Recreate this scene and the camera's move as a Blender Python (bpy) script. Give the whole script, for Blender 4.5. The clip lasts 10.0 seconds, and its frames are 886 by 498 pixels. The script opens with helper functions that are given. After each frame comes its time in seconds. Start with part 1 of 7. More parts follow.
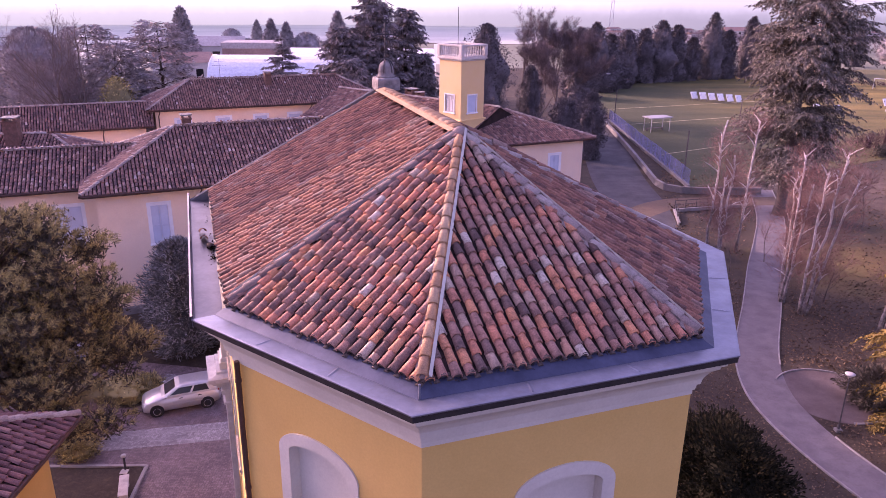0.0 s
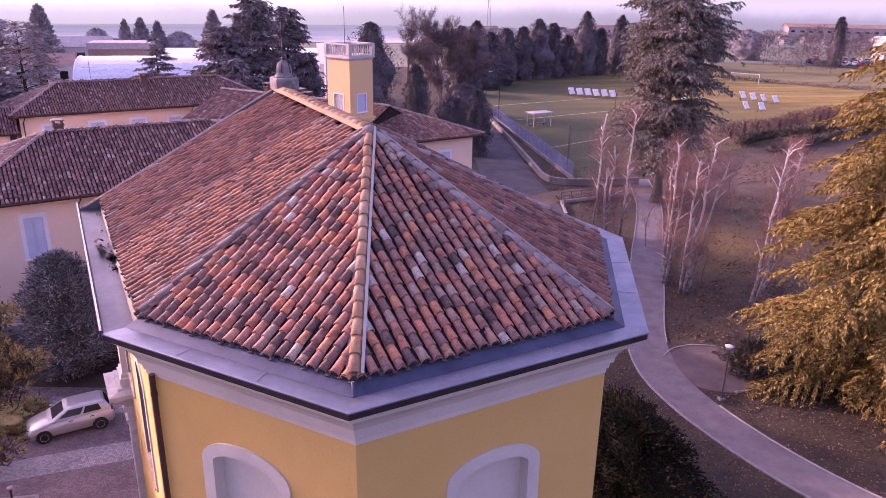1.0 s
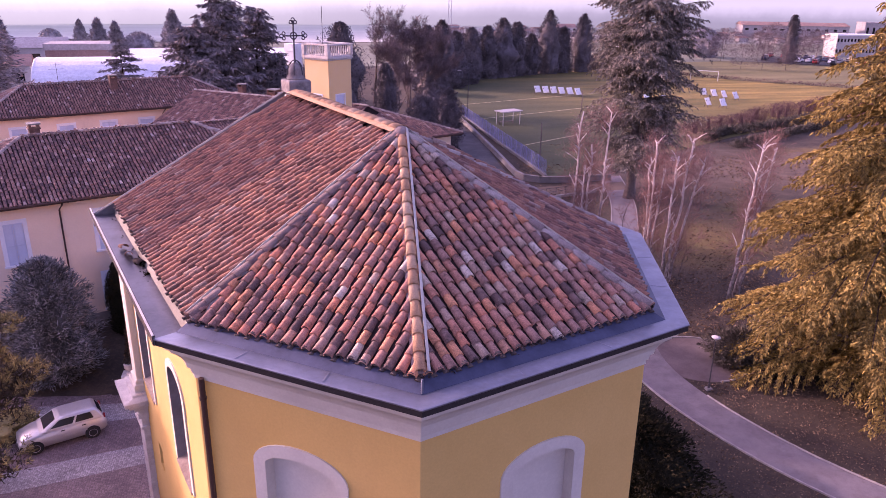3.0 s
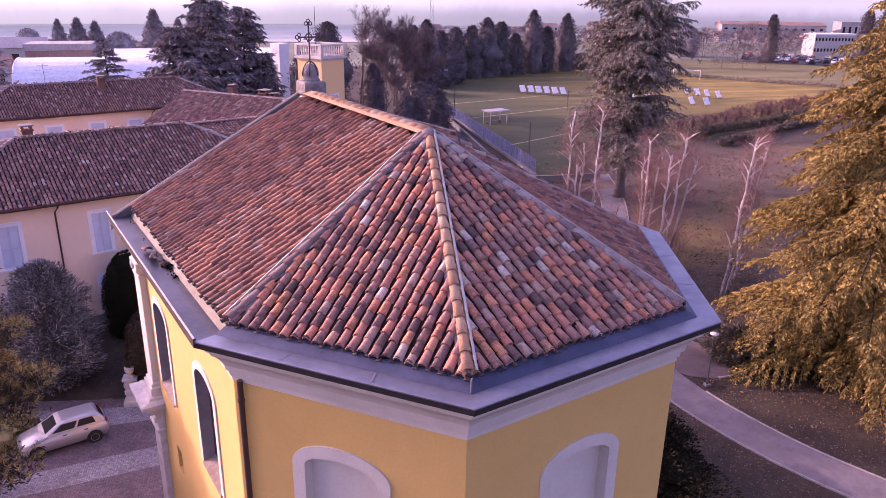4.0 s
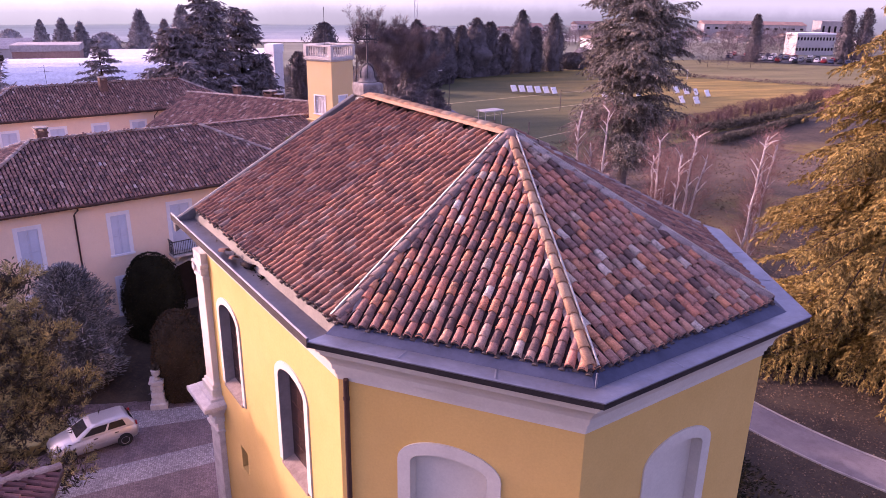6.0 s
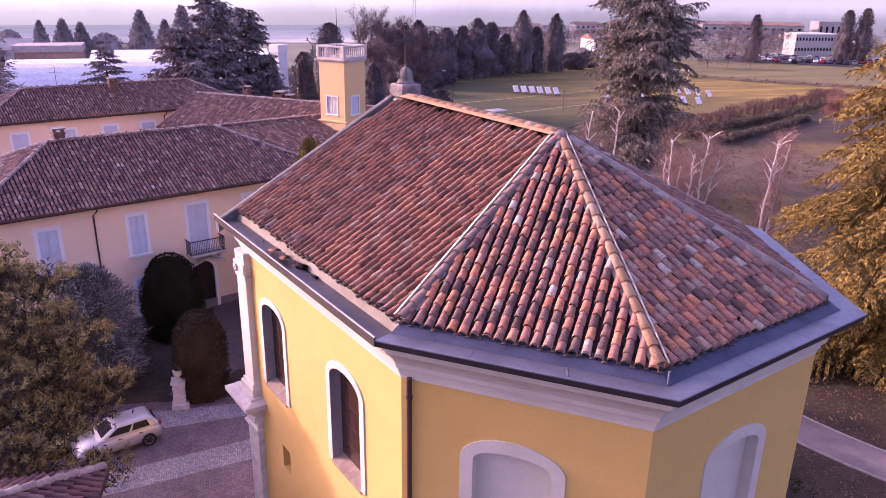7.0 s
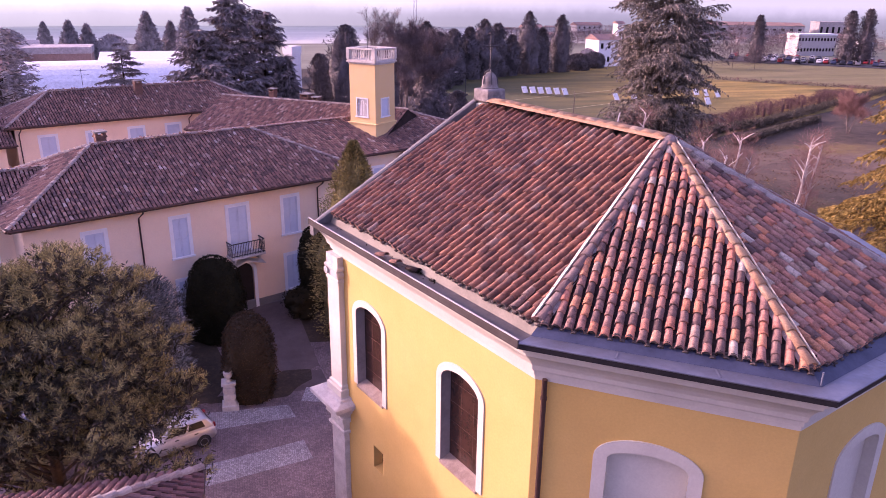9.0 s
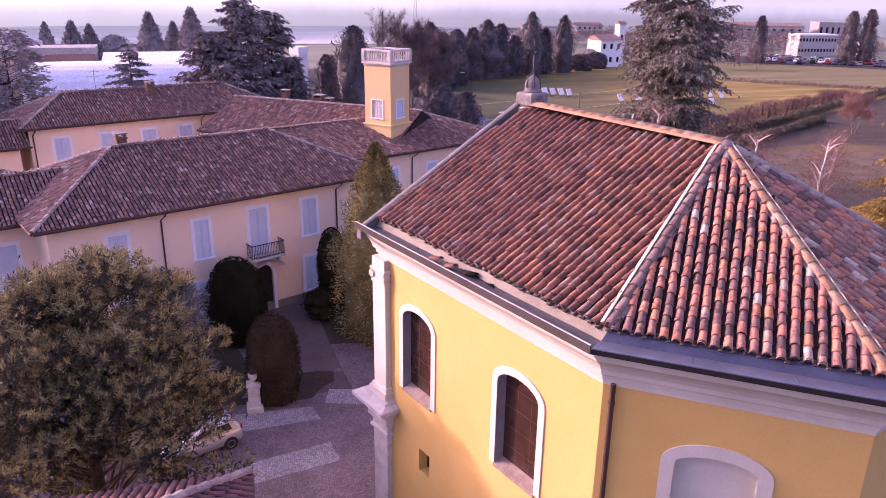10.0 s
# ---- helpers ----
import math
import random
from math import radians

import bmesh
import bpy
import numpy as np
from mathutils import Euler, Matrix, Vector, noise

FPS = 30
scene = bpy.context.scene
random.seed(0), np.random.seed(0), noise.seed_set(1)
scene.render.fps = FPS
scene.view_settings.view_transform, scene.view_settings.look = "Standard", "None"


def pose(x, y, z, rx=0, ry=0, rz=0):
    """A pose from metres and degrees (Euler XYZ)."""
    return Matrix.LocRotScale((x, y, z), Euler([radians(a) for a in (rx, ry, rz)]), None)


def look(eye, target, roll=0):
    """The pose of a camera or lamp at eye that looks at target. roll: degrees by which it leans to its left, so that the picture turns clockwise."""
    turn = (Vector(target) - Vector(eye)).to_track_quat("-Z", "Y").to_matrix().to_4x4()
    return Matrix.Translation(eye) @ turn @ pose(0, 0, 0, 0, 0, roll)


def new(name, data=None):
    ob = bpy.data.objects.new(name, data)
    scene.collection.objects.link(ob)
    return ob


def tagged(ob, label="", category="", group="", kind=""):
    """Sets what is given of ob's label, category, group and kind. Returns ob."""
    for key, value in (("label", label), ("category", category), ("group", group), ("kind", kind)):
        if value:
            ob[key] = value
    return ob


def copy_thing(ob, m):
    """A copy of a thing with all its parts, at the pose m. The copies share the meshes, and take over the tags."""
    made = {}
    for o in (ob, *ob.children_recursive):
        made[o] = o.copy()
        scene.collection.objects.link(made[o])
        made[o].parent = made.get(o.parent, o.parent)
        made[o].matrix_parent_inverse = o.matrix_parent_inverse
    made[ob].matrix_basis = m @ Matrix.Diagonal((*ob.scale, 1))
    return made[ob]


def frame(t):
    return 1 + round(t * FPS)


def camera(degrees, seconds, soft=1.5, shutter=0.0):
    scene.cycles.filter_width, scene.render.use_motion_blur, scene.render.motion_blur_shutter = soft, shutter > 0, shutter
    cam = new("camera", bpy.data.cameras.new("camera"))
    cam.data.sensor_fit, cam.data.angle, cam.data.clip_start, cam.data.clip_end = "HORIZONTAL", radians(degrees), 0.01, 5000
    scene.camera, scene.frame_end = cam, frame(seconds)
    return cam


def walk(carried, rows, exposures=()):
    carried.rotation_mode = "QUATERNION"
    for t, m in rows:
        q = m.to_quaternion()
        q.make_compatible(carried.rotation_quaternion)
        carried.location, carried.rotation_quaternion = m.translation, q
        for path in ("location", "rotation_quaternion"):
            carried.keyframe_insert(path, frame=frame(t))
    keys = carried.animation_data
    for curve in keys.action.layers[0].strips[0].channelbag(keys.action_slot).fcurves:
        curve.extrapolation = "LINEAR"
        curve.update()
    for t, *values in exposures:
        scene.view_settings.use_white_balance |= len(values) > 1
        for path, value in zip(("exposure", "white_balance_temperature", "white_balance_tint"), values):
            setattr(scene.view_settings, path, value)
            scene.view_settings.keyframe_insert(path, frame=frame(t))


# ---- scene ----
cam = camera(63.0, 10.0, soft=0.6)
METRES, EYE, TILT, LEAN, TURN = 10.8, 20.5, 0.0, 0.0, 0.0
ROWS = [
    (0.0, 0.0, 0.0, 0.0, 0.22, -19.38, -0.63),
    (0.5, -0.0225, -0.008, -0.0002, -5.5, -19.36, -0.81),
    (1.0, -0.0511, -0.0136, 0.0002, -8.9, -19.35, -0.85),
    (1.5, -0.0797, -0.0156, 0.001, -9.7, -19.36, -0.8),
    (2.0, -0.1178, -0.0152, 0.0022, -10.65, -19.37, -0.79),
    (2.5, -0.1554, -0.0137, 0.004, -11.32, -19.38, -0.78),
    (4.0, -0.2923, 0.0025, 0.01, -13.53, -19.41, -0.8),
    (4.5, -0.3411, 0.0075, 0.0108, -13.99, -19.41, -0.8),
    (5.0, -0.395, 0.0156, 0.0117, -14.32, -19.41, -0.79),
    (5.5, -0.4462, 0.0239, 0.0125, -14.7, -19.41, -0.78),
    (7.0, -0.6152, 0.0504, 0.0156, -15.25, -19.37, -0.77),
    (7.5, -0.6733, 0.0599, 0.0175, -15.3, -19.35, -0.76),
    (8.0, -0.7359, 0.0711, 0.0222, -15.36, -19.35, -0.75),
    (8.5, -0.7946, 0.0825, 0.0257, -15.43, -19.34, -0.75),
    (9.0, -0.86, 0.0951, 0.0271, -15.5, -19.33, -0.71),
    (9.5, -0.9197, 0.1098, 0.0305, -15.57, -19.33, -0.73),
    (10.0, -0.984, 0.128, 0.0364, -15.65, -19.33, -0.74),
]
walk(cam, [(t, pose(0, 0, EYE, TILT, LEAN, TURN) @ pose(METRES * x, METRES * y, METRES * z, 90 + pitch, roll, yaw)) for t, x, y, z, yaw, pitch, roll in ROWS], [(0.0, 1.33, 6450, 82), (1.5, 1.24, 6400, 83), (5.0, 1.24, 6400, 80), (10.0, 1.25, 6330, 78)])
# ---- light ----
SUN_AZ, SUN_EL = (-0.82, 0.572), 18.0
sun_dir = Vector((SUN_AZ[0] * math.cos(radians(SUN_EL)), SUN_AZ[1] * math.cos(radians(SUN_EL)), math.sin(radians(SUN_EL)))).normalized()
sun = new("sun", bpy.data.lights.new("sun", "SUN"))
sun.data.energy, sun.data.angle, sun.data.color = 2.2, radians(1.0), (1.0, 0.865, 0.60)
sun.matrix_world = look(sun_dir * 300, (0, 0, 0))
world = bpy.data.worlds.new("world")
scene.world = world
world.use_nodes = True
wn = world.node_tree
sky = wn.nodes.new("ShaderNodeTexSky")
sky.sky_type, sky.sun_disc = "NISHITA", False
sky.sun_elevation, sky.sun_rotation = radians(SUN_EL), math.atan2(SUN_AZ[0], SUN_AZ[1])
sky.air_density, sky.dust_density, sky.ozone_density = 1.0, 4.5, 1.5
wn.links.new(sky.outputs[0], wn.nodes["Background"].inputs[0])
wn.nodes["Background"].inputs[1].default_value = 0.145
# the even glow of the winter haze, over the whole sky
haze = wn.nodes.new("ShaderNodeBackground")
haze.inputs[0].default_value, haze.inputs[1].default_value = (0.64, 0.78, 1.08, 1), 0.115
both = wn.nodes.new("ShaderNodeAddShader")
wn.links.new(wn.nodes["Background"].outputs[0], both.inputs[0])
wn.links.new(haze.outputs[0], both.inputs[1])
wn.links.new(both.outputs[0], wn.nodes["World Output"].inputs[0])


# ---- materials ----
def material(name):
    m = bpy.data.materials.new(name)
    m.use_nodes = True
    nt = m.node_tree
    return m, nt, nt.nodes["Principled BSDF"]


def noise_node(nt, scale, detail=4.0, rough=0.6, warp=None):
    geo = nt.nodes.new("ShaderNodeNewGeometry")
    n = nt.nodes.new("ShaderNodeTexNoise")
    n.inputs["Scale"].default_value, n.inputs["Detail"].default_value, n.inputs["Roughness"].default_value = scale, detail, rough
    if warp:
        mp = nt.nodes.new("ShaderNodeVectorMath")
        mp.operation = "MULTIPLY"
        mp.inputs[1].default_value = warp
        nt.links.new(geo.outputs["Position"], mp.inputs[0])
        nt.links.new(mp.outputs[0], n.inputs["Vector"])
    else:
        nt.links.new(geo.outputs["Position"], n.inputs["Vector"])
    return n


def ramp(nt, src, stops):
    r = nt.nodes.new("ShaderNodeValToRGB")
    while len(r.color_ramp.elements) < len(stops):
        r.color_ramp.elements.new(0.5)
    for e, (p, c) in zip(r.color_ramp.elements, stops):
        e.position, e.color = p, (*c, 1) if len(c) == 3 else c
    nt.links.new(src, r.inputs[0])
    return r


def mixed(nt, fac, a, b, kind="MIX"):
    m = nt.nodes.new("ShaderNodeMix")
    m.data_type, m.blend_type = "RGBA", kind
    for sock, val in ((m.inputs[0], fac), (m.inputs[6], a), (m.inputs[7], b)):
        if isinstance(val, bpy.types.NodeSocket):
            nt.links.new(val, sock)
        elif isinstance(val, (int, float)):
            sock.default_value = val
        else:
            sock.default_value = (*val, 1)
    return m.outputs[2]


def grey(v):
    return (v, v, v)


def surface(name, a, b, size=1.0, fine=0.05, rough=0.8, bump=0.25, metal=0.0, dirt=None, dirt_size=2.0, dirt_amount=0.6, warp=None, spec=0.3, grain=0.22):
    """A two-scale surface: a and b mixed in patches of that size, a fine grain with relief, and optional dirt."""
    m, nt, bsdf = material(name)
    big = noise_node(nt, 1.0 / size, 5, 0.65, warp)
    fac = ramp(nt, big.outputs[0], [(0.35, grey(0.0)), (0.65, grey(1.0))])
    col = mixed(nt, fac.outputs[0], a, b)
    small = noise_node(nt, 1.0 / fine, 3, 0.7)
    tone = ramp(nt, small.outputs[0], [(0.25, grey(1 - grain)), (0.75, grey(1 + grain * 0.8))])
    col = mixed(nt, 1.0, col, tone.outputs[0], "MULTIPLY")
    if dirt:
        d = noise_node(nt, 1.0 / dirt_size, 8, 0.75)
        df = ramp(nt, d.outputs[0], [(0.5, grey(0.0)), (0.72, grey(dirt_amount))])
        col = mixed(nt, df.outputs[0], col, dirt)
    nt.links.new(col, bsdf.inputs["Base Color"])
    rr = ramp(nt, big.outputs[0], [(0.2, grey(min(1, rough * 1.12))), (0.8, grey(rough * 0.85))])
    nt.links.new(rr.outputs[0], bsdf.inputs["Roughness"])
    bsdf.inputs["Metallic"].default_value = metal
    bsdf.inputs["Specular IOR Level"].default_value = spec
    if bump:
        bp = nt.nodes.new("ShaderNodeBump")
        bp.inputs["Strength"].default_value, bp.inputs["Distance"].default_value = bump, fine * 0.4
        nt.links.new(small.outputs[0], bp.inputs["Height"])
        nt.links.new(bp.outputs[0], bsdf.inputs["Normal"])
    return m


def clay(name, stops, lichen=(0.42, 0.38, 0.33), soot=(0.045, 0.032, 0.034), amount=0.5):
    """Old roof tile: every tile has a tone of its own, with soot and lichen over them."""
    m, nt, bsdf = material(name)
    info, geo = nt.nodes.new("ShaderNodeObjectInfo"), nt.nodes.new("ShaderNodeNewGeometry")
    add = nt.nodes.new("ShaderNodeMath")
    add.operation = "ADD"
    nt.links.new(info.outputs["Random"], add.inputs[0])
    nt.links.new(geo.outputs["Random Per Island"], add.inputs[1])
    fr = nt.nodes.new("ShaderNodeMath")
    fr.operation = "FRACT"
    nt.links.new(add.outputs[0], fr.inputs[0])
    tone = ramp(nt, fr.outputs[0], stops)
    tone.color_ramp.interpolation = "LINEAR"
    soots = noise_node(nt, 3.2, 10, 0.85)
    col = mixed(nt, ramp(nt, soots.outputs[0], [(0.46, grey(0.0)), (0.66, grey(amount))]).outputs[0], tone.outputs[0], soot)
    spots = noise_node(nt, 11.0, 7, 0.85)
    col = mixed(nt, ramp(nt, spots.outputs[0], [(0.58, grey(0.0)), (0.75, grey(0.55))]).outputs[0], col, lichen)
    grain = noise_node(nt, 45.0, 3, 0.7)
    col = mixed(nt, 1.0, col, ramp(nt, grain.outputs[0], [(0.25, grey(0.6)), (0.75, grey(1.3))]).outputs[0], "MULTIPLY")
    nt.links.new(col, bsdf.inputs["Base Color"])
    bsdf.inputs["Roughness"].default_value = 0.82
    bsdf.inputs["Specular IOR Level"].default_value = 0.25
    bp = nt.nodes.new("ShaderNodeBump")
    bp.inputs["Strength"].default_value, bp.inputs["Distance"].default_value = 0.5, 0.01
    nt.links.new(grain.outputs[0], bp.inputs["Height"])
    nt.links.new(bp.outputs[0], bsdf.inputs["Normal"])
    return m


def leafy(name, dark, mid, light, rough=0.7, spec=0.2):
    """Foliage whose leaves vary from one to the next."""
    m, nt, bsdf = material(name)
    geo = nt.nodes.new("ShaderNodeNewGeometry")
    tone = ramp(nt, geo.outputs["Random Per Island"], [(0.0, dark), (0.5, mid), (1.0, light)])
    patch = noise_node(nt, 0.8, 4)
    col = mixed(nt, 1.0, tone.outputs[0], ramp(nt, patch.outputs[0], [(0.3, grey(0.6)), (0.7, grey(1.25))]).outputs[0], "MULTIPLY")
    nt.links.new(col, bsdf.inputs["Base Color"])
    bsdf.inputs["Roughness"].default_value, bsdf.inputs["Specular IOR Level"].default_value = rough, spec
    return m


def cobbled(name, stone_a, stone_b, joint, size):
    m, nt, bsdf = material(name)
    geo = nt.nodes.new("ShaderNodeNewGeometry")
    vo = nt.nodes.new("ShaderNodeTexVoronoi")
    vo.feature = "DISTANCE_TO_EDGE"
    vc = nt.nodes.new("ShaderNodeTexVoronoi")
    for v in (vo, vc):
        v.inputs["Scale"].default_value = 1.0 / size
        v.inputs["Randomness"].default_value = 0.55
        nt.links.new(geo.outputs["Position"], v.inputs["Vector"])
    tone = ramp(nt, vc.outputs["Color"], [(0.2, stone_a), (0.8, stone_b)])
    edge = ramp(nt, vo.outputs["Distance"], [(0.02, grey(1.0)), (0.12, grey(0.0))])
    col = mixed(nt, edge.outputs[0], tone.outputs[0], joint)
    wide = noise_node(nt, 0.45, 6, 0.7)
    col = mixed(nt, 1.0, col, ramp(nt, wide.outputs[0], [(0.3, grey(0.65)), (0.7, grey(1.2))]).outputs[0], "MULTIPLY")
    nt.links.new(col, bsdf.inputs["Base Color"])
    bsdf.inputs["Roughness"].default_value = 0.75
    bp = nt.nodes.new("ShaderNodeBump")
    bp.inputs["Strength"].default_value, bp.inputs["Distance"].default_value = 0.8, 0.02
    nt.links.new(edge.outputs[0], bp.inputs["Height"])
    bp.invert = True
    nt.links.new(bp.outputs[0], bsdf.inputs["Normal"])
    return m


def plain(name, c, rough=0.6, metal=0.0, spec=0.4):
    m, nt, bsdf = material(name)
    n = noise_node(nt, 14, 4)
    nt.links.new(mixed(nt, 1.0, c, ramp(nt, n.outputs[0], [(0.3, grey(0.85)), (0.7, grey(1.1))]).outputs[0], "MULTIPLY"), bsdf.inputs["Base Color"])
    bsdf.inputs["Roughness"].default_value, bsdf.inputs["Metallic"].default_value, bsdf.inputs["Specular IOR Level"].default_value = rough, metal, spec
    return m


M_YELLOW = surface("ochre_plaster", (0.60, 0.385, 0.115), (0.65, 0.425, 0.135), 2.2, 0.05, 0.9, 0.08, dirt=(0.52, 0.33, 0.12), dirt_size=2.5, dirt_amount=0.35, grain=0.06)
M_TRIM = surface("white_plaster", (0.52, 0.49, 0.418), (0.59, 0.56, 0.48), 1.6, 0.05, 0.88, 0.08, dirt=(0.43, 0.395, 0.36), dirt_size=1.3, dirt_amount=0.4, grain=0.06)
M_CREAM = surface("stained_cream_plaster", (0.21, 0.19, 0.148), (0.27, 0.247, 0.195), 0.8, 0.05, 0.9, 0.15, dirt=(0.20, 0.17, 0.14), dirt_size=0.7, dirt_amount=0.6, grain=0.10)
M_STONE = surface("weathered_stone", (0.46, 0.43, 0.40), (0.60, 0.57, 0.53), 0.4, 0.03, 0.85, 0.3, dirt=(0.24, 0.21, 0.19), dirt_size=0.5, dirt_amount=0.5, grain=0.12)
M_DARKSTONE = surface("sooty_stone", (0.15, 0.137, 0.132), (0.28, 0.255, 0.245), 0.35, 0.03, 0.88, 0.4, dirt=(0.045, 0.04, 0.04), dirt_size=0.4, dirt_amount=0.7)
M_SILL = surface("stained_stone_sill", (0.24, 0.175, 0.14), (0.36, 0.28, 0.23), 0.3, 0.03, 0.9, 0.3)
M_REVEAL = surface("shade_grey_reveal_plaster", (0.21, 0.19, 0.19), (0.28, 0.255, 0.25), 0.7, 0.05, 0.9, 0.12, dirt=(0.14, 0.12, 0.115), dirt_size=0.6, grain=0.08)
M_SLATE = surface("dark_gutter_sheet", (0.085, 0.085, 0.10), (0.125, 0.125, 0.145), 0.9, 0.1, 0.4, 0.05, metal=0.4, spec=0.5, dirt=(0.04, 0.037, 0.037), dirt_size=0.5, dirt_amount=0.6, grain=0.12)
M_ZINC = surface("zinc_sheet", (0.19, 0.204, 0.245), (0.26, 0.277, 0.325), 0.9, 0.15, 0.38, 0.05, metal=0.7, dirt=(0.17, 0.16, 0.16), dirt_size=0.5, dirt_amount=0.6, grain=0.10)
M_DARKZ = surface("dark_lead_sheet", (0.038, 0.048, 0.082), (0.068, 0.082, 0.13), 0.7, 0.12, 0.5, 0.08, metal=0.3, grain=0.14)
M_BLACK = surface("black_painted_metal", (0.02, 0.018, 0.02), (0.035, 0.03, 0.03), 0.4, 0.05, 0.5, 0.05)
M_BROWN = surface("brown_painted_metal", (0.06, 0.032, 0.025), (0.09, 0.045, 0.035), 0.5, 0.05, 0.5, 0.05)
M_TILE = clay("brightened_clay_tile", [(0.0, (0.140, 0.088, 0.079)), (0.14, (0.270, 0.163, 0.138)), (0.34, (0.420, 0.226, 0.176)), (0.54, (0.530, 0.245, 0.176)), (0.69, (0.660, 0.259, 0.159)), (0.80, (0.720, 0.312, 0.163)), (0.87, (0.480, 0.288, 0.219)), (0.94, (0.500, 0.370, 0.280)), (1.0, (0.66, 0.56, 0.47))], amount=0.85)
M_RAKE = surface("dull_grey_sheet", (0.13, 0.126, 0.126), (0.19, 0.184, 0.184), 0.8, 0.06, 0.8, 0.06, spec=0.15, dirt=(0.12, 0.11, 0.105), dirt_size=0.6, grain=0.1)
M_RIMPAINT = surface("brown_painted_sheet", (0.058, 0.050, 0.046), (0.082, 0.071, 0.066), 0.8, 0.06, 0.85, 0.05, spec=0.1, grain=0.08)
M_TILERED = clay("darkened_red_tile", [(0.0, (0.155, 0.081, 0.065)), (0.22, (0.231, 0.111, 0.083)), (0.45, (0.292, 0.135, 0.094)), (0.66, (0.340, 0.155, 0.102)), (0.80, (0.367, 0.173, 0.107)), (0.90, (0.299, 0.162, 0.123)), (1.0, (0.353, 0.245, 0.195))], amount=0.85)
M_RIDGE = clay("ridge_tile", [(0.0, (0.40, 0.23, 0.135)), (0.5, (0.53, 0.30, 0.16)), (1.0, (0.56, 0.40, 0.26))], amount=0.3)
M_PALE_RIDGE = clay("mortared_ridge_tile", [(0.0, (0.27, 0.20, 0.18)), (0.5, (0.37, 0.30, 0.27)), (1.0, (0.44, 0.38, 0.34))], amount=0.45)
M_LOOSE = clay("fallen_clay_tile", [(0.0, (0.27, 0.135, 0.09)), (1.0, (0.33, 0.17, 0.115))], amount=0.3)
M_PLUM_RIDGE = clay("plum_ridge_tile", [(0.0, (0.15, 0.10, 0.098)), (0.5, (0.21, 0.145, 0.135)), (1.0, (0.28, 0.205, 0.18))], amount=0.4)
M_MORTAR = surface("mossy_mortar", (0.05, 0.038, 0.034), (0.13, 0.098, 0.085), 0.12, 0.02, 0.95, 0.6)
# shade in the gaps between cover tiles is put into this near-black colour
M_PAN = surface("gap_dark_pan_tile", (0.018, 0.011, 0.010), (0.036, 0.019, 0.016), 0.5, 0.04, 0.9, 0.4)
# haze before the villa is put into its lighter roof and wall colours
M_FARTILE = clay("dark_clay_tile", [(0.0, (0.125, 0.08, 0.078)), (0.3, (0.20, 0.115, 0.10)), (0.6, (0.27, 0.145, 0.12)), (0.9, (0.32, 0.195, 0.16)), (0.985, (0.40, 0.29, 0.25)), (1.0, (0.50, 0.43, 0.40))], amount=0.4)
M_ANNEXTILE = clay("old_plum_tile", [(0.0, (0.13, 0.066, 0.066)), (0.4, (0.18, 0.088, 0.084)), (0.8, (0.23, 0.112, 0.104)), (1.0, (0.28, 0.17, 0.15))], amount=0.4)
M_VILLA = surface("haze_pale_cream_plaster", (0.84, 0.645, 0.475), (0.88, 0.69, 0.52), 2.5, 0.08, 0.9, 0.06, dirt=(0.66, 0.49, 0.35), dirt_size=3.0, dirt_amount=0.35, grain=0.05)
M_TOWER = surface("pale_ochre_plaster", (0.70, 0.49, 0.23), (0.75, 0.53, 0.26), 2.0, 0.06, 0.9, 0.06, dirt=(0.60, 0.43, 0.24), dirt_size=2.0, dirt_amount=0.35, grain=0.05)
M_SHUTTER = surface("grey_blue_shutter", (0.50, 0.56, 0.66), (0.56, 0.62, 0.72), 0.7, 0.04, 0.6, 0.1, grain=0.06)
M_SURROUND = surface("pale_window_surround", (0.76, 0.76, 0.78), (0.83, 0.83, 0.85), 0.8, 0.05, 0.85, 0.08, grain=0.06)
M_DOOR = surface("dark_wood_door", (0.014, 0.010, 0.009), (0.022, 0.015, 0.012), 0.3, 0.03, 0.6, 0.2)
M_GLASSBROWN = surface("brown_window_glass", (0.035, 0.018, 0.014), (0.06, 0.03, 0.022), 0.5, 0.06, 0.25, 0.03, spec=0.4)
M_IRON = surface("wrought_iron", (0.05, 0.05, 0.055), (0.08, 0.075, 0.08), 0.2, 0.03, 0.6, 0.1, metal=0.4)
M_BRICK = surface("chimney_brick", (0.12, 0.065, 0.05), (0.19, 0.105, 0.08), 0.25, 0.04, 0.9, 0.4, dirt=(0.05, 0.04, 0.04), dirt_size=0.6)
M_SAND = surface("trodden_sandy_earth", (0.105, 0.072, 0.05), (0.19, 0.13, 0.088), 5.0, 0.12, 0.95, 0.4, dirt=(0.085, 0.068, 0.036), dirt_size=5.0, dirt_amount=0.9)
M_ASPHALT = surface("worn_asphalt", (0.060, 0.057, 0.060), (0.09, 0.085, 0.088), 2.5, 0.05, 0.85, 0.3, dirt=(0.075, 0.07, 0.074), dirt_size=3)
M_PATH = surface("beaten_gravel_path", (0.15, 0.13, 0.134), (0.205, 0.18, 0.18), 1.2, 0.03, 0.95, 0.4, dirt=(0.105, 0.083, 0.076), dirt_size=1.4, dirt_amount=0.6, grain=0.16)
M_EARTH = surface("leaf_littered_earth", (0.040, 0.030, 0.022), (0.068, 0.050, 0.032), 3.0, 0.10, 0.95, 0.7, dirt=(0.14, 0.095, 0.06), dirt_size=0.3, dirt_amount=0.5)
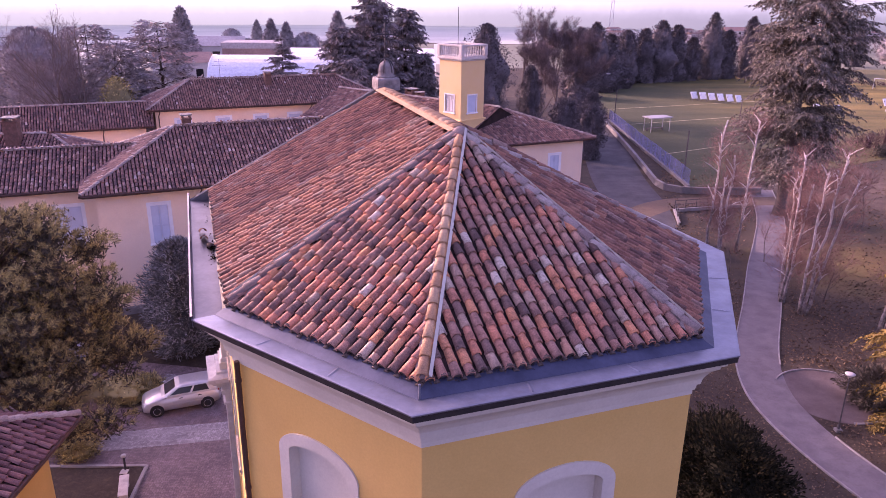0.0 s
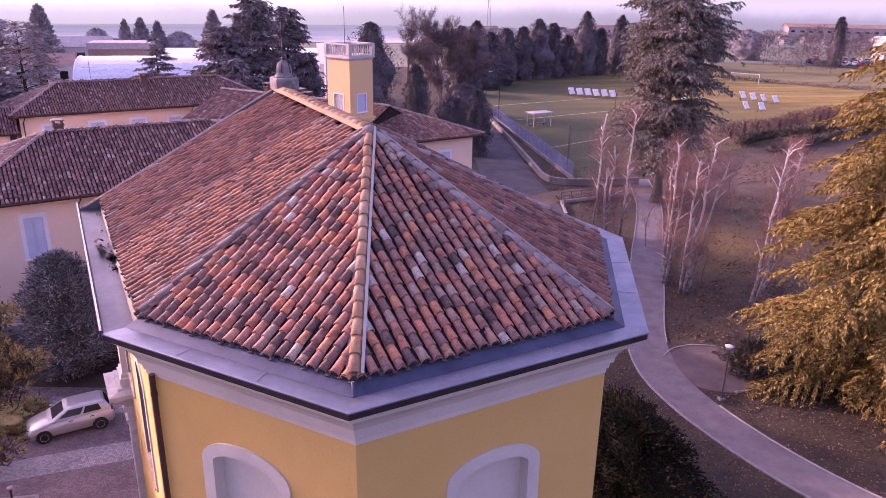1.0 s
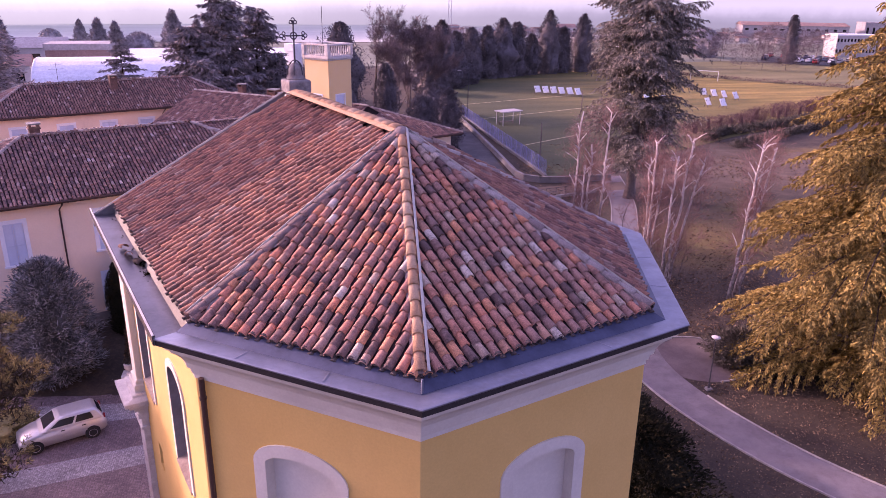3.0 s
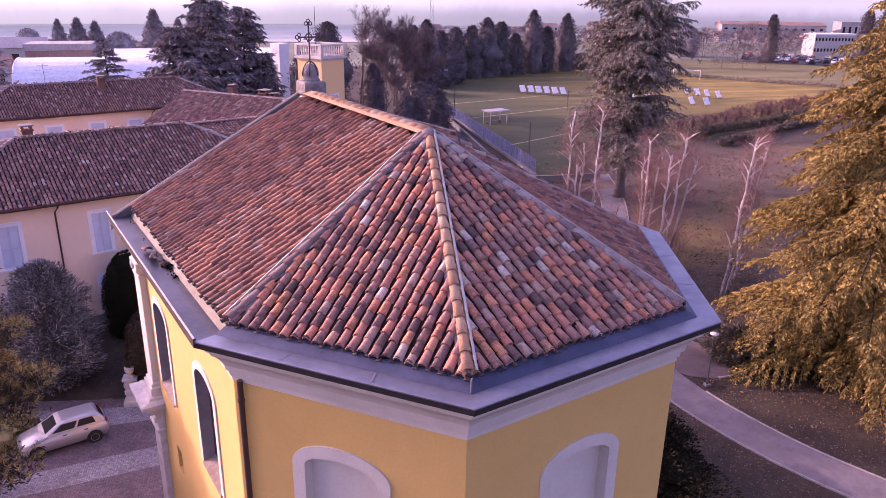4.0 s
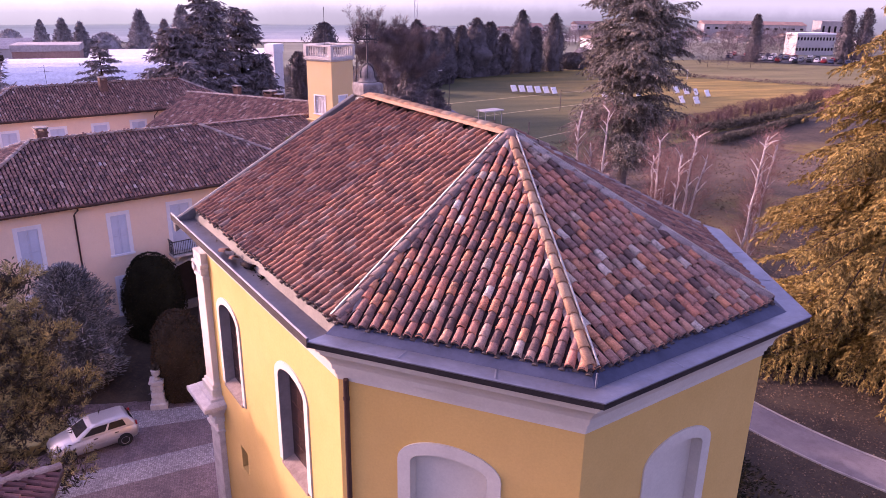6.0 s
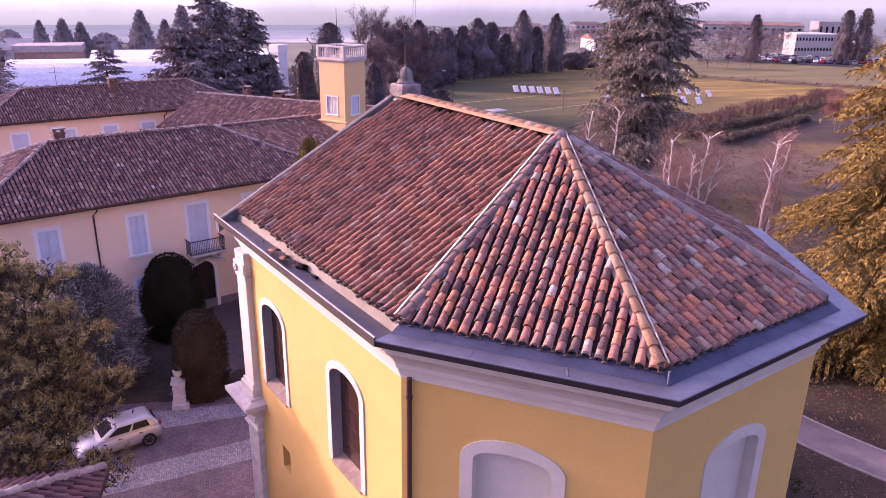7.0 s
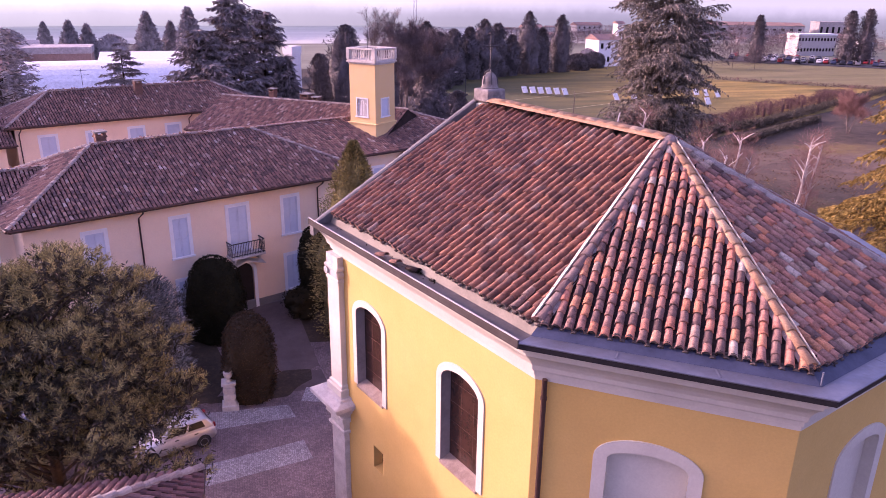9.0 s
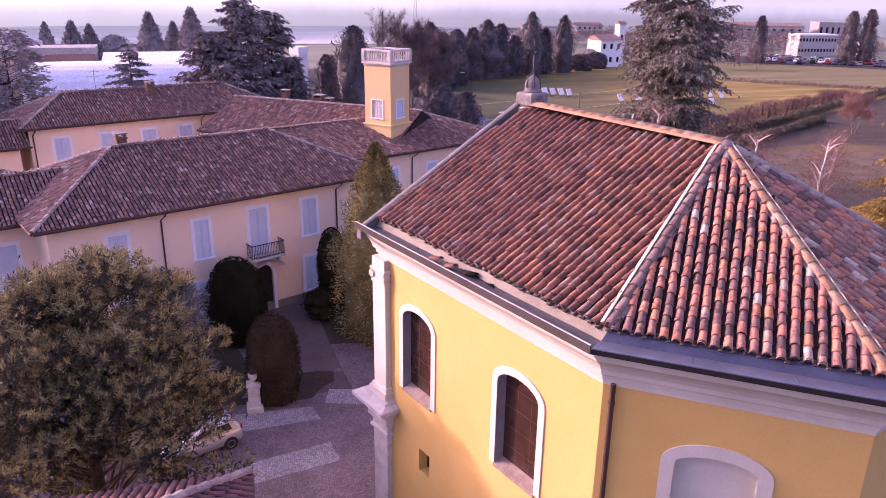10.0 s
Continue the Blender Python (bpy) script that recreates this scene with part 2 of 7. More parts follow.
# thin grass patches in the leaf litter, with sunlight put into their gold tone
nt = M_EARTH.node_tree
bs = nt.nodes["Principled BSDF"].inputs["Base Color"]
grass = ramp(nt, noise_node(nt, 0.35, 6, 0.7).outputs[0], [(0.35, (0.10, 0.066, 0.03)), (0.5, (0.15, 0.098, 0.034)), (0.68, (0.155, 0.128, 0.04))])
ragged = noise_node(nt, 0.22, 8, 0.7)
sandy = ramp(nt, noise_node(nt, 0.3, 7, 0.72).outputs[0], [(0.32, (0.075, 0.052, 0.034)), (0.5, (0.125, 0.086, 0.058)), (0.7, (0.185, 0.13, 0.09))])
for cx, cy, ra, rb, tone in ((66.0, 80.0, 34.0, 14.0, sandy), (33.0, 55.0, 10.5, 7.5, grass), (17.2, 46.0, 3.4, 9.5, grass), (46.0, 62.0, 8.0, 6.0, grass), (74.0, 88.0, 12.0, 5.0, grass)):
    gp, sub, mul, ln, add = [nt.nodes.new(k) for k in ("ShaderNodeNewGeometry", "ShaderNodeVectorMath", "ShaderNodeVectorMath", "ShaderNodeVectorMath", "ShaderNodeMath")]
    sub.operation, mul.operation, ln.operation, add.operation = "SUBTRACT", "MULTIPLY", "LENGTH", "ADD"
    sub.inputs[1].default_value, mul.inputs[1].default_value = (cx, cy, 0), (1 / ra, 1 / rb, 0)
    nt.links.new(gp.outputs["Position"], sub.inputs[0])
    nt.links.new(sub.outputs[0], mul.inputs[0])
    nt.links.new(mul.outputs[0], ln.inputs[0])
    nt.links.new(ln.outputs["Value"], add.inputs[0])
    nt.links.new(ragged.outputs[0], add.inputs[1])
    edge = ramp(nt, add.outputs[0], [(0.62, grey(0.95)), (0.98, grey(0.0))])
    half = nt.nodes.new("ShaderNodeMath")
    half.operation = "MULTIPLY"
    half.inputs[1].default_value = 0.66
    nt.links.new(add.outputs[0], half.inputs[0])
    nt.links.new(half.outputs[0], edge.inputs[0])
    nt.links.new(mixed(nt, edge.outputs[0], bs.links[0].from_socket, tone.outputs[0]), bs)
M_FIELD = surface("dry_sports_grass", (0.12, 0.102, 0.024), (0.37, 0.245, 0.055), 5.5, 0.5, 0.95, 0.4, dirt=(0.10, 0.085, 0.028), dirt_size=9.0, dirt_amount=0.6, warp=(0.16, 1.0, 1.0), grain=0.3)
nt = M_FIELD.node_tree
bs = nt.nodes["Principled BSDF"].inputs["Base Color"]
old = bs.links[0].from_socket
gp = nt.nodes.new("ShaderNodeNewGeometry")
sx = nt.nodes.new("ShaderNodeSeparateXYZ")
nt.links.new(gp.outputs["Position"], sx.inputs[0])
drift = nt.nodes.new("ShaderNodeMath")
drift.operation = "MULTIPLY_ADD"
drift.inputs[1].default_value = 0.35
nt.links.new(noise_node(nt, 0.05, 5, 0.65).outputs[0], drift.inputs[0])
run = nt.nodes.new("ShaderNodeMath")
run.operation = "DIVIDE"
run.inputs[1].default_value = 130.0
nt.links.new(sx.outputs["X"], run.inputs[0])
nt.links.new(run.outputs[0], drift.inputs[2])
worn = ramp(nt, drift.outputs[0], [(0.50, grey(0.95)), (0.98, grey(0.0))])
nt.links.new(mixed(nt, worn.outputs[0], old, (0.050, 0.062, 0.028)), bs)
# distance haze on the left fields is put into this pale base colour
M_HAZEFIELD = surface("haze_pale_stubble", (0.40, 0.43, 0.38), (0.52, 0.54, 0.475), 40.0, 2.0, 0.95, 0.1, warp=(0.25, 1.0, 1.0), grain=0.1)
M_PASTURE = surface("winter_pasture", (0.125, 0.118, 0.045), (0.20, 0.17, 0.07), 9.0, 0.6, 0.95, 0.3, dirt=(0.09, 0.07, 0.05), dirt_size=6.0, dirt_amount=0.5, warp=(0.2, 1.0, 1.0))
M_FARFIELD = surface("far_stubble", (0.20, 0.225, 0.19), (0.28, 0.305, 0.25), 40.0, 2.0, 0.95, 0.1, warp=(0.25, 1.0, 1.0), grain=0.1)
M_FARGREEN = surface("far_meadow", (0.135, 0.145, 0.105), (0.20, 0.21, 0.15), 30.0, 2.0, 0.95, 0.1, warp=(0.25, 1.0, 1.0), grain=0.1)
M_BROWNGRAVEL = surface("beaten_brown_gravel", (0.105, 0.080, 0.076), (0.145, 0.112, 0.105), 1.6, 0.05, 0.95, 0.4, dirt=(0.07, 0.052, 0.048), dirt_size=2.0, dirt_amount=0.6, grain=0.15)
M_COBBLE = cobbled("porphyry_cobbles", (0.165, 0.118, 0.12), (0.25, 0.185, 0.182), (0.10, 0.075, 0.072), 0.11)
M_PALECOBBLE = cobbled("pale_river_cobbles", (0.25, 0.235, 0.235), (0.42, 0.40, 0.40), (0.13, 0.115, 0.115), 0.10)
M_KERB = surface("kerb_stone", (0.27, 0.25, 0.235), (0.36, 0.335, 0.31), 0.5, 0.04, 0.9, 0.3)
M_CONCRETE = surface("grey_concrete", (0.17, 0.162, 0.16), (0.24, 0.23, 0.222), 1.2, 0.06, 0.88, 0.2, dirt=(0.13, 0.12, 0.118), dirt_size=1.5)
M_BARK = surface("dark_bark", (0.05, 0.036, 0.028), (0.09, 0.065, 0.05), 0.2, 0.04, 0.95, 0.8)
M_GREYBARK = surface("grey_bark", (0.12, 0.095, 0.085), (0.19, 0.15, 0.13), 0.3, 0.05, 0.95, 0.5)
M_BIRCH = surface("birch_bark", (0.52, 0.47, 0.44), (0.68, 0.63, 0.60), 0.4, 0.06, 0.85, 0.3, dirt=(0.06, 0.045, 0.04), dirt_size=0.35, dirt_amount=0.85, warp=(1.0, 1.0, 0.6))
M_TWIG = leafy("bare_twigs", (0.15, 0.105, 0.10), (0.20, 0.14, 0.13), (0.26, 0.19, 0.17))
M_BIRCHTWIG = leafy("birch_twigs", (0.20, 0.105, 0.09), (0.28, 0.155, 0.13), (0.36, 0.21, 0.18))
M_GOLD = leafy("golden_cedar_needles", (0.11, 0.082, 0.024), (0.25, 0.172, 0.043), (0.40, 0.285, 0.075))
M_PINE = leafy("pine_needles", (0.11, 0.097, 0.052), (0.30, 0.258, 0.115), (0.62, 0.515, 0.205))
M_OLIVE = leafy("olive_cypress_leaves", (0.096, 0.086, 0.042), (0.240, 0.205, 0.080), (0.480, 0.392, 0.144))
M_CEDAR = leafy("grey_cedar_needles", (0.095, 0.088, 0.074), (0.18, 0.162, 0.134), (0.30, 0.265, 0.215))
M_CYPRESS = leafy("cypress_leaves", (0.055, 0.050, 0.040), (0.095, 0.085, 0.065), (0.15, 0.13, 0.10))
# dimmed-by-distance cypress, cedar and grove leaves: haze is painted in as lighter colour
M_HAZECYPRESS = leafy("haze_lightened_cypress_leaves", (0.105, 0.094, 0.100), (0.13, 0.116, 0.122), (0.16, 0.142, 0.146))
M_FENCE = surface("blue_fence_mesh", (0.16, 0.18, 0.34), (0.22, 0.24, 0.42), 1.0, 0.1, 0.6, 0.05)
M_HAZECEDAR = leafy("haze_lightened_cedar_needles", (0.12, 0.108, 0.112), (0.20, 0.178, 0.18), (0.30, 0.27, 0.26))
M_GROVE = leafy("haze_lightened_grove_needles", (0.24, 0.215, 0.215), (0.33, 0.295, 0.29), (0.42, 0.375, 0.36))
M_BIRCHFOOT = surface("shade_dark_birch_bark", (0.16, 0.13, 0.12), (0.40, 0.36, 0.34), 0.35, 0.06, 0.95, 0.6, dirt=(0.05, 0.04, 0.036), dirt_size=0.3, dirt_amount=0.9)
M_BLUE = leafy("blue_spruce_needles", (0.06, 0.066, 0.066), (0.17, 0.178, 0.175), (0.44, 0.445, 0.445))
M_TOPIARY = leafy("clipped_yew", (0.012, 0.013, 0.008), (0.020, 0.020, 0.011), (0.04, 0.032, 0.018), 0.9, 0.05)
M_INNER = leafy("shade_dark_needles", (0.035, 0.031, 0.023), (0.062, 0.054, 0.038), (0.105, 0.09, 0.06))
M_RUSTBUSH = leafy("rusty_clipped_box", (0.024, 0.021, 0.013), (0.044, 0.033, 0.018), (0.10, 0.055, 0.028))
M_HEDGE = leafy("winter_hedge", (0.08, 0.045, 0.045), (0.12, 0.068, 0.066), (0.17, 0.10, 0.09))
M_FARBARE = leafy("purplish_bare_crowns", (0.11, 0.082, 0.085), (0.15, 0.112, 0.115), (0.20, 0.155, 0.15))
# distance haze is put into these pale tree tones
M_FARTREE = leafy("haze_paled_conifers", (0.27, 0.25, 0.26), (0.32, 0.295, 0.30), (0.37, 0.34, 0.345))
M_TARP = surface("white_membrane", (0.66, 0.68, 0.73), (0.74, 0.76, 0.80), 3.0, 0.5, 0.55, 0.05)
M_TRACK = surface("worn_field_track", (0.38, 0.34, 0.19), (0.47, 0.42, 0.26), 1.5, 0.2, 0.95, 0.2)
M_WHITE = surface("white_painted_board", (0.74, 0.74, 0.74), (0.8, 0.8, 0.8), 0.6, 0.05, 0.7, 0.05)
M_GREYROOF = surface("far_grey_roof", (0.30, 0.28, 0.28), (0.38, 0.36, 0.36), 4.0, 0.5, 0.85, 0.1)
M_REDROOF = surface("far_red_roof", (0.24, 0.15, 0.13), (0.31, 0.20, 0.17), 3.0, 0.3, 0.85, 0.1)
M_FARWALL = surface("far_pale_wall", (0.42, 0.395, 0.38), (0.49, 0.465, 0.445), 4.0, 0.4, 0.9, 0.05, grain=0.06)
M_CARPAINT = surface("silver_car_paint", (0.50, 0.49, 0.48), (0.54, 0.53, 0.52), 1.0, 0.01, 0.32, 0.0, metal=0.55, spec=0.6)
M_GLASS = plain("tinted_car_glass", (0.012, 0.013, 0.016), 0.14, 0.0, 0.4)
M_RUBBER = plain("tyre_rubber", (0.02, 0.02, 0.021), 0.85)
M_RIM = plain("alloy_rim", (0.45, 0.45, 0.46), 0.35, 0.7)
M_LAMPGLASS = plain("milky_lamp_glass", (0.7, 0.7, 0.7), 0.4)
M_REDLAMP = plain("red_tail_lamp", (0.35, 0.02, 0.02), 0.3)


# ---- building blocks ----
class Geo:
    """Collects vertices and faces of one mesh."""

    def __init__(self):
        self.v, self.f = [], []

    def add(self, verts, faces):
        n = len(self.v)
        self.v.extend([tuple(p) for p in verts])
        self.f.extend([tuple(i + n for i in f) for f in faces])
        return self

    def box(self, x0, x1, y0, y1, z0, z1, m=None):
        p = [(x, y, z) for z in (z0, z1) for x, y in ((x0, y0), (x1, y0), (x1, y1), (x0, y1))]
        if m is not None:
            p = [m @ Vector(q) for q in p]
        return self.add(p, [(3, 2, 1, 0), (4, 5, 6, 7), (0, 1, 5, 4), (1, 2, 6, 5), (2, 3, 7, 6), (3, 0, 4, 7)])

    def rings(self, rings, closed=True, caps=True):
        k = len(rings[0])
        fs = []
        for r in range(len(rings) - 1):
            for i in range(k if closed else k - 1):
                j = (i + 1) % k
                fs.append((r * k + i, r * k + j, (r + 1) * k + j, (r + 1) * k + i))
        if caps and closed:
            fs.append(tuple(reversed(range(k))))
            fs.append(tuple((len(rings) - 1) * k + i for i in range(k)))
        return self.add([p for r in rings for p in r], fs)

    def tube(self, pts, radii, seg=8, caps=True):
        pts = [Vector(p) for p in pts]
        out = []
        for i, p in enumerate(pts):
            d = (pts[min(i + 1, len(pts) - 1)] - pts[max(i - 1, 0)]).normalized()
            ref = Vector((0, 0, 1)) if abs(d.z) < 0.9 else Vector((1, 0, 0))
            a = d.cross(ref).normalized()
            b = d.cross(a)
            r = radii[i] if isinstance(radii, (list, tuple)) else radii
            out.append([p + r * (math.cos(2 * math.pi * k / seg) * a + math.sin(2 * math.pi * k / seg) * b) for k in range(seg)])
        return self.rings(out, True, caps)

    def lathe(self, profile, seg=16, at=(0, 0, 0)):
        out = []
        for r, z in profile:
            out.append([(at[0] + r * math.cos(2 * math.pi * k / seg), at[1] + r * math.sin(2 * math.pi * k / seg), at[2] + z) for k in range(seg)])
        return self.rings(out)

    def stepped(self, levels):
        """One solid of rectangles (x0, x1, y0, y1, z) stacked from the foot up."""
        return self.rings([[(x0, y0, z), (x1, y0, z), (x1, y1, z), (x0, y1, z)] for x0, x1, y0, y1, z in levels])

    def prism(self, poly, z0, z1):
        n = len(poly)
        return self.add([(x, y, z0) for x, y in poly] + [(x, y, z1) for x, y in poly],
                        [tuple(reversed(range(n))), tuple(range(n, 2 * n))] + [(i, (i + 1) % n, n + (i + 1) % n, n + i) for i in range(n)])


def mesh_of(name, geo, mat, smooth=False):
    me = bpy.data.meshes.new(name)
    v, f = (geo.v, geo.f) if isinstance(geo, Geo) else geo
    me.from_pydata(v, [], f)
    me.materials.append(mat)
    if smooth:
        me.polygons.foreach_set("use_smooth", [True] * len(me.polygons))
    me.update()
    return me


def part(name, geo, mat, parent, label="", smooth=False, bevel=0.0, kind=""):
    ob = new(name, geo if isinstance(geo, bpy.types.Mesh) else mesh_of(name, geo, mat, smooth))
    ob.parent = parent
    if bevel:
        b = ob.modifiers.new("bevel", "BEVEL")
        b.width, b.segments, b.limit_method = bevel, 2, "ANGLE"
    return tagged(ob, label, kind=kind)


def thing(name, m, label, category, group="", kind=""):
    ob = new(name)
    ob.empty_display_size = 0.3
    ob.matrix_basis = m
    return tagged(ob, label, category, group, kind)


def solo(name, geo, mat, label, category, group="", kind="", m=None, smooth=False, bevel=0.0):
    ob = new(name, mesh_of(name, geo, mat, smooth))
    if m is not None:
        ob.matrix_basis = m
    if bevel:
        b = ob.modifiers.new("bevel", "BEVEL")
        b.width, b.segments, b.limit_method = bevel, 2, "ANGLE"
    return tagged(ob, label, category, group, kind)


def offset(poly, d):
    """A closed polygon (counter-clockwise) moved outward by d."""
    out, n = [], len(poly)
    for i in range(n):
        p0, p1, p2 = Vector(poly[i - 1]), Vector(poly[i]), Vector(poly[(i + 1) % n])
        a, b = (p1 - p0).normalized(), (p2 - p1).normalized()
        na, nb = Vector((a.y, -a.x)), Vector((b.y, -b.x))
        out.append(tuple(p1 + (na + nb) * (d / (1 + na.dot(nb)))))
    return out


def sweep(poly, profile, closed_profile=True):
    """Runs a profile of (outward, height) round a closed polygon."""
    g = Geo()
    loops = [[(x, y, z) for x, y in offset(poly, d)] for d, z in profile]
    if closed_profile:
        loops.append(loops[0])
    return g.rings(loops, True, False)


def edge_run(poly, profile, edges):
    """Runs a closed profile of (outward, height) along some edges of a polygon, mitred at its corners."""
    g, n, k = Geo(), len(poly), len(profile)
    loops = [offset(poly, d) for d, _ in profile]
    for e in edges:
        v = [(*loops[i][c % n], profile[i][1]) for c in (e, e + 1) for i in range(k)]
        g.add(v, [(i, (i + 1) % k, k + (i + 1) % k, k + i) for i in range(k)] + [tuple(reversed(range(k))), tuple(range(k, 2 * k))])
    return g


def wall_panel(g, o, along, up_z, length, openings, depth, ztop=None):
    """One wall face from point o along a direction, from o.z to up_z, with openings (s0, s1, z0, zspring, rise) and their reveals."""
    o, along = Vector(o), Vector(along).normalized()
    n = Vector((along.y, -along.x, 0))

    def P(s, z, d=0.0):
        q = o + along * s - n * d
        return (q.x, q.y, z)

    z0 = o.z
    s = 0.0
    for a, b, zb, zs, rise in sorted(openings) + [(length, length, 0, 0, 0)]:
        if a > s:
            g.add([P(s, z0), P(a, z0), P(a, up_z), P(s, up_z)], [(0, 1, 2, 3)])
        if b == a:
            break
        if zb > z0:
            g.add([P(a, z0), P(b, z0), P(b, zb), P(a, zb)], [(0, 1, 2, 3)])
        k = 18 if rise else 1
        arc = [((a + b) / 2 - (b - a) / 2 * math.cos(math.pi * i / k), zs + (rise * math.sin(math.pi * i / k) if rise else 0)) for i in range(k + 1)]
        for (sa, za), (sb, zb2) in zip(arc, arc[1:]):
            g.add([P(sa, za), P(sb, zb2), P(sb, up_z), P(sa, up_z)], [(0, 1, 2, 3)])
        loop = [(a, zb)] + arc + [(b, zb)]
        for i in range(len(loop)):
            p, q = loop[i], loop[(i + 1) % len(loop)]
            if p != q:
                g.add([P(*p), P(*q), P(*q, depth), P(*p, depth)], [(0, 1, 2, 3)])
        s = b
    return P


def arch_loop(a, b, zb, zs, rise, k=18):
    pts = [(a, zb)]
    for i in range(k + 1):
        pts.append(((a + b) / 2 - (b - a) / 2 * math.cos(math.pi * i / k), zs + rise * math.sin(math.pi * i / k)))
    return pts + [(b, zb)]


def surround(P, a, b, zb, zs, rise, width, proud, closed_foot=False):
    """A raised band round an opening."""
    inner, outer = arch_loop(a, b, zb, zs, rise), arch_loop(a - width, b + width, zb, zs if rise else zs + width, rise + width if rise else 0.0)
    g, n = Geo(), len(inner)
    g.v = [P(*p, -proud) for p in inner] + [P(*p, -proud) for p in outer] + [P(*p, 0.02) for p in inner] + [P(*p, 0.02) for p in outer]
    for i in range(n - 1):
        g.f += [(i, i + 1, n + i + 1, n + i)[::-1], (n + i, n + i + 1, 3 * n + i + 1, 3 * n + i)[::-1], (i + 1, i, 2 * n + i, 2 * n + i + 1)[::-1]]
    g.f += [(0, n, 3 * n, 2 * n), (n - 1, 2 * n - 1 + 0, 4 * n - 1, 3 * n - 1)[::-1]]
    return g


def lining(P, loop, d0, d1):
    """The plastered inside of an opening, just clear of the masonry."""
    cx = sum(p[0] for p in loop) / len(loop)
    cz = sum(p[1] for p in loop) / len(loop)
    inner = [(s + (0.004 if s < cx else -0.004), z + (0.004 if z < cz else -0.004)) for s, z in loop]
    n, g = len(inner), Geo()
    g.v = [P(*p, d0) for p in inner] + [P(*p, d1) for p in inner]
    g.f = [(i, i + 1, n + i + 1, n + i) for i in range(n - 1)]
    return g


# ---- roof tiles ----
def barrel(width0, width1, length, rise, seg, thick=0.0, lip=0.38):
    """A tapered half-barrel tile, x across, y up the slope, its foot at y = 0."""
    v, f = [], []
    for w, y, lift in ((width0, 0.0, rise * lip), (width1, length, 0.0)):
        for i in range(seg + 1):
            t = math.pi * i / seg
            v.append((-w / 2 * math.cos(t), y, lift + rise * math.sin(t) * (w / width0)))
    k = seg + 1
    for i in range(seg):
        f.append((i, k + i, k + i + 1, i + 1)[::-1])
    if thick:
        base = len(v)
        for i in range(seg + 1):
            t = math.pi * i / seg
            v.append((-(width0 / 2 - thick) * math.cos(t), 0.0, rise * lip + (rise - thick) * math.sin(t)))
        for i in range(seg + 1):
            t = math.pi * i / seg
            v.append((-(width0 / 2 - thick) * math.cos(t), length * 0.5, rise * lip / 2 + (rise - thick) * math.sin(t)))
        for i in range(seg):
            f.append((i, i + 1, base + i + 1, base + i)[::-1])
            f.append((base + i, base + i + 1, base + k + i + 1, base + k + i)[::-1])
    else:
        f.append(tuple(range(k)))
    return np.array(v), f


def inside(poly, x, y):
    c, n = False, len(poly)
    for i in range(n):
        (x1, y1), (x2, y2) = poly[i], poly[(i + 1) % n]
        if (y1 > y) != (y2 > y) and x < (x2 - x1) * (y - y1) / (y2 - y1) + x1:
            c = not c
    return c


def facet_frame(pts):
    """Frame of a roof facet whose first two points are its eave: x along the eave, y up the slope, z out."""
    p0, p1 = Vector(pts[0]), Vector(pts[1])
    ex = (p1 - p0).normalized()
    nz = ex.cross(Vector(pts[2]) - p0).normalized()
    ey = nz.cross(ex)
    m = Matrix((ex, ey, nz)).transposed().to_4x4()
    m.translation = p0
    return m


def tile_places(pts, pitch, step, rng, margin=0.02, jitter=1.0):
    """Poses of the cover tiles of a facet, in the facet's parent frame."""
    m = facet_frame(pts)
    inv = m.inverted()
    poly = [tuple((inv @ Vector(p)).xy) for p in pts]
    xs, ys = [p[0] for p in poly], [p[1] for p in poly]
    cols = max(1, round((xs[1] - xs[0]) / pitch))
    pw = (xs[1] - xs[0]) / cols
    out = []
    c0, c1 = math.floor((min(xs) - xs[0]) / pw), math.ceil((max(xs) - xs[0]) / pw)
    for c in range(c0, c1):
        x = xs[0] + (c + 0.5) * pw
        shift = rng.uniform(-0.11, 0.11) * jitter
        for r in range(int(max(ys) / step) + 1):
            y = r * step - 0.05 + (shift if r else shift * 0.25)
            if inside(poly, x, min(max(ys) - 0.01, max(0.02, y + step * 0.5))):
                out.append((m @ Matrix.Translation((x + rng.uniform(-0.008, 0.008) * jitter, y + rng.uniform(-0.012, 0.012) * jitter, rng.uniform(0.0, 0.012) * jitter))
                            @ Euler((radians(rng.uniform(-1.2, 1.2) * jitter), radians(rng.uniform(-4, 4) * jitter), radians(rng.uniform(-2.2, 2.2) * jitter))).to_matrix().to_4x4(), x, y))
    return out, pw


def joined(template, places):
    """One mesh of many copies of a template."""
    tv, tf = template
    n = len(tv)
    h = np.c_[tv, np.ones(n)]
    v = np.concatenate([h @ np.array(p).T[:, :3] for p in places]) if places else np.zeros((0, 3))
    f = [tuple(i + k * n for i in fc) for k in range(len(places)) for fc in tf]
    return v.tolist(), f


FAR_TILE = barrel(0.19, 0.15, 0.42, 0.085, 4)


def slab(pts, thick):
    """A facet as a thin slab hanging under its plane."""
    n = len(pts)
    up = facet_frame(pts).to_3x3() @ Vector((0, 0, 1))
    low = [tuple(Vector(p) - up * thick) for p in pts]
    return Geo().add([tuple(p) for p in pts] + low, [tuple(range(n)), tuple(reversed(range(n, 2 * n)))] + [(i, n + i, n + (i + 1) % n, (i + 1) % n) for i in range(n)])


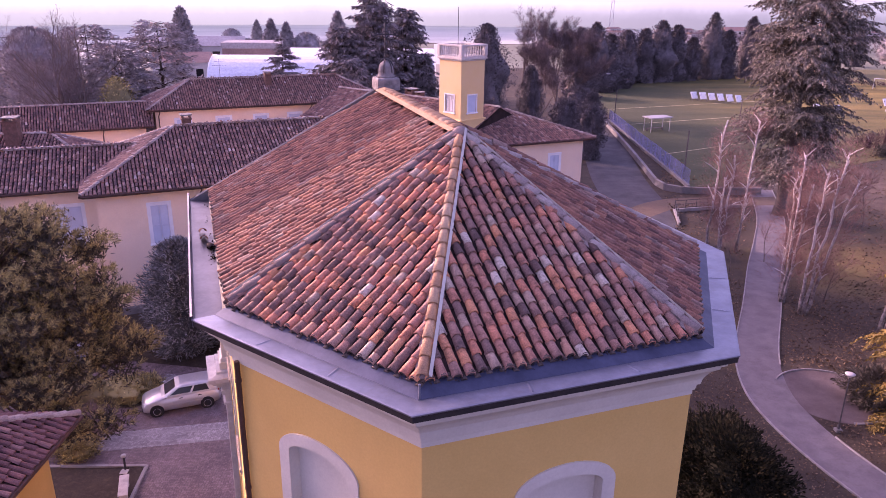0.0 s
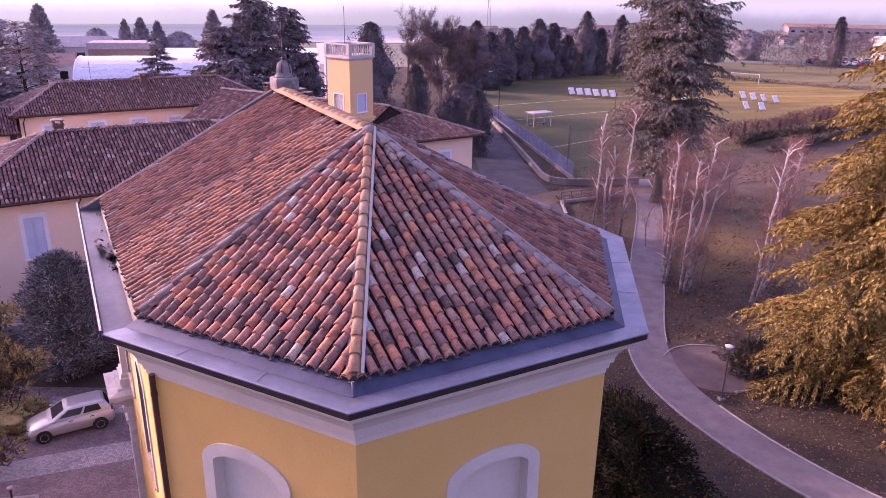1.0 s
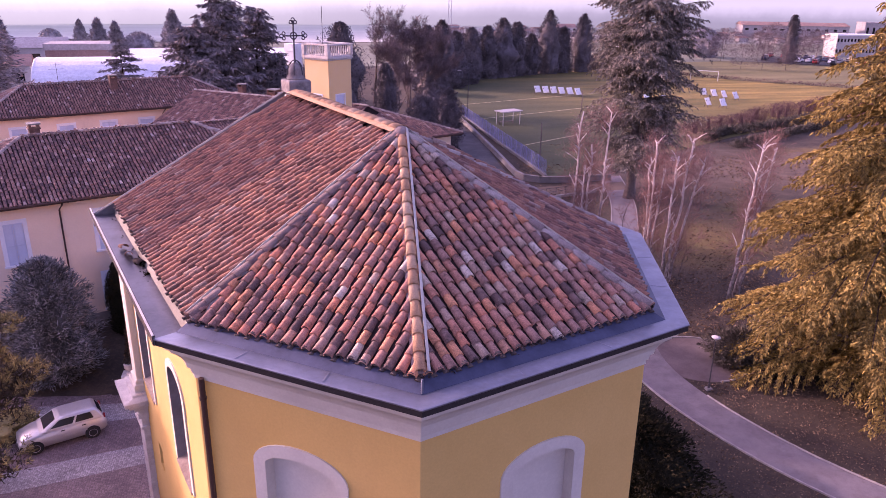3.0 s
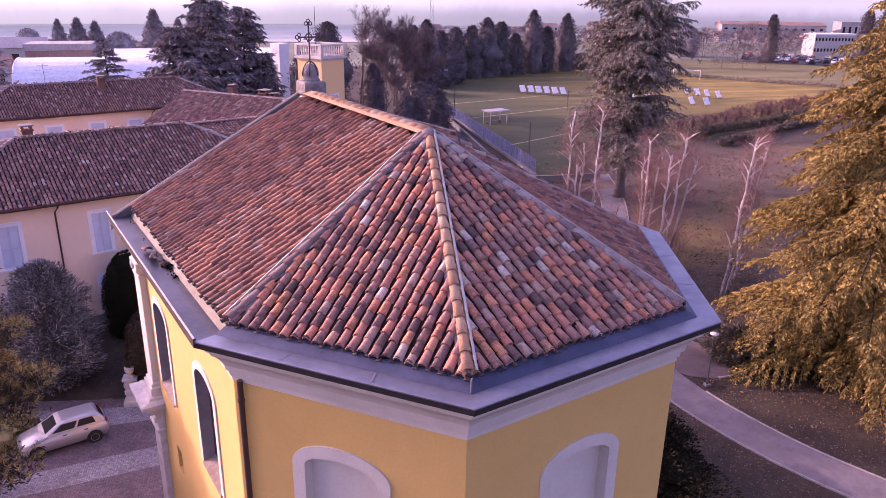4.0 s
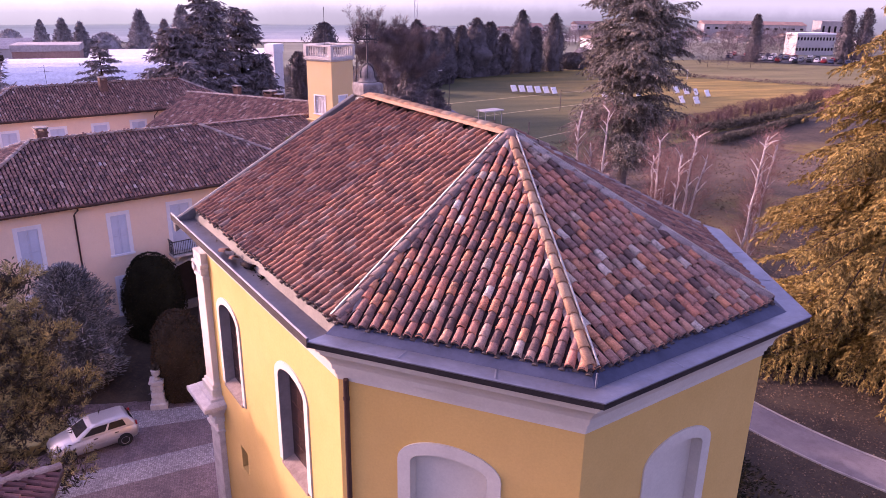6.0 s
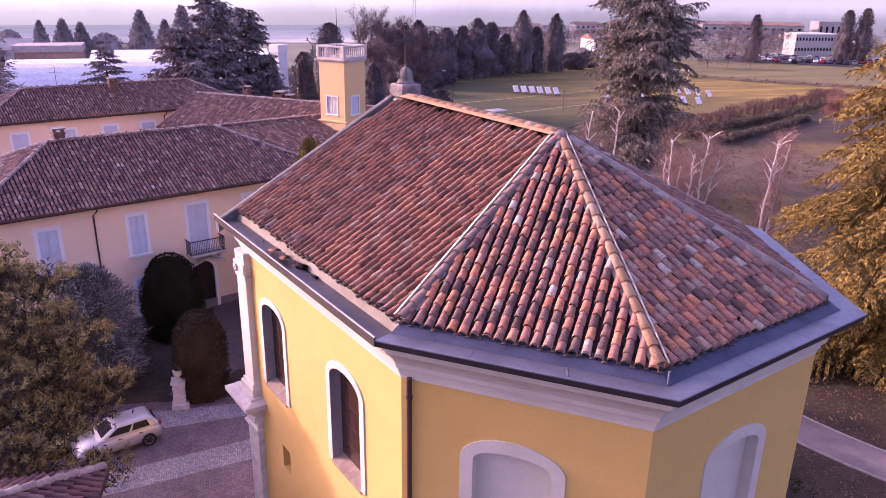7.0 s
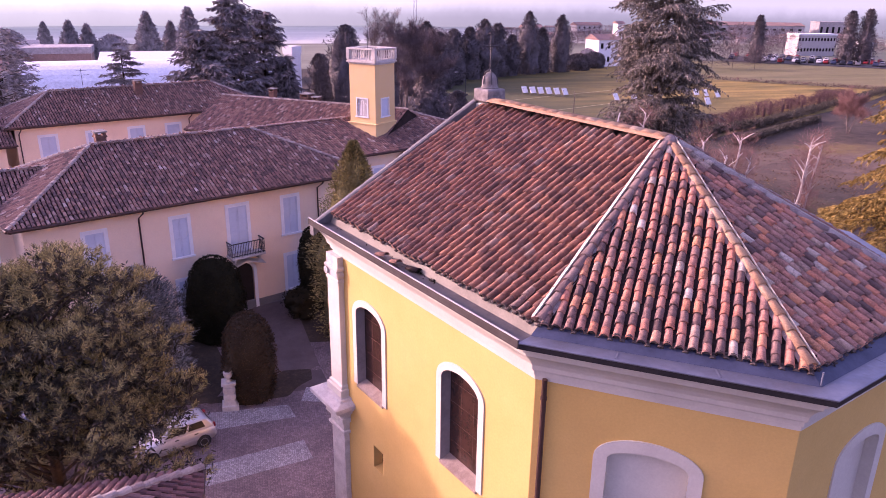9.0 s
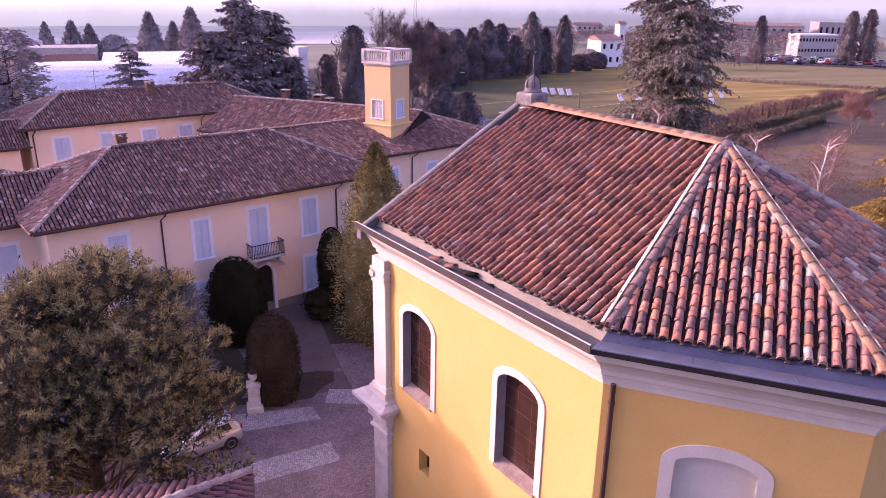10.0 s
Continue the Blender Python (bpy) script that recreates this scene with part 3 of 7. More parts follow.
def hip_places(p, q, step):
    """Poses of ridge tiles from p up to q."""
    p, q = Vector(p), Vector(q)
    d = (q - p).normalized()
    side = d.cross(Vector((0, 0, 1))).normalized()
    m = Matrix((side, d, side.cross(d))).transposed().to_4x4()
    n = int((q - p).length / step)
    return [Matrix.Translation(p + d * (i * step)) @ m @ Euler((radians(random.uniform(-1, 1)), radians(random.uniform(-3, 3)), radians(random.uniform(-1.5, 1.5)))).to_matrix().to_4x4() for i in range(n)]


# ---- ground ----
VILLA = pose(-21.2, 40.7, 0, 0, 0, 24.5)
VILLA_INV = VILLA.inverted()


def ease(x, a, b):
    t = min(1.0, max(0.0, (x - a) / (b - a)))
    return t * t * (3 - 2 * t)


def height(x, y):
    """The ground rises gently towards the villa's front."""
    p = VILLA_INV @ Vector((x, y, 0))
    return 1.0 * ease(p.y, -9, 0) * (1 - ease(p.x, 32, 46)) * (1 - ease(p.y, 60, 100))


def ground_sheet():
    steps = sorted(set([round(s * d, 2) for s in (-1, 1) for d in list(range(0, 121, 4)) + [140, 170, 210, 260, 330, 450, 700, 1200, 2500]]))
    xs, ys = steps, [s + 40 for s in steps]
    v = [(x, y, height(x, y) - 0.02) for y in ys for x in xs]
    n = len(xs)
    f = [(j * n + i, j * n + i + 1, (j + 1) * n + i + 1, (j + 1) * n + i) for j in range(len(ys) - 1) for i in range(n - 1)]
    return solo("ground", (v, f), M_EARTH, "brown leaf-littered park ground under the trees", "ground", kind="structure", smooth=True)


ground_sheet()


def draped(name, corners, mat, label, category, lift, nu=12, nv=12, kind="structure"):
    """A sheet over four corners, laid on the ground."""
    a, b, c, d = [Vector(p) for p in corners]
    v = []
    for j in range(nv + 1):
        for i in range(nu + 1):
            s, t = i / nu, j / nv
            p = a * (1 - s) * (1 - t) + b * s * (1 - t) + c * s * t + d * (1 - s) * t
            v.append((p.x, p.y, height(p.x, p.y) + lift))
    k = nu + 1
    f = [(j * k + i, j * k + i + 1, (j + 1) * k + i + 1, (j + 1) * k + i) for j in range(nv) for i in range(nu)]
    return solo(name, (v, f), mat, label, category, kind=kind)


def smooth_line(pts, per=8):
    out = []
    P = [Vector(p) for p in pts]
    P = [2 * P[0] - P[1]] + P + [2 * P[-1] - P[-2]]
    for i in range(1, len(P) - 2):
        for k in range(per):
            t = k / per
            out.append(0.5 * ((2 * P[i]) + (P[i + 1] - P[i - 1]) * t + (2 * P[i - 1] - 5 * P[i] + 4 * P[i + 1] - P[i + 2]) * t * t + (3 * P[i] - P[i - 1] - 3 * P[i + 1] + P[i + 2]) * t ** 3))
    return out + [P[-2]]


def ribbon(pts, width, lift, widths=None):
    line = smooth_line(pts)
    g, left, right = Geo(), [], []
    for i, p in enumerate(line):
        d = (line[min(i + 1, len(line) - 1)] - line[max(i - 1, 0)]).normalized()
        n = Vector((-d.y, d.x))
        w = width / 2
        left.append(p + n * w)
        right.append(p - n * w)
    v = [(q.x, q.y, height(q.x, q.y) + lift) for pr in zip(left, right) for q in pr]
    return (v, [(2 * i + 1, 2 * i + 3, 2 * i + 2, 2 * i) for i in range(len(line) - 1)]), left, right


def kerb_line(pts, name, label, w=0.075, h=0.07, mat=M_KERB):
    g = Geo()
    for a, b in zip(pts, pts[1:]):
        d = Vector((b[0] - a[0], b[1] - a[1]))
        if d.length < 0.02:
            continue
        n = Vector((-d.y, d.x)).normalized() * w / 2
        z = height(a[0], a[1])
        ps = [(a[0] + n.x, a[1] + n.y), (a[0] - n.x, a[1] - n.y), (b[0] - n.x, b[1] - n.y), (b[0] + n.x, b[1] + n.y)]
        g.add([(x, y, z - 0.05) for x, y in ps] + [(x, y, z + h) for x, y in ps], [(4, 5, 6, 7)[::1], (0, 1, 5, 4), (1, 2, 6, 5), (2, 3, 7, 6), (3, 0, 4, 7)])
    return solo(name, g, mat, label, "kerb", kind="structure")


# courtyard of dark cobbles with pale bands
draped("courtyard_paving", [(-26, 18), (-3.5, 12), (-1, 42), (-20, 42)], M_COBBLE, "purple-brown porphyry cobble courtyard beside the church", "paving", 0.015, 16, 16)
for c in ([(-15.5, 34.0), (-7.7, 34.4), (-8.0, 35.7), (-15.5, 36.0)], [(-17.5, 28.6), (-7.2, 30.6), (-7.5, 32.2), (-17.5, 30.2)], [(-7.3, 35.9), (-5.3, 35.2), (-5.0, 36.8), (-6.9, 37.3)]):
    draped("cobble_band", c, M_PALECOBBLE, "pale grey cobble band set in the courtyard paving", "paving", 0.03)
draped("lawn", [(-24, 19.5), (-12.6, 19.5), (-13.4, 27.8), (-24, 27.4)], M_EARTH, "dark lawn bed round the pine beside the annex", "lawn", 0.04)
kerb_line([(-12.6, 19.5), (-13.4, 27.8), (-24, 27.4)], "lawn_kerb", "pale stone kerb round the lawn bed", 0.14, 0.12)
draped("garden_walk", [(-9.0, 37.0), (-5.6, 37.0), (-7.2, 50.2), (-9.6, 49.4)], M_BROWNGRAVEL, "brown gravel walk leading up to the villa door", "paving", 0.025)
draped("lawn", [(-23, 37.2), (-10.2, 36.6), (-12.8, 46), (-26, 42)], M_EARTH, "dark leaf-strewn ground before the villa", "ground", 0.02)

# gravel path in the park, with stone edging
mesh, pl_path, pr_path = ribbon([(25.5, 15.5), (23.2, 19.6), (20.6, 24), (19.0, 28), (18.1, 32), (18.1, 35.5), (19.4, 40), (22.6, 47), (25.9, 54.5), (29, 61), (32.5, 69), (36, 80)], 2.5, 0.015)
solo("gravel_path", mesh, M_PATH, "pale beaten gravel path winding through the park", "path", kind="structure")
kerb_line([tuple(p) for p in pr_path if p.y < 31.0], "path_edging", "thin stone edging along the gravel path")
kerb_line([tuple(p) for p in pl_path], "path_edging", "thin stone edging along the gravel path")
kerb_line([tuple(p) for p in pr_path if p.y > 38.0], "path_edging", "thin stone edging along the gravel path")
bay = [(21.4 + 2.85 * math.cos(a), 34.85 + 2.85 * math.sin(a)) for a in [2 * math.pi * k / 40 for k in range(40)]]
solo("gravel_bay", Geo().prism(bay, -0.05, 0.010), M_BROWNGRAVEL, "round gravel bay beside the path", "path", kind="structure")
kerb_line([(21.4 + 2.85 * math.cos(a), 34.85 + 2.85 * math.sin(a)) for a in [radians(-95 + 5 * k) for k in range(49)]], "path_edging", "curved stone edging round the gravel bay")
# road and low walls beyond the villa
mesh, rl, rr = ribbon([(16.5, 60), (19.0, 66), (20.2, 74), (20.8, 84), (22.6, 100), (25.0, 122), (27.5, 145), (30, 170)], 6.4, 0.012)
solo("road", mesh, M_ASPHALT, "grey worn asphalt lane running past the sports field", "road", kind="structure")
mesh, _, _ = ribbon([(19, 69.4), (25, 74.0), (36, 75.2), (52, 80), (70, 88)], 3.2, 0.016)
solo("side_road", mesh, M_SAND, "brown gravel drive crossing the park", "road", kind="structure")


def low_wall(pts, h, w, name, label, mat=M_CONCRETE):
    g = Geo()
    for a, b in zip(pts, pts[1:]):
        d = Vector((b[0] - a[0], b[1] - a[1]))
        m = Matrix.Translation((a[0], a[1], 0)) @ Matrix.Rotation(math.atan2(d.y, d.x), 4, "Z")
        g.box(-w / 2, d.length + w / 2, -w / 2, w / 2, -0.1, h, m)
        g.box(-w / 2 - 0.04, d.length + w / 2 + 0.04, -w / 2 - 0.05, w / 2 + 0.05, h, h + 0.08, m)
    return solo(name, g, mat, label, "wall", kind="structure")


low_wall([(27.2, 122), (26.2, 104), (25.2, 90), (24.5, 81.5), (24.9, 79.2), (26.4, 78.0), (29.5, 77.6), (35, 77.8)], 0.65, 0.25, "boundary_wall", "low grey concrete wall along the lane")
low_wall([(22.5, 66), (23.4, 70.5), (31, 72.6)], 0.22, 0.16, "kerb_wall", "low stone kerb wall at the park's edge", M_KERB)
low_wall([(28.6, 126), (28.2, 104), (28.0, 86), (27.9, 80.2)], 0.3, 0.2, "fence_footing", "low concrete footing under the wire fence")
# sports field, far fields
solo("sports_field", Geo().prism([(28.2, 80.5), (35, 82), (66, 101), (120, 128), (170, 160), (150, 215), (95, 225), (32, 176)], -0.05, 0.02), M_FIELD, "dry olive and gold sports field grass", "field", kind="structure")
for c in ([(30, 98.4), (62, 118), (62, 118.25), (30, 98.65)], [(29, 122), (70, 140), (70, 140.3), (29, 122.3)], [(31, 140.0), (80, 160), (80, 160.3), (31, 140.3)]):
    draped("field_line", c, M_TRACK, "pale worn marking line on the sports field", "marking", 0.04, 1, 1)
far = [((-700, 230), (-60, 215), (-80, 330), (-700, 360), M_HAZEFIELD), ((-60, 215), (150, 232), (170, 330), (-80, 330), M_FARGREEN), ((-700, 360), (170, 330), (200, 640), (-700, 700), M_HAZEFIELD),
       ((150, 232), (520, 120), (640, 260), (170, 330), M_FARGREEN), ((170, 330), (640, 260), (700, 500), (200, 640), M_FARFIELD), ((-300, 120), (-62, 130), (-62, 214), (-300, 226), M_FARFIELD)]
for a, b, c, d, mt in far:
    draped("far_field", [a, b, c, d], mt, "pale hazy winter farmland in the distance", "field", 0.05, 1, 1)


# pasture beyond the pitch, behind a strip of low scrub
for c in ([(119, 171), (150, 143), (194, 194), (156, 228)], [(100, 200), (119, 171), (156, 228), (138, 240)]):
    draped("pasture", c, M_PASTURE, "green-brown winter pasture beyond the sports field", "field", 0.04, 4, 4)


# ---- church ----
CHURCH = pose(0.441, 15.91, 0.045, 0, 0, 20.18)
church = thing("church", CHURCH, "small ochre plaster church with polygonal apse and clay tile roof", "church")
T = [(-5.35, -1.5), (-2.79, -5.45), (2.33, -5.47), (5.37, -1.5), (5.37, 7.3), (-5.17, 7.3)]
WALL = offset(T, 0.03)
ZE, ZA = 14.83, 17.60
APEX, REND = (-0.12, -0.05, ZA), (0.0, 7.05, ZA + 0.05)
TOPW = 13.95
openings = {
    5: [(1.33, 2.78, 9.93, 12.22, 0.36), (2.16, 2.70, 7.56, 8.30, 0.0), (5.63, 7.09, 9.88, 12.22, 0.36)],
    0: [(1.52, 3.05, 7.6, 12.24, 0.26)],
    1: [(1.95, 3.43, 7.6, 12.21, 0.26)],
    2: [(1.66, 3.20, 7.6, 12.24, 0.26)],
    3: [(1.65, 3.11, 9.95, 12.3, 0.36), (5.95, 7.40, 9.95, 12.3, 0.36)],
    4: [(4.4, 6.3, 0.0, 3.2, 0.0)],
}
# the small square niche shares its stretch of wall with the window above it, so it gets a panel of its own
NICHE = openings[5].pop(1)
for i in range(6):
    a, b = WALL[i], WALL[(i + 1) % 6]
    length = (Vector(b) - Vector(a)).length
    g = Geo()
    along = (b[0] - a[0], b[1] - a[1], 0)
    if i == 5:
        P = wall_panel(g, (*a, 9.0), along, TOPW, length, openings[5], 0.30)
        wall_panel(g, (*a, -0.3), along, 9.0, length, [NICHE], 0.3)
    else:
        P = wall_panel(g, (*a, -0.3), along, TOPW, length, openings[i], 0.22 if i < 3 else 0.30)
    # inner face gives the wall its thickness
    g.add([P(0.0, -0.3, 0.6), P(length, -0.3, 0.6), P(length, TOPW, 0.6), P(0.0, TOPW, 0.6)], [(3, 2, 1, 0)])
    wall = part("wall", g, M_YELLOW, church, "ochre yellow plaster wall")
    for k, (s0, s1, zb, zs, rise) in enumerate(openings[i]):
        if i == 4:
            part("door", Geo().add([P(s0, 0, 0.3), P(s1, 0, 0.3), P(s1, zs, 0.3), P(s0, zs, 0.3)], [(0, 1, 2, 3)]), M_DOOR, wall)
            continue
        blind = i < 3
        w = 0.27 if blind else 0.20
        part("window_surround", surround(P, s0, s1, zb, zs, rise, w, 0.035), M_TRIM, wall, "raised white plaster surround")
        loop = arch_loop(s0, s1, zb, zs, rise)
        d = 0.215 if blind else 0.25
        # open windows: shade on the jambs is put into a grey reveal colour
        part("reveal", lining(P, loop, -0.03, d), M_TRIM if blind else M_REVEAL, wall, "plastered window reveal" if blind else "plastered window reveal, greyed as shade")
        pane = part("blind_panel" if blind else "window_pane", Geo().add([P(*p, d) for p in loop], [tuple(reversed(range(len(loop))))]), M_TRIM if blind else M_GLASSBROWN, wall,
                    "flat white plaster panel of a blind window" if blind else "dull brown church window glass")
        if not blind:
            g2 = Geo()
            for f in (0.33, 0.66):
                x = s0 + (s1 - s0) * f
                g2.add([P(x - 0.004, zb, d - 0.02), P(x + 0.004, zb, d - 0.02), P(x + 0.004, zs + rise * 0.92, d - 0.02), P(x - 0.004, zs + rise * 0.92, d - 0.02)], [(0, 1, 2, 3)])
            for f in range(1, 5):
                z = zb + (zs - zb) * f / 4.3
                g2.add([P(s0, z - 0.006, d - 0.022), P(s1, z - 0.006, d - 0.022), P(s1, z + 0.006, d - 0.022), P(s0, z + 0.006, d - 0.022)], [(0, 1, 2, 3)])
            part("glazing_grid", g2, M_BROWN, wall)
            sg = Geo().add([P(s0 - 0.02, zb, -0.06), P(s1 + 0.02, zb, -0.06), P(s1 + 0.02, zb + 0.10, d), P(s0 - 0.02, zb + 0.10, d), P(s0 - 0.02, zb - 0.07, -0.06), P(s1 + 0.02, zb - 0.07, -0.06), P(s1 + 0.02, zb - 0.07, 0.02), P(s0 - 0.02, zb - 0.07, 0.02)],
                           [(0, 1, 2, 3), (4, 5, 1, 0), (7, 6, 5, 4), (0, 3, 7, 4), (1, 5, 6, 2)])
            part("window_sill", sg, M_SILL, wall, "sloping stained stone sill")
    if i == 5:
        s0, s1, zb, zs, _ = NICHE
        part("niche_back", Geo().add([P(s0, zb, 0.29), P(s1, zb, 0.29), P(s1, zs, 0.29), P(s0, zs, 0.29)], [(0, 1, 2, 3)]), M_GLASSBROWN, wall)

# cornice, drip edge, gutter; all of them stop at the gable end
def stopped(g, y_end=7.5):
    g.v = [(p[0], min(p[1], y_end), p[2]) for p in g.v]
    return g


prof = [(0.0, 13.66), (0.05, 13.66), (0.05, 13.75), (0.09, 13.77), (0.11, 13.88), (0.17, 13.92), (0.19, 14.03), (0.25, 14.14), (0.34, 14.25), (0.44, 14.33), (0.46, 14.42), (0.54, 14.44), (0.58, 14.57), (0.0, 14.57)]
part("cornice", stopped(sweep(T, prof)), M_TRIM, church, "moulded white plaster cornice")
for e in range(4):
    part("drip_edge", edge_run(T, [(0.585, 14.572), (0.69, 14.572), (0.69, 14.682), (0.585, 14.682)], (e,)), M_BLACK, church, "black metal drip edge")
    part("gutter", edge_run(T, [(0.60, 14.684), (0.71, 14.684), (0.71, 14.706), (0.68, 14.713), (0.30, 14.692), (0.05, 14.682), (0.05, 14.62), (0.5, 14.64)], (e,)), M_ZINC, church, "wide grey zinc gutter sheet")
part("side_gutter", stopped(edge_run(T, [(0.66, 14.576), (0.705, 14.576), (0.705, 14.74), (0.68, 14.74), (0.655, 14.592), (0.12, 14.586), (0.12, 14.574), (0.5, 14.574)], (5,))), M_SLATE, church, "deep zinc gutter along the side wall")
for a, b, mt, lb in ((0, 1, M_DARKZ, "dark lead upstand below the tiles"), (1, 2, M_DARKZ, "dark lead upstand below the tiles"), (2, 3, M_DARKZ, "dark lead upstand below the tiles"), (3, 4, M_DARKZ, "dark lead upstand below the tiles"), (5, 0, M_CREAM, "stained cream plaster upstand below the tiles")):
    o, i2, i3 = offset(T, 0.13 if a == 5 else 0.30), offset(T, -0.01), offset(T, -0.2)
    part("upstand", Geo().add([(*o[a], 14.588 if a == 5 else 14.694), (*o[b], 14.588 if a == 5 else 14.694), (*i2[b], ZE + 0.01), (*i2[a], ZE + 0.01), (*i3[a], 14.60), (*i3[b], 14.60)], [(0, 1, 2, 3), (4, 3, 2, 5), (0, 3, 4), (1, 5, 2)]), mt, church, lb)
part("gutter_rim", stopped(edge_run(T, [(0.707, 14.585), (0.728, 14.585), (0.728, 14.765), (0.675, 14.765), (0.675, 14.742), (0.707, 14.742)], (5,))), M_RIMPAINT, church, "raised outer rim of the side gutter")
# pale strip stands in for sunlight on the top edge of the rim
part("gutter_highlight", stopped(edge_run(T, [(0.690, 14.767), (0.730, 14.767), (0.730, 14.776), (0.690, 14.776)], (5,))), M_STONE, church, "thin pale strip painting the lit gutter edge")
# rotted leaves caught in the side gutter
rsg = np.random.RandomState(14)
tt = np.concatenate([rsg.uniform(0.1, 0.7, 14), rsg.normal(0.53, 0.018, 70), rsg.normal(0.62, 0.010, 22)])
e0, e1 = np.array(offset(T, 0.2)[5]), np.array(offset(T, 0.2)[0])
gp = np.concatenate([e0 + (e1 - e0) * tt[:, None] + rsg.normal(0, 0.035, (len(tt), 2)), 14.60 + np.abs(rsg.normal(0, 0.016, len(tt)))[:, None]], 1)
GUTTER_LITTER = (gp, rsg.normal(size=(len(tt), 3)) + np.array([0, 0, 0.4]))
# soldered joints of the metal sheets
for a, b in ((0, 1), (1, 2), (2, 3), (3, 4)):
    o1, o2 = offset(T, 0.64), offset(T, 0.32)
    n = max(2, round((Vector(o1[b]) - Vector(o1[a])).length / 1.9))
    for k in range(1, n):
        t = k / n
        p, q = Vector(o1[a]).lerp(Vector(o1[b]), t), Vector(o2[a]).lerp(Vector(o2[b]), t)
        d = (Vector(o1[b]) - Vector(o1[a])).normalized() * 0.03
        part("sheet_joint", Geo().add([(p.x - d.x, p.y - d.y, 14.713), (p.x + d.x, p.y + d.y, 14.713), (q.x + d.x, q.y + d.y, 14.697), (q.x - d.x, q.y - d.y, 14.697), (p.x, p.y, 14.721), (q.x, q.y, 14.705)], [(0, 4, 5, 3), (4, 1, 2, 5), (0, 1, 4), (3, 5, 2)]), M_ZINC, church)

# facade gable, rake coping, pilasters and string course
g = Geo()
g.add([(-5.42, 7.33, 14.40), (5.6, 7.33, 14.40), (0.0, 7.33, 17.42), (-5.42, 7.46, 14.40), (5.6, 7.46, 14.40), (0.0, 7.46, 17.42)], [(0, 1, 2), (5, 4, 3), (0, 2, 5, 3), (1, 4, 5, 2), (0, 3, 4, 1)])
part("gable", g, M_YELLOW, church, "ochre gable wall")
for sx in (-1, 1):
    g = Geo()
    a, b = Vector((6.0 if sx > 0 else -5.84, 0, 14.54)), Vector((0, 0, 17.68))
    g.v = [(p.x, y, p.z + dz) for p in (a, b) for y, dz in ((7.26, -0.26), (7.26, 0.05), (7.32, 0.08), (7.48, 0.04), (7.48, -0.26))]
    g.f = [(0, 1, 2, 3, 4), (9, 8, 7, 6, 5), (0, 5, 6, 1), (1, 6, 7, 2), (2, 7, 8, 3), (3, 8, 9, 4), (4, 9, 5, 0)]
    part("rake_coping", g, M_RAKE, church, "grey metal coping on the gable")
for sx in (-1, 1):
    def st(*levels):
        return Geo().stepped([(min(sx * 4.6, sx * ((5.38 if sx > 0 else 5.25) + h)), max(sx * 4.6, sx * ((5.38 if sx > 0 else 5.25) + h)), y0, y1, z) for h, y0, y1, z in levels])
    pil = part("pilaster", st((0.24, 6.64, 7.56, 9.2), (0.24, 6.64, 7.56, 9.42), (0.19, 6.69, 7.48, 9.44), (0.19, 6.69, 7.48, 9.54), (0.14, 6.74, 7.42, 9.58), (0.14, 6.74, 7.42, 12.9)), M_TRIM, church, "white plaster corner pilaster")
    part("capital", st((0.17, 6.71, 7.45, 12.90), (0.17, 6.71, 7.45, 12.97), (0.14, 6.75, 7.41, 12.99), (0.15, 6.74, 7.42, 13.24), (0.20, 6.68, 7.48, 13.27), (0.20, 6.68, 7.48, 13.35), (0.15, 6.74, 7.42, 13.37), (0.15, 6.74, 7.42, 13.68)), M_STONE, pil, "carved capital")
    lx = 0.0 if sx > 0 else 0.13
    for y in (6.78, 7.40):
        part("volute", Geo().tube([(sx * 5.36 + lx, y, 13.14), (sx * 5.58 + lx, y, 13.14), (sx * 5.585 + lx, y, 13.14), (sx * 5.60 + lx, y, 13.14)], [0.115, 0.115, 0.06, 0.04], 14), M_STONE, pil)
    part("lower_pilaster", st((0.14, 6.72, 7.52, -0.3), (0.14, 6.72, 7.52, 7.88), (0.22, 6.62, 7.60, 7.92), (0.22, 6.62, 7.60, 8.0), (0.16, 6.68, 7.55, 8.02), (0.16, 6.68, 7.55, 8.28), (0.26, 6.58, 7.66, 8.32), (0.26, 6.58, 7.66, 8.48)), M_STONE, church, "grey stone lower pilaster")
    part("ledge", st((0.22, 6.60, 7.70, 8.48), (0.24, 6.58, 7.72, 8.62), (0.36, 6.48, 7.82, 8.66), (0.38, 6.46, 7.84, 8.76), (0.50, 6.36, 7.92, 8.82), (0.52, 6.34, 7.94, 8.90), (0.62, 6.26, 8.02, 8.94), (0.62, 6.26, 8.02, 9.06), (0.58, 6.30, 7.98, 9.08), (0.36, 6.48, 7.82, 9.13), (0.34, 6.50, 7.80, 9.20)), M_STONE, church, "projecting moulded stone ledge")
part("string_course", Geo().box(-4.6, 4.6, 7.33, 7.85, 8.64, 9.06), M_STONE, church, bevel=0.012)

# finial with its iron cross
fin = part("finial", Geo().stepped([(-0.22, 0.22, 6.80, 7.24, 17.40), (-0.22, 0.22, 6.80, 7.24, 17.76), (-0.30, 0.30, 6.72, 7.32, 17.80), (-0.30, 0.30, 6.72, 7.32, 18.08), (-0.27, 0.27, 6.75, 7.29, 18.12)]), M_DARKSTONE, church, "weathered stone finial block on the ridge", bevel=0.02)
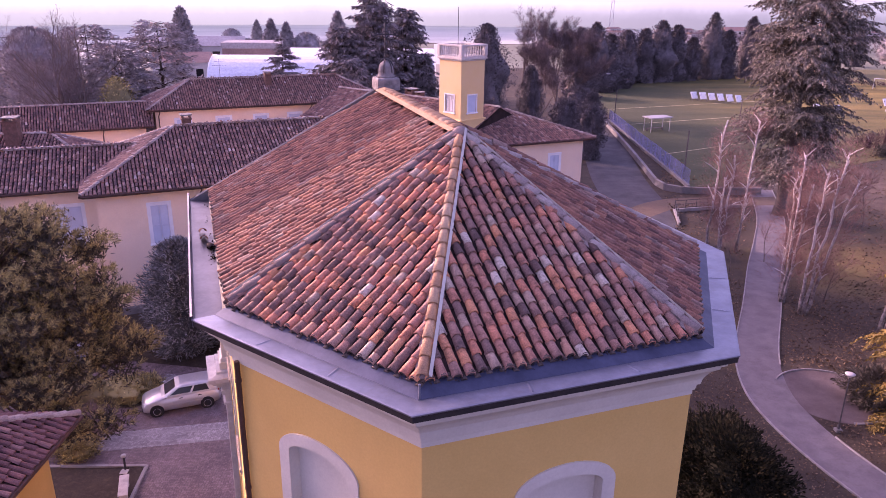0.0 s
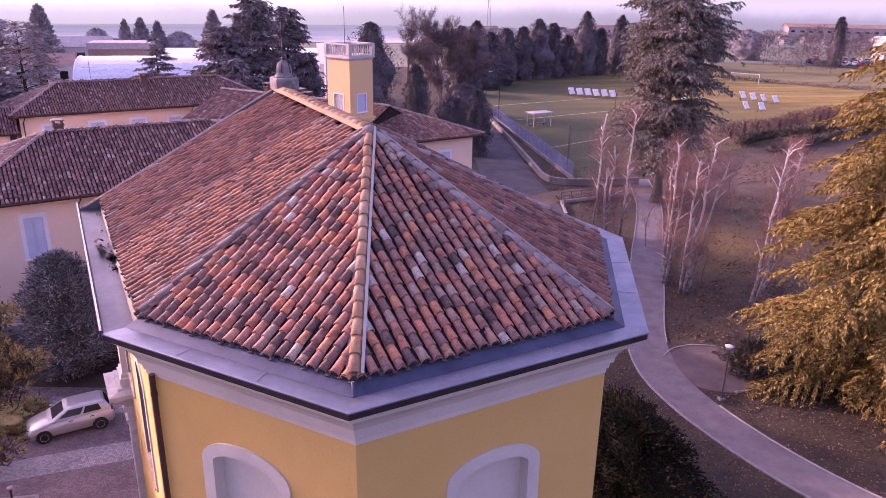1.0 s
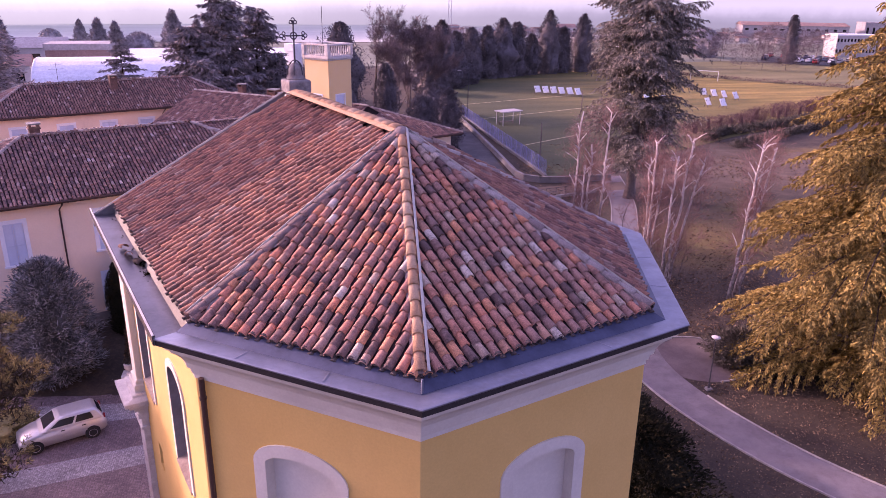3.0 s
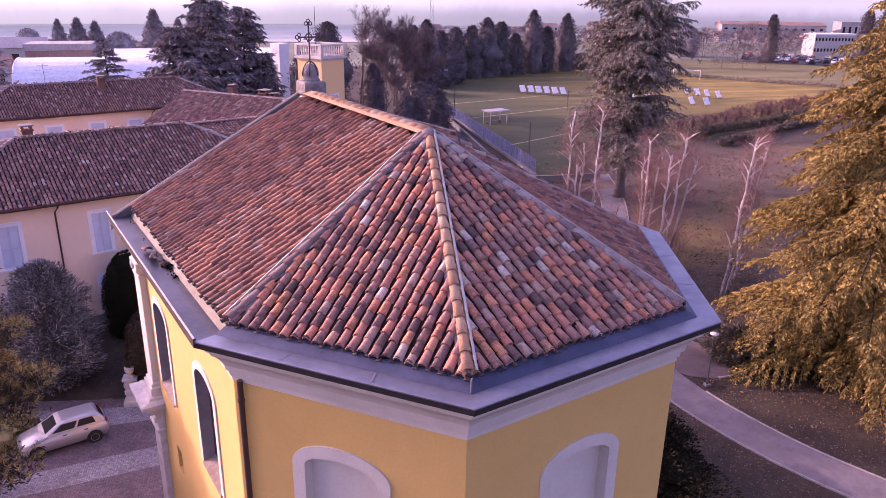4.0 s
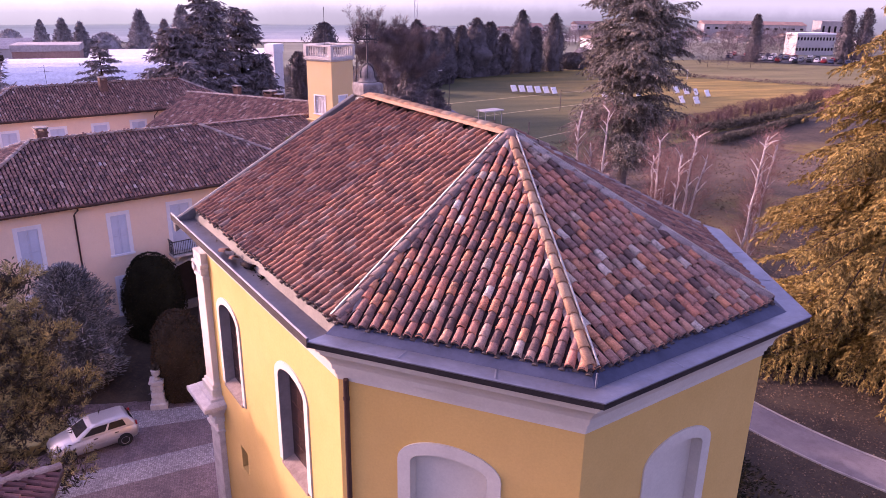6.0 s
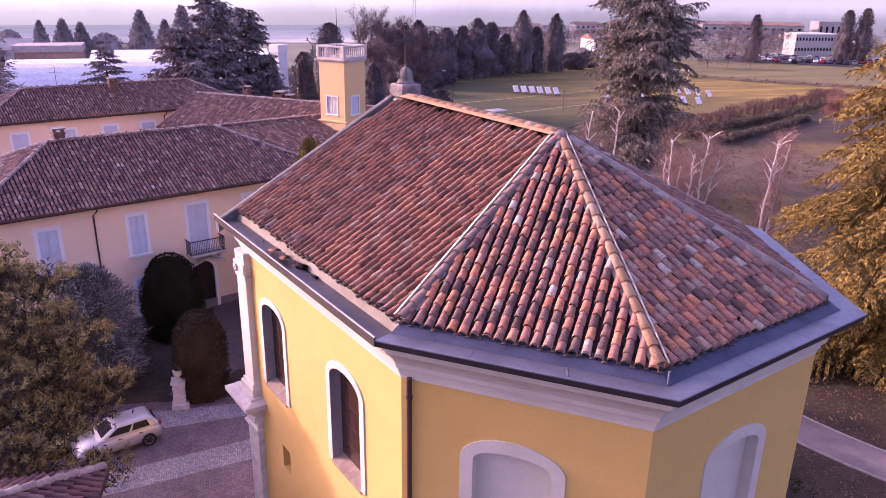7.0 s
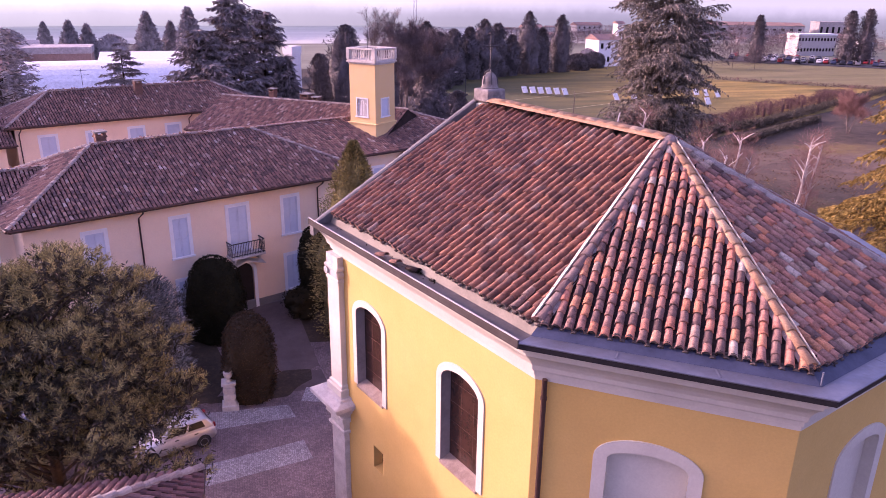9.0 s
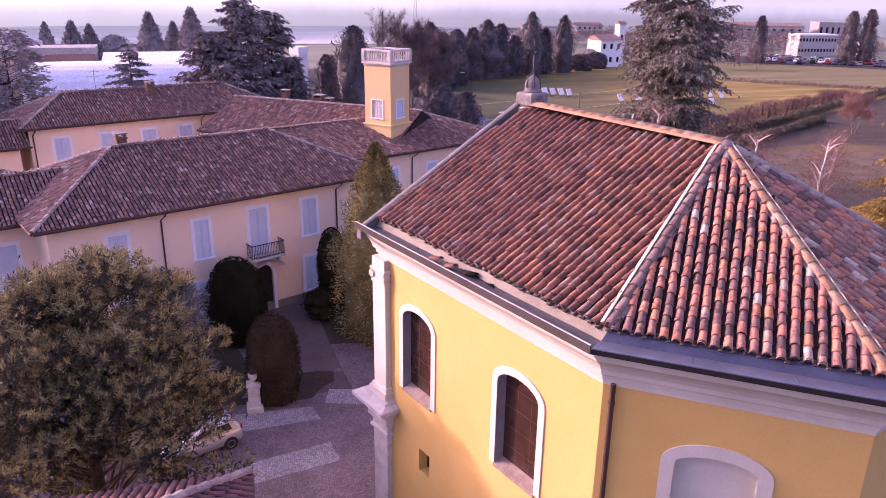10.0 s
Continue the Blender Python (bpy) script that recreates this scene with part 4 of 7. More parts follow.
part("dome", Geo().lathe([(0.23, 0.0), (0.235, 0.04), (0.20, 0.07), (0.215, 0.17), (0.19, 0.28), (0.135, 0.36), (0.07, 0.41), (0.03, 0.43)], 18, (0, 7.02, 18.12)), M_DARKSTONE, fin, smooth=True)
g = Geo().tube([(0, 7.02, 18.5), (0, 7.02, 19.58)], 0.02, 6).tube([(-0.27, 7.02, 19.2), (0.27, 7.02, 19.2)], 0.02, 6)
for a in range(3):
    g.tube([(0.225 * math.cos(t) * math.cos(a * 1.05), 7.02 + 0.225 * math.cos(t) * math.sin(a * 1.05), 18.24 + 0.36 * math.sin(t)) for t in [math.pi * k / 10 for k in range(11)]], 0.014, 5)


def iron_loop(x, z, r, w):
    g.tube([(x + r * math.cos(t), 7.02, z + r * math.sin(t)) for t in [2 * math.pi * k / 12 for k in range(13)]], w, 5, False)


iron_loop(0, 19.2, 0.085, 0.018)
for ex, ez, dx, dz in ((-0.27, 19.2, -1, 0), (0.27, 19.2, 1, 0), (0, 19.54, 0, 1)):
    iron_loop(ex + dx * 0.05, ez + dz * 0.05, 0.045, 0.014)
    iron_loop(ex - dx * 0.01 + dz * 0.06, ez - dz * 0.01 + dx * 0.06, 0.04, 0.014)
    iron_loop(ex - dx * 0.01 - dz * 0.06, ez - dz * 0.01 - dx * 0.06, 0.04, 0.014)
part("iron_cross", g, M_IRON, fin, "thin wrought-iron cross")
part("plinth", Geo().stepped([(-0.25, 0.25, 6.77, 7.27, 17.3), (-0.25, 0.25, 6.77, 7.27, 17.70), (-0.23, 0.23, 6.79, 7.25, 17.72)]), M_TRIM, fin, "pale plastered finial plinth")
fin.matrix_basis = pose(0.17, -0.06, -0.17) @ Matrix.Translation((0, 7.02, 17.4)) @ Matrix.Scale(1.16, 4) @ Matrix.Translation((0, -7.02, -17.4))

# downpipes at the apse corners
for i, (x, y) in enumerate(((-5.33, -1.72), (5.33, -1.72))):
    g = Geo().tube([(x, y, 13.72), (x, y, 0.1)], 0.055, 10)
    for z in (13.3, 10.8, 8.3, 5.8, 3.3):
        g.tube([(x, y, z - 0.03), (x, y, z + 0.03)], 0.068, 10)
    part("downpipe", g, M_BROWN, church, "brown metal downpipe")

# roof facets
rng = random.Random(7)
facets = {
    "left_apse": [(*T[0], ZE), (*T[1], ZE), APEX],
    "front_apse": [(*T[1], ZE), (*T[2], ZE), APEX],
    "right_apse": [(*T[2], ZE), (*T[3], ZE), APEX],
    "right_slope": [(*T[3], ZE), (*T[4], ZE), REND, APEX],
    "left_slope": [(*T[5], ZE), (*T[0], ZE), APEX, REND],
}
COVERS = [mesh_of("tile", (lambda t: (t[0].tolist(), t[1]))(barrel(w0, w1, 0.37, r, 7, 0.020, 0.36)), M_TILE, True) for w0, w1, r in ((0.172, 0.146, 0.096), (0.166, 0.142, 0.090), (0.179, 0.150, 0.101))]
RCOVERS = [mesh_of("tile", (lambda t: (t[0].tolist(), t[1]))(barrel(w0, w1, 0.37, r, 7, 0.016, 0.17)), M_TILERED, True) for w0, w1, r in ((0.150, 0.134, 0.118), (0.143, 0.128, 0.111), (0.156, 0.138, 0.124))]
NEAR_TILE = barrel(0.150, 0.134, 0.37, 0.118, 6, 0.0, 0.17)
PLUG_TILE, FOOT_TILE = barrel(0.150, 0.140, 0.10, 0.084, 6), barrel(0.120, 0.120, 0.14, 0.05, 5)
PAN_TILE = barrel(0.17, 0.17, 0.34, -0.05, 4)
for fname, pts in facets.items():
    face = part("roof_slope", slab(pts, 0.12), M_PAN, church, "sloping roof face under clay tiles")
    places, pw = tile_places(pts, 0.225, 0.28, rng, jitter=1.25 if fname.endswith("slope") else 1.0)
    if fname.endswith("slope"):
        top = (facet_frame(pts).inverted() @ Vector(pts[2])).y
        places = [p for p in places if p[2] < top - 0.36]
    near = fname in ("left_apse", "front_apse")
    chosen = set()
    if near:
        chosen = set(range(len(places)))
    elif fname == "left_slope":
        order = sorted(range(len(places)), key=lambda k: -places[k][1])
        chosen = set(order[:300])
    # facet light is balanced in colour: darker tiles here, brighter ones on the near apse
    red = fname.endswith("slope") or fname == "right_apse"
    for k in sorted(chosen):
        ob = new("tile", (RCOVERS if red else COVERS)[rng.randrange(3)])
        ob.parent = face
        ob.matrix_basis = places[k][0]
    rest = [p[0] for k, p in enumerate(places) if k not in chosen]
    if rest:
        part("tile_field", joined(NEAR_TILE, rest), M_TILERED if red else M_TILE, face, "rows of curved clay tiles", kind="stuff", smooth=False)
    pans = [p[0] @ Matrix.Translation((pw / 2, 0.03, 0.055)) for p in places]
    part("pan_tiles", joined((PAN_TILE[0], [tuple(reversed(f)) for f in PAN_TILE[1]]), pans), M_PAN, face, "channel tiles darkened as shaded gaps", kind="stuff")
    # mortared ends of the lowest course and the feet of the channels between them
    feet = [p[0] for p in places if p[2] < 0.12]
    part("mortar_fill", joined(PLUG_TILE, [p @ Matrix.Translation((0, 0.004, 0.02)) for p in feet]), M_MORTAR, face, "dirty mortar in the tile ends", kind="stuff")
    part("channel_edging", joined(FOOT_TILE, [p @ Matrix.Translation((pw / 2, -0.045, -0.03)) for p in feet]), M_MORTAR, face, kind="stuff")

RIDGE_TILE = barrel(0.205, 0.17, 0.46, 0.085, 8, 0.018)
RMESH = {M_RIDGE: None, M_PALE_RIDGE: None, M_PLUM_RIDGE: None}
for mt in RMESH:
    RMESH[mt] = mesh_of("ridge_tile", (RIDGE_TILE[0].tolist(), RIDGE_TILE[1]), mt, True)
tr = barrel(0.30, 0.28, 0.46, 0.065, 8, 0.012, 0.15)
TOPRIDGE = mesh_of("ridge_tile", (tr[0].tolist(), tr[1]), M_RIDGE, True)
eave_pt = {i: (T[i][0], T[i][1], ZE + 0.03) for i in range(4)}
for p, q, mt, side in ((eave_pt[0], APEX, M_PLUM_RIDGE, -1), (eave_pt[1], APEX, M_RIDGE, 1), (eave_pt[2], APEX, M_PALE_RIDGE, 1), (eave_pt[3], APEX, M_PALE_RIDGE, 1), ((APEX[0], APEX[1], ZA + 0.07), (0, 6.6, ZA + 0.135), M_RIDGE, 0)):
    p, q = Vector(p) + Vector((0, 0, 0.03)), Vector(q) + Vector((0, 0, 0.05))
    for m in hip_places(p, q, 0.37):
        ob = new("ridge_tile", RMESH[mt] if side else TOPRIDGE)
        ob.parent = church
        ob.matrix_basis = m
    # mortar bed and flashing beside the ridge tiles
    d = (q - p).normalized()
    sd = d.cross(Vector((0, 0, 1))).normalized()
    up = sd.cross(d)
    bw = 0.14 if side else 0.27
    part("mortar_bed", Geo().add([p - sd * bw - up * 0.05, p + sd * bw - up * 0.05, q + sd * bw - up * 0.05, q - sd * bw - up * 0.05, p + up * 0.045, q + up * 0.045], [(0, 4, 5, 3), (4, 1, 2, 5), (0, 1, 4), (2, 3, 5)]), M_PALE_RIDGE if side else M_RIDGE, church)
    if side:
        o = sd * (0.108 * side) + up * 0.045
        fw = 0.085 if mt is M_PLUM_RIDGE else 0.05
        part("flashing", Geo().add([p + o, p + o + sd * fw * side, q + o + sd * fw * side, q + o, p + o + up * 0.05, q + o + up * 0.05], [(0, 1, 2, 3), (0, 4, 5, 3), (4, 1, 2, 5), (0, 1, 4), (3, 2, 5)]), M_TRIM, church, "thin pale flashing strip")
part("apex_cap", Geo().lathe([(0.22, -0.08), (0.20, 0.05), (0.13, 0.12), (0.06, 0.15), (0.01, 0.16)], 10, APEX), M_PALE_RIDGE, church, smooth=True)
# moss and dirt along the eaves
rsm = np.random.RandomState(6)
bs, ds = [], []
for a, b in ((0, 1), (1, 2), (2, 3), (5, 0)):
    pa, pb = Vector(T[a]), Vector(T[b])
    n = int((pb - pa).length * (90 if a < 5 else 8))
    t = rsm.uniform(0, 1, n)
    q = offset(T, 0.03)
    bs.append(np.stack([q[a][0] + (q[b][0] - q[a][0]) * t + rsm.normal(0, 0.025, n), q[a][1] + (q[b][1] - q[a][1]) * t + rsm.normal(0, 0.025, n), ZE - 0.02 + rsm.uniform(-0.03, 0.05, n)], 1))
    ds.append(rsm.normal(size=(n, 3)))
EAVE_MOSS = (np.concatenate(bs), np.concatenate(ds))
part("vent_pipe", Geo().tube([(-2.92, -5.72, 14.64), (-2.92, -5.72, 14.95)], 0.02, 6), M_ZINC, church)

# loose tiles lying in the gutter
for k, (x, y, rz, rx) in enumerate(((-5.60, 3.68, 6, -9), (-5.62, 3.08, -5, -11), (-5.44, 2.5, 9, 0))):
    t = barrel(0.185, 0.148, 0.43, 0.088, 7, 0.016)
    solo("loose_tile", (t[0].tolist(), t[1]), M_LOOSE if k < 2 else M_PAN, "loose curved clay tile lying in the gutter", "roof tile", "loose tiles in the gutter",
         m=CHURCH @ pose(x, y, 14.68 if k < 2 else 14.602, rx, 0, rz), smooth=True)


# ---- villa and other buildings ----
def shutter_leaf(w, h):
    g = Geo()
    t = 0.045
    for x0, x1, z0, z1 in ((0, 0.07, 0, h), (w - 0.07, w, 0, h), (0.07, w - 0.07, 0, 0.09), (0.07, w - 0.07, h - 0.09, h), (0.07, w - 0.07, h * 0.45, h * 0.45 + 0.08)):
        g.box(x0, x1, -t, 0, z0, z1)
    n = int(h / 0.13)
    for k in range(n):
        z = 0.09 + (h - 0.18) * k / n
        g.add([(0.07, -0.008, z + 0.11), (w - 0.07, -0.008, z + 0.11), (w - 0.07, -0.038, z), (0.07, -0.038, z)], [(3, 2, 1, 0)])
    g.box(0.07, w - 0.07, -0.004, 0.0, 0.09, h - 0.09)
    return g


def window_unit(wing_ob, P, s0, s1, z0, z1, arched=0.0, frame_w=0.22, gap=0.0):
    """A window with its surround, two closed shutters and a sill. P maps (along, height, depth) to a place."""
    n0, n1 = Vector(P(0, 0, 0)), Vector(P(1, 0, 0))
    rot = math.degrees(math.atan2((n1 - n0).y, (n1 - n0).x))
    g = surround(P, s0, s1, z0, z1, arched, frame_w, 0.03)
    win = part("window", g, M_SURROUND, wing_ob, "pale plaster window surround")
    w = (s1 - s0) / 2
    for k in range(2):
        leaf = part("shutter", shutter_leaf(w - 0.01 - gap, z1 - z0), M_SHUTTER, win, "closed grey-blue louvred shutter")
        q = P(s0 + k * (w + gap), z0, 0.03)
        leaf.matrix_basis = pose(*q, 0, 0, rot)
    q = P(s0 - frame_w - 0.04, z0 - 0.11, 0.0)
    sill = part("window_sill", Geo().box(0, s1 - s0 + 2 * frame_w + 0.08, -0.12, 0.0, 0, 0.11), M_SURROUND, win)
    sill.matrix_basis = pose(*q, 0, 0, rot)
    return win


def chimney(parent, x, y, z0, z1, w=0.6, mat=M_BRICK):
    c = part("chimney", Geo().box(x - w / 2, x + w / 2, y - w / 2, y + w / 2, z0, z1 - 0.35).box(x - w / 2 - 0.06, x + w / 2 + 0.06, y - w / 2 - 0.06, y + w / 2 + 0.06, z1 - 0.35, z1 - 0.25), mat, parent, "brick chimney", bevel=0.01)
    for dx in (-1, 1):
        part("chimney_pier", Geo().box(x + dx * w * 0.4 - 0.07, x + dx * w * 0.4 + 0.07, y - w / 2, y + w / 2, z1 - 0.25, z1 - 0.05), mat, c)
    part("chimney_cap", Geo().box(x - w / 2 - 0.08, x + w / 2 + 0.08, y - w / 2 - 0.08, y + w / 2 + 0.08, z1 - 0.05, z1 + 0.03), M_CONCRETE, c)
    return c


def wing(name, label, m, L, D, ze, zr, hl, hr, windows=(), over=0.75, base=0.0, doors=(), wall_mat=M_VILLA, pipes=(), left_windows=(), tile_mat=M_FARTILE):
    """A two-storey house wing with a tiled hipped or gabled roof; x along its front eave, y to the back."""
    w = thing(name, m, label, "house")
    hl, hr = hl * D / 2, hr * D / 2
    zt = ze - 0.12
    ops = [(s0, s1, z0, z1, 0.0) for s0, s1, z0, z1, *_ in windows] + [(s0, s1, z0, z1, r) for s0, s1, z0, z1, r in doors]
    # windows above one another share one stretch of wall: split it at a floor line
    zmid = 4.75
    g = Geo()
    up = [o for o in ops if o[2] > zmid]
    lo = [o for o in ops if o[2] <= zmid]
    P = wall_panel(g, (over, over, zmid), (1, 0, 0), zt, L - 2 * over, up, 0.16)
    wall_panel(g, (over, over, base - 0.5), (1, 0, 0), zmid, L - 2 * over, lo, 0.16)
    front = part("wall", g, wall_mat, w, "cream-ochre plaster wall")
    x0, x1, y0, y1 = over, L - over, over, D - over
    for a, b in (((x1, y0), (x1, y1)), ((x1, y1), (x0, y1)), ((x0, y1), (x0, y0))):
        gg = Geo()
        gl = (Vector(b) - Vector(a)).length
        isl = a[0] == x0 and b[0] == x0
        P2 = wall_panel(gg, (*a, base - 0.5), (b[0] - a[0], b[1] - a[1], 0), zt, gl, [(s0, s1, z0, z1, 0.0) for s0, s1, z0, z1 in left_windows] if isl else [], 0.16)
        side = part("wall", gg, wall_mat, w)
        if isl:
            for s0, s1, z0, z1 in left_windows:
                window_unit(w, P2, s0, s1, z0, z1)
    for s0, s1, z0, z1, *_ in windows:
        part_win = window_unit(w, P, s0, s1, z0, z1)
    for s0, s1, z0, z1, r in doors:
        lp = arch_loop(s0, s1, z0, z1, r)
        d = part("door", Geo().add([P(*p, 0.15) for p in lp], [tuple(reversed(range(len(lp))))]), M_DOOR, w, "dark arched doorway")
        part("door_surround", surround(P, s0, s1, z0, z1, r, 0.22, 0.05), M_SURROUND, d)
    # plinth
    part("plinth", Geo().box(x0 - 0.04, x1 + 0.04, y0 - 0.04, y1 + 0.04, base - 0.5, base + 0.55), M_CONCRETE, w)
    A, B, C, E = (0, 0, ze), (L, 0, ze), (L, D, ze), (0, D, ze)
    R0, R1 = (hl, D / 2, zr), (L - hr, D / 2, zr)
    roof = part("roof", slab([A, B, R1, R0], 0.16), M_PAN, w, "roof of dark weathered clay tiles")
    faces = [[A, B, R1, R0], [C, E, R0, R1], [B, C, R1], [E, A, R0]]
    rg = random.Random(len(name) + int(L * 10))
    for k, f in enumerate(faces):
        if k:
            part("roof_face", slab(f, 0.16), M_PAN, roof)
        if (k == 2 and hr == 0) or (k == 3 and hl == 0):
            continue
        pl, pw = tile_places(f, 0.23, 0.36, rg, jitter=1.3)
        if pl:
            part("tile_field", joined(FAR_TILE, [p[0] for p in pl]), tile_mat, roof, "rows of dark curved clay tiles", kind="stuff")
    up3 = Vector((0, 0, 0.03))
    hips = [(R0, R1)]
    hips += [(A, R0), (E, R0)] if hl else []
    hips += [(B, R1), (C, R1)] if hr else []
    pls = []
    for p, q in hips:
        pls += hip_places(Vector(p) + up3, Vector(q) + up3, 0.4)
    rt = barrel(0.28, 0.24, 0.45, 0.12, 5)
    part("ridge_tiles", joined(rt, pls), M_PALE_RIDGE, roof, "pale mortared ridge tiles", kind="stuff")
    part("soffit", Geo().box(0.06, L - 0.06, 0.06, D - 0.06, ze - 0.2, ze - 0.16), M_BROWN, roof)
    g = Geo()
    for p, q in ((A, B), (B, C), (C, E), (E, A)):
        p, q = Vector(p), Vector(q)
        o = Vector(((q - p).y, -(q - p).x, 0)).normalized() * 0.05
        g.tube([p + o - Vector((0, 0, 0.06)), q + o - Vector((0, 0, 0.06))], 0.075, 8)
    part("gutter", g, M_BROWN, roof, "brown half-round gutter")
    for s in pipes:
        q = (over + s, over - 0.07)
        part("downpipe", Geo().tube([(q[0] + 0.1, -0.02, ze - 0.1), (q[0] + 0.1, 0.1, ze - 0.3), (q[0], q[1], ze - 0.7), (q[0], q[1], base)], 0.05, 8), M_BROWN, w, "brown downpipe")
    return w, P


B0 = 1.0
m_a = VILLA
wA, PA = wing("villa_wing", "long two-storey cream villa wing with closed grey-blue shutters", m_a, 22.4, 12.0, 9.15, 11.92, 1, 1,
              windows=[(2.98, 3.98, 5.55, 8.0), (7.85, 8.75, 5.6, 8.0), (11.38, 12.58, 5.05, 8.1), (15.18, 16.18, 5.65, 8.1), (15.18, 16.18, 1.75, 4.1), (7.85, 8.75, 1.75, 4.0), (2.98, 3.98, 1.75, 4.0), (19.4, 20.3, 5.65, 8.1)],
              base=B0, doors=[(11.25, 12.75, 1.0, 3.6, 0.7)], pipes=(5.95, 17.75))
chimney(wA, 6.9, 7.0, 10.8, 12.55, 0.6)
# balcony with its iron railing
bal = part("balcony", Geo().box(11.75, 14.05, -0.15, 0.75, 4.90, 5.05).box(12.0, 12.15, 0.1, 0.75, 4.6, 4.9).box(13.65, 13.8, 0.1, 0.75, 4.6, 4.9), M_STONE, wA, "small stone balcony", bevel=0.015)
g = Geo().box(11.78, 14.02, -0.12, -0.08, 5.92, 5.97).box(11.78, 11.82, -0.12, 0.75, 5.92, 5.97).box(13.98, 14.02, -0.12, 0.75, 5.92, 5.97).box(11.78, 14.02, -0.12, -0.08, 5.12, 5.16)
for k in range(21):
    x = 11.80 + 2.2 * k / 20
    g.box(x - 0.011, x + 0.011, -0.111, -0.089, 5.05, 5.94)
for k in range(1, 8):
    for x in (11.80, 14.0):
        y = -0.1 + 0.85 * k / 8
        g.box(x - 0.011, x + 0.011, y - 0.011, y + 0.011, 5.05, 5.94)
part("railing", g, M_IRON, bal, "dark iron railing")
g = Geo()
for sx in (-1, 1):
    x = 12.9 + sx * 0.62
    g.add([(x - sx * 0.62, 0.15, 4.62), (x + sx * 0.62, 0.15, 4.22), (x - sx * 0.62, 0.75, 4.70), (x + sx * 0.62, 0.75, 4.30), (x - sx * 0.62, 0.15, 4.54), (x + sx * 0.62, 0.15, 4.14), (x - sx * 0.62, 0.75, 4.62), (x + sx * 0.62, 0.75, 4.22)],
          [(0, 1, 3, 2), (4, 6, 7, 5), (0, 4, 5, 1), (2, 3, 7, 6), (1, 5, 7, 3)])
part("door_hood", g, M_STONE, wA, "small pitched stone hood over the door")

wB, PB = wing("villa_wing", "cream villa wing carrying the square tower", m_a @ pose(13.5, 5.3, 0), 26.6, 11.8, 9.0, 10.9, 0, 1,
              windows=[(16.6, 17.5, 5.5, 7.6), (21.8, 22.7, 5.5, 7.6), (12.6, 13.5, 5.5, 7.6)], base=B0, pipes=(14.9,))
wC, PC = wing("villa_wing", "low cream side wing with a lichen-flecked tile roof", m_a @ pose(-26.0, 4.4, 0, 0, 0, -3.0) @ pose(0, 0, 0), 30.5, 8.0, 8.9, 10.75, 0, 0,
              windows=[(20.6, 21.6, 5.3, 7.5), (23.6, 25.0, 5.0, 7.6), (15.5, 16.5, 5.3, 7.5), (10.5, 11.5, 5.3, 7.5)], base=B0, pipes=(18.8,))
wF, PF = wing("villa_wing", "rear cream villa wing with a hipped tile roof", m_a @ pose(5.3, 29.0, 0), 24.6, 9.2, 9.75, 12.0, 1, 1,
              windows=[(1.9, 3.1, 6.3, 8.6), (5.8, 7.0, 6.3, 8.6), (9.5, 10.7, 6.3, 8.6), (13.0, 14.2, 6.3, 8.6)], base=B0, pipes=(0.3, 15.2))
chimney(wF, 12.3, 3.4, 10.8, 12.7, 0.65)
# aerial on the rear wing
part("aerial", Geo().tube([(7.6, 4.2, 11.6), (7.6, 4.2, 14.0)], 0.02, 5).tube([(6.9, 4.2, 13.4), (8.3, 4.2, 13.4)], 0.012, 4).tube([(7.1, 4.2, 13.8), (8.1, 4.2, 13.8)], 0.012, 4), M_IRON, wF, "thin roof aerial")
wD, PD = wing("villa_wing", "low outlying villa wing with a dark tile roof", m_a @ pose(-14.0, 28.2, 0), 19.8, 6.0, 8.4, 10.3, 1, 0, windows=[(12.0, 13.0, 5.0, 7.0)], base=B0, pipes=(14.5,))
ang = math.degrees(math.atan2(66.1 - 74.6, 0.5 + 10.0))
wG, PG = wing("villa_wing", "diagonal villa wing with a broad tile roof", Matrix.Translation((-10.0, 74.6, 0)) @ pose(0, 0, 0, 0, 0, ang) @ pose(-1.0, -5.6, 0), 20.0, 11.2, 9.0, 11.4, 0, 0, base=B0)
chimney(wG, 5.5, 6.2, 10.8, 12.3, 0.55)
chimney(wG, 9.0, 6.6, 10.6, 12.0, 0.9)
chimney(wG, 10.2, 6.4, 10.6, 11.8, 0.6)
wH, PH = wing("villa_wing", "low service wing with brick chimneys on its roof", m_a @ pose(-22.0, 13.6, 0, 0, 0, -12.0), 24.0, 9.0, 8.4, 10.6, 0, 1, base=B0)
chimney(wH, 17.3, 3.6, 9.6, 12.0, 0.9)
chimney(wH, 15.0, 3.2, 9.6, 11.4, 0.8)

# annex with a hipped roof near the church
wS, PS = wing("annex_house", "ochre annex house with a dark hipped tile roof", pose(-11.1, 19.2, 0, 0, 0, 180), 10.0, 9.0, 8.2, 10.3, 1, 1, base=0.0, wall_mat=M_YELLOW, tile_mat=M_ANNEXTILE,
              windows=[(3.4, 4.4, 5.0, 6.8)])


# ---- tower ----
tower = thing("tower", pose(1.3, 59.24, 0, 0, 0, 41.9), "square ochre belvedere tower with a white balustrade", "tower")
TW = 2.62
g = Geo()
Pl = wall_panel(g, (0, TW, 8.5), (0, -1, 0), 15.55, TW, [(0.75, 1.80, 11.35, 12.75, 0.0)], 0.12)
part("wall", g, M_TOWER, tower, "pale ochre plaster tower wall")
g = Geo()
Pr = wall_panel(g, (0, 0, 8.5), (1, 0, 0), 15.55, TW, [(0.80, 1.75, 11.35, 12.75, 0.0)], 0.12)
part("wall", g, M_TOWER, tower)
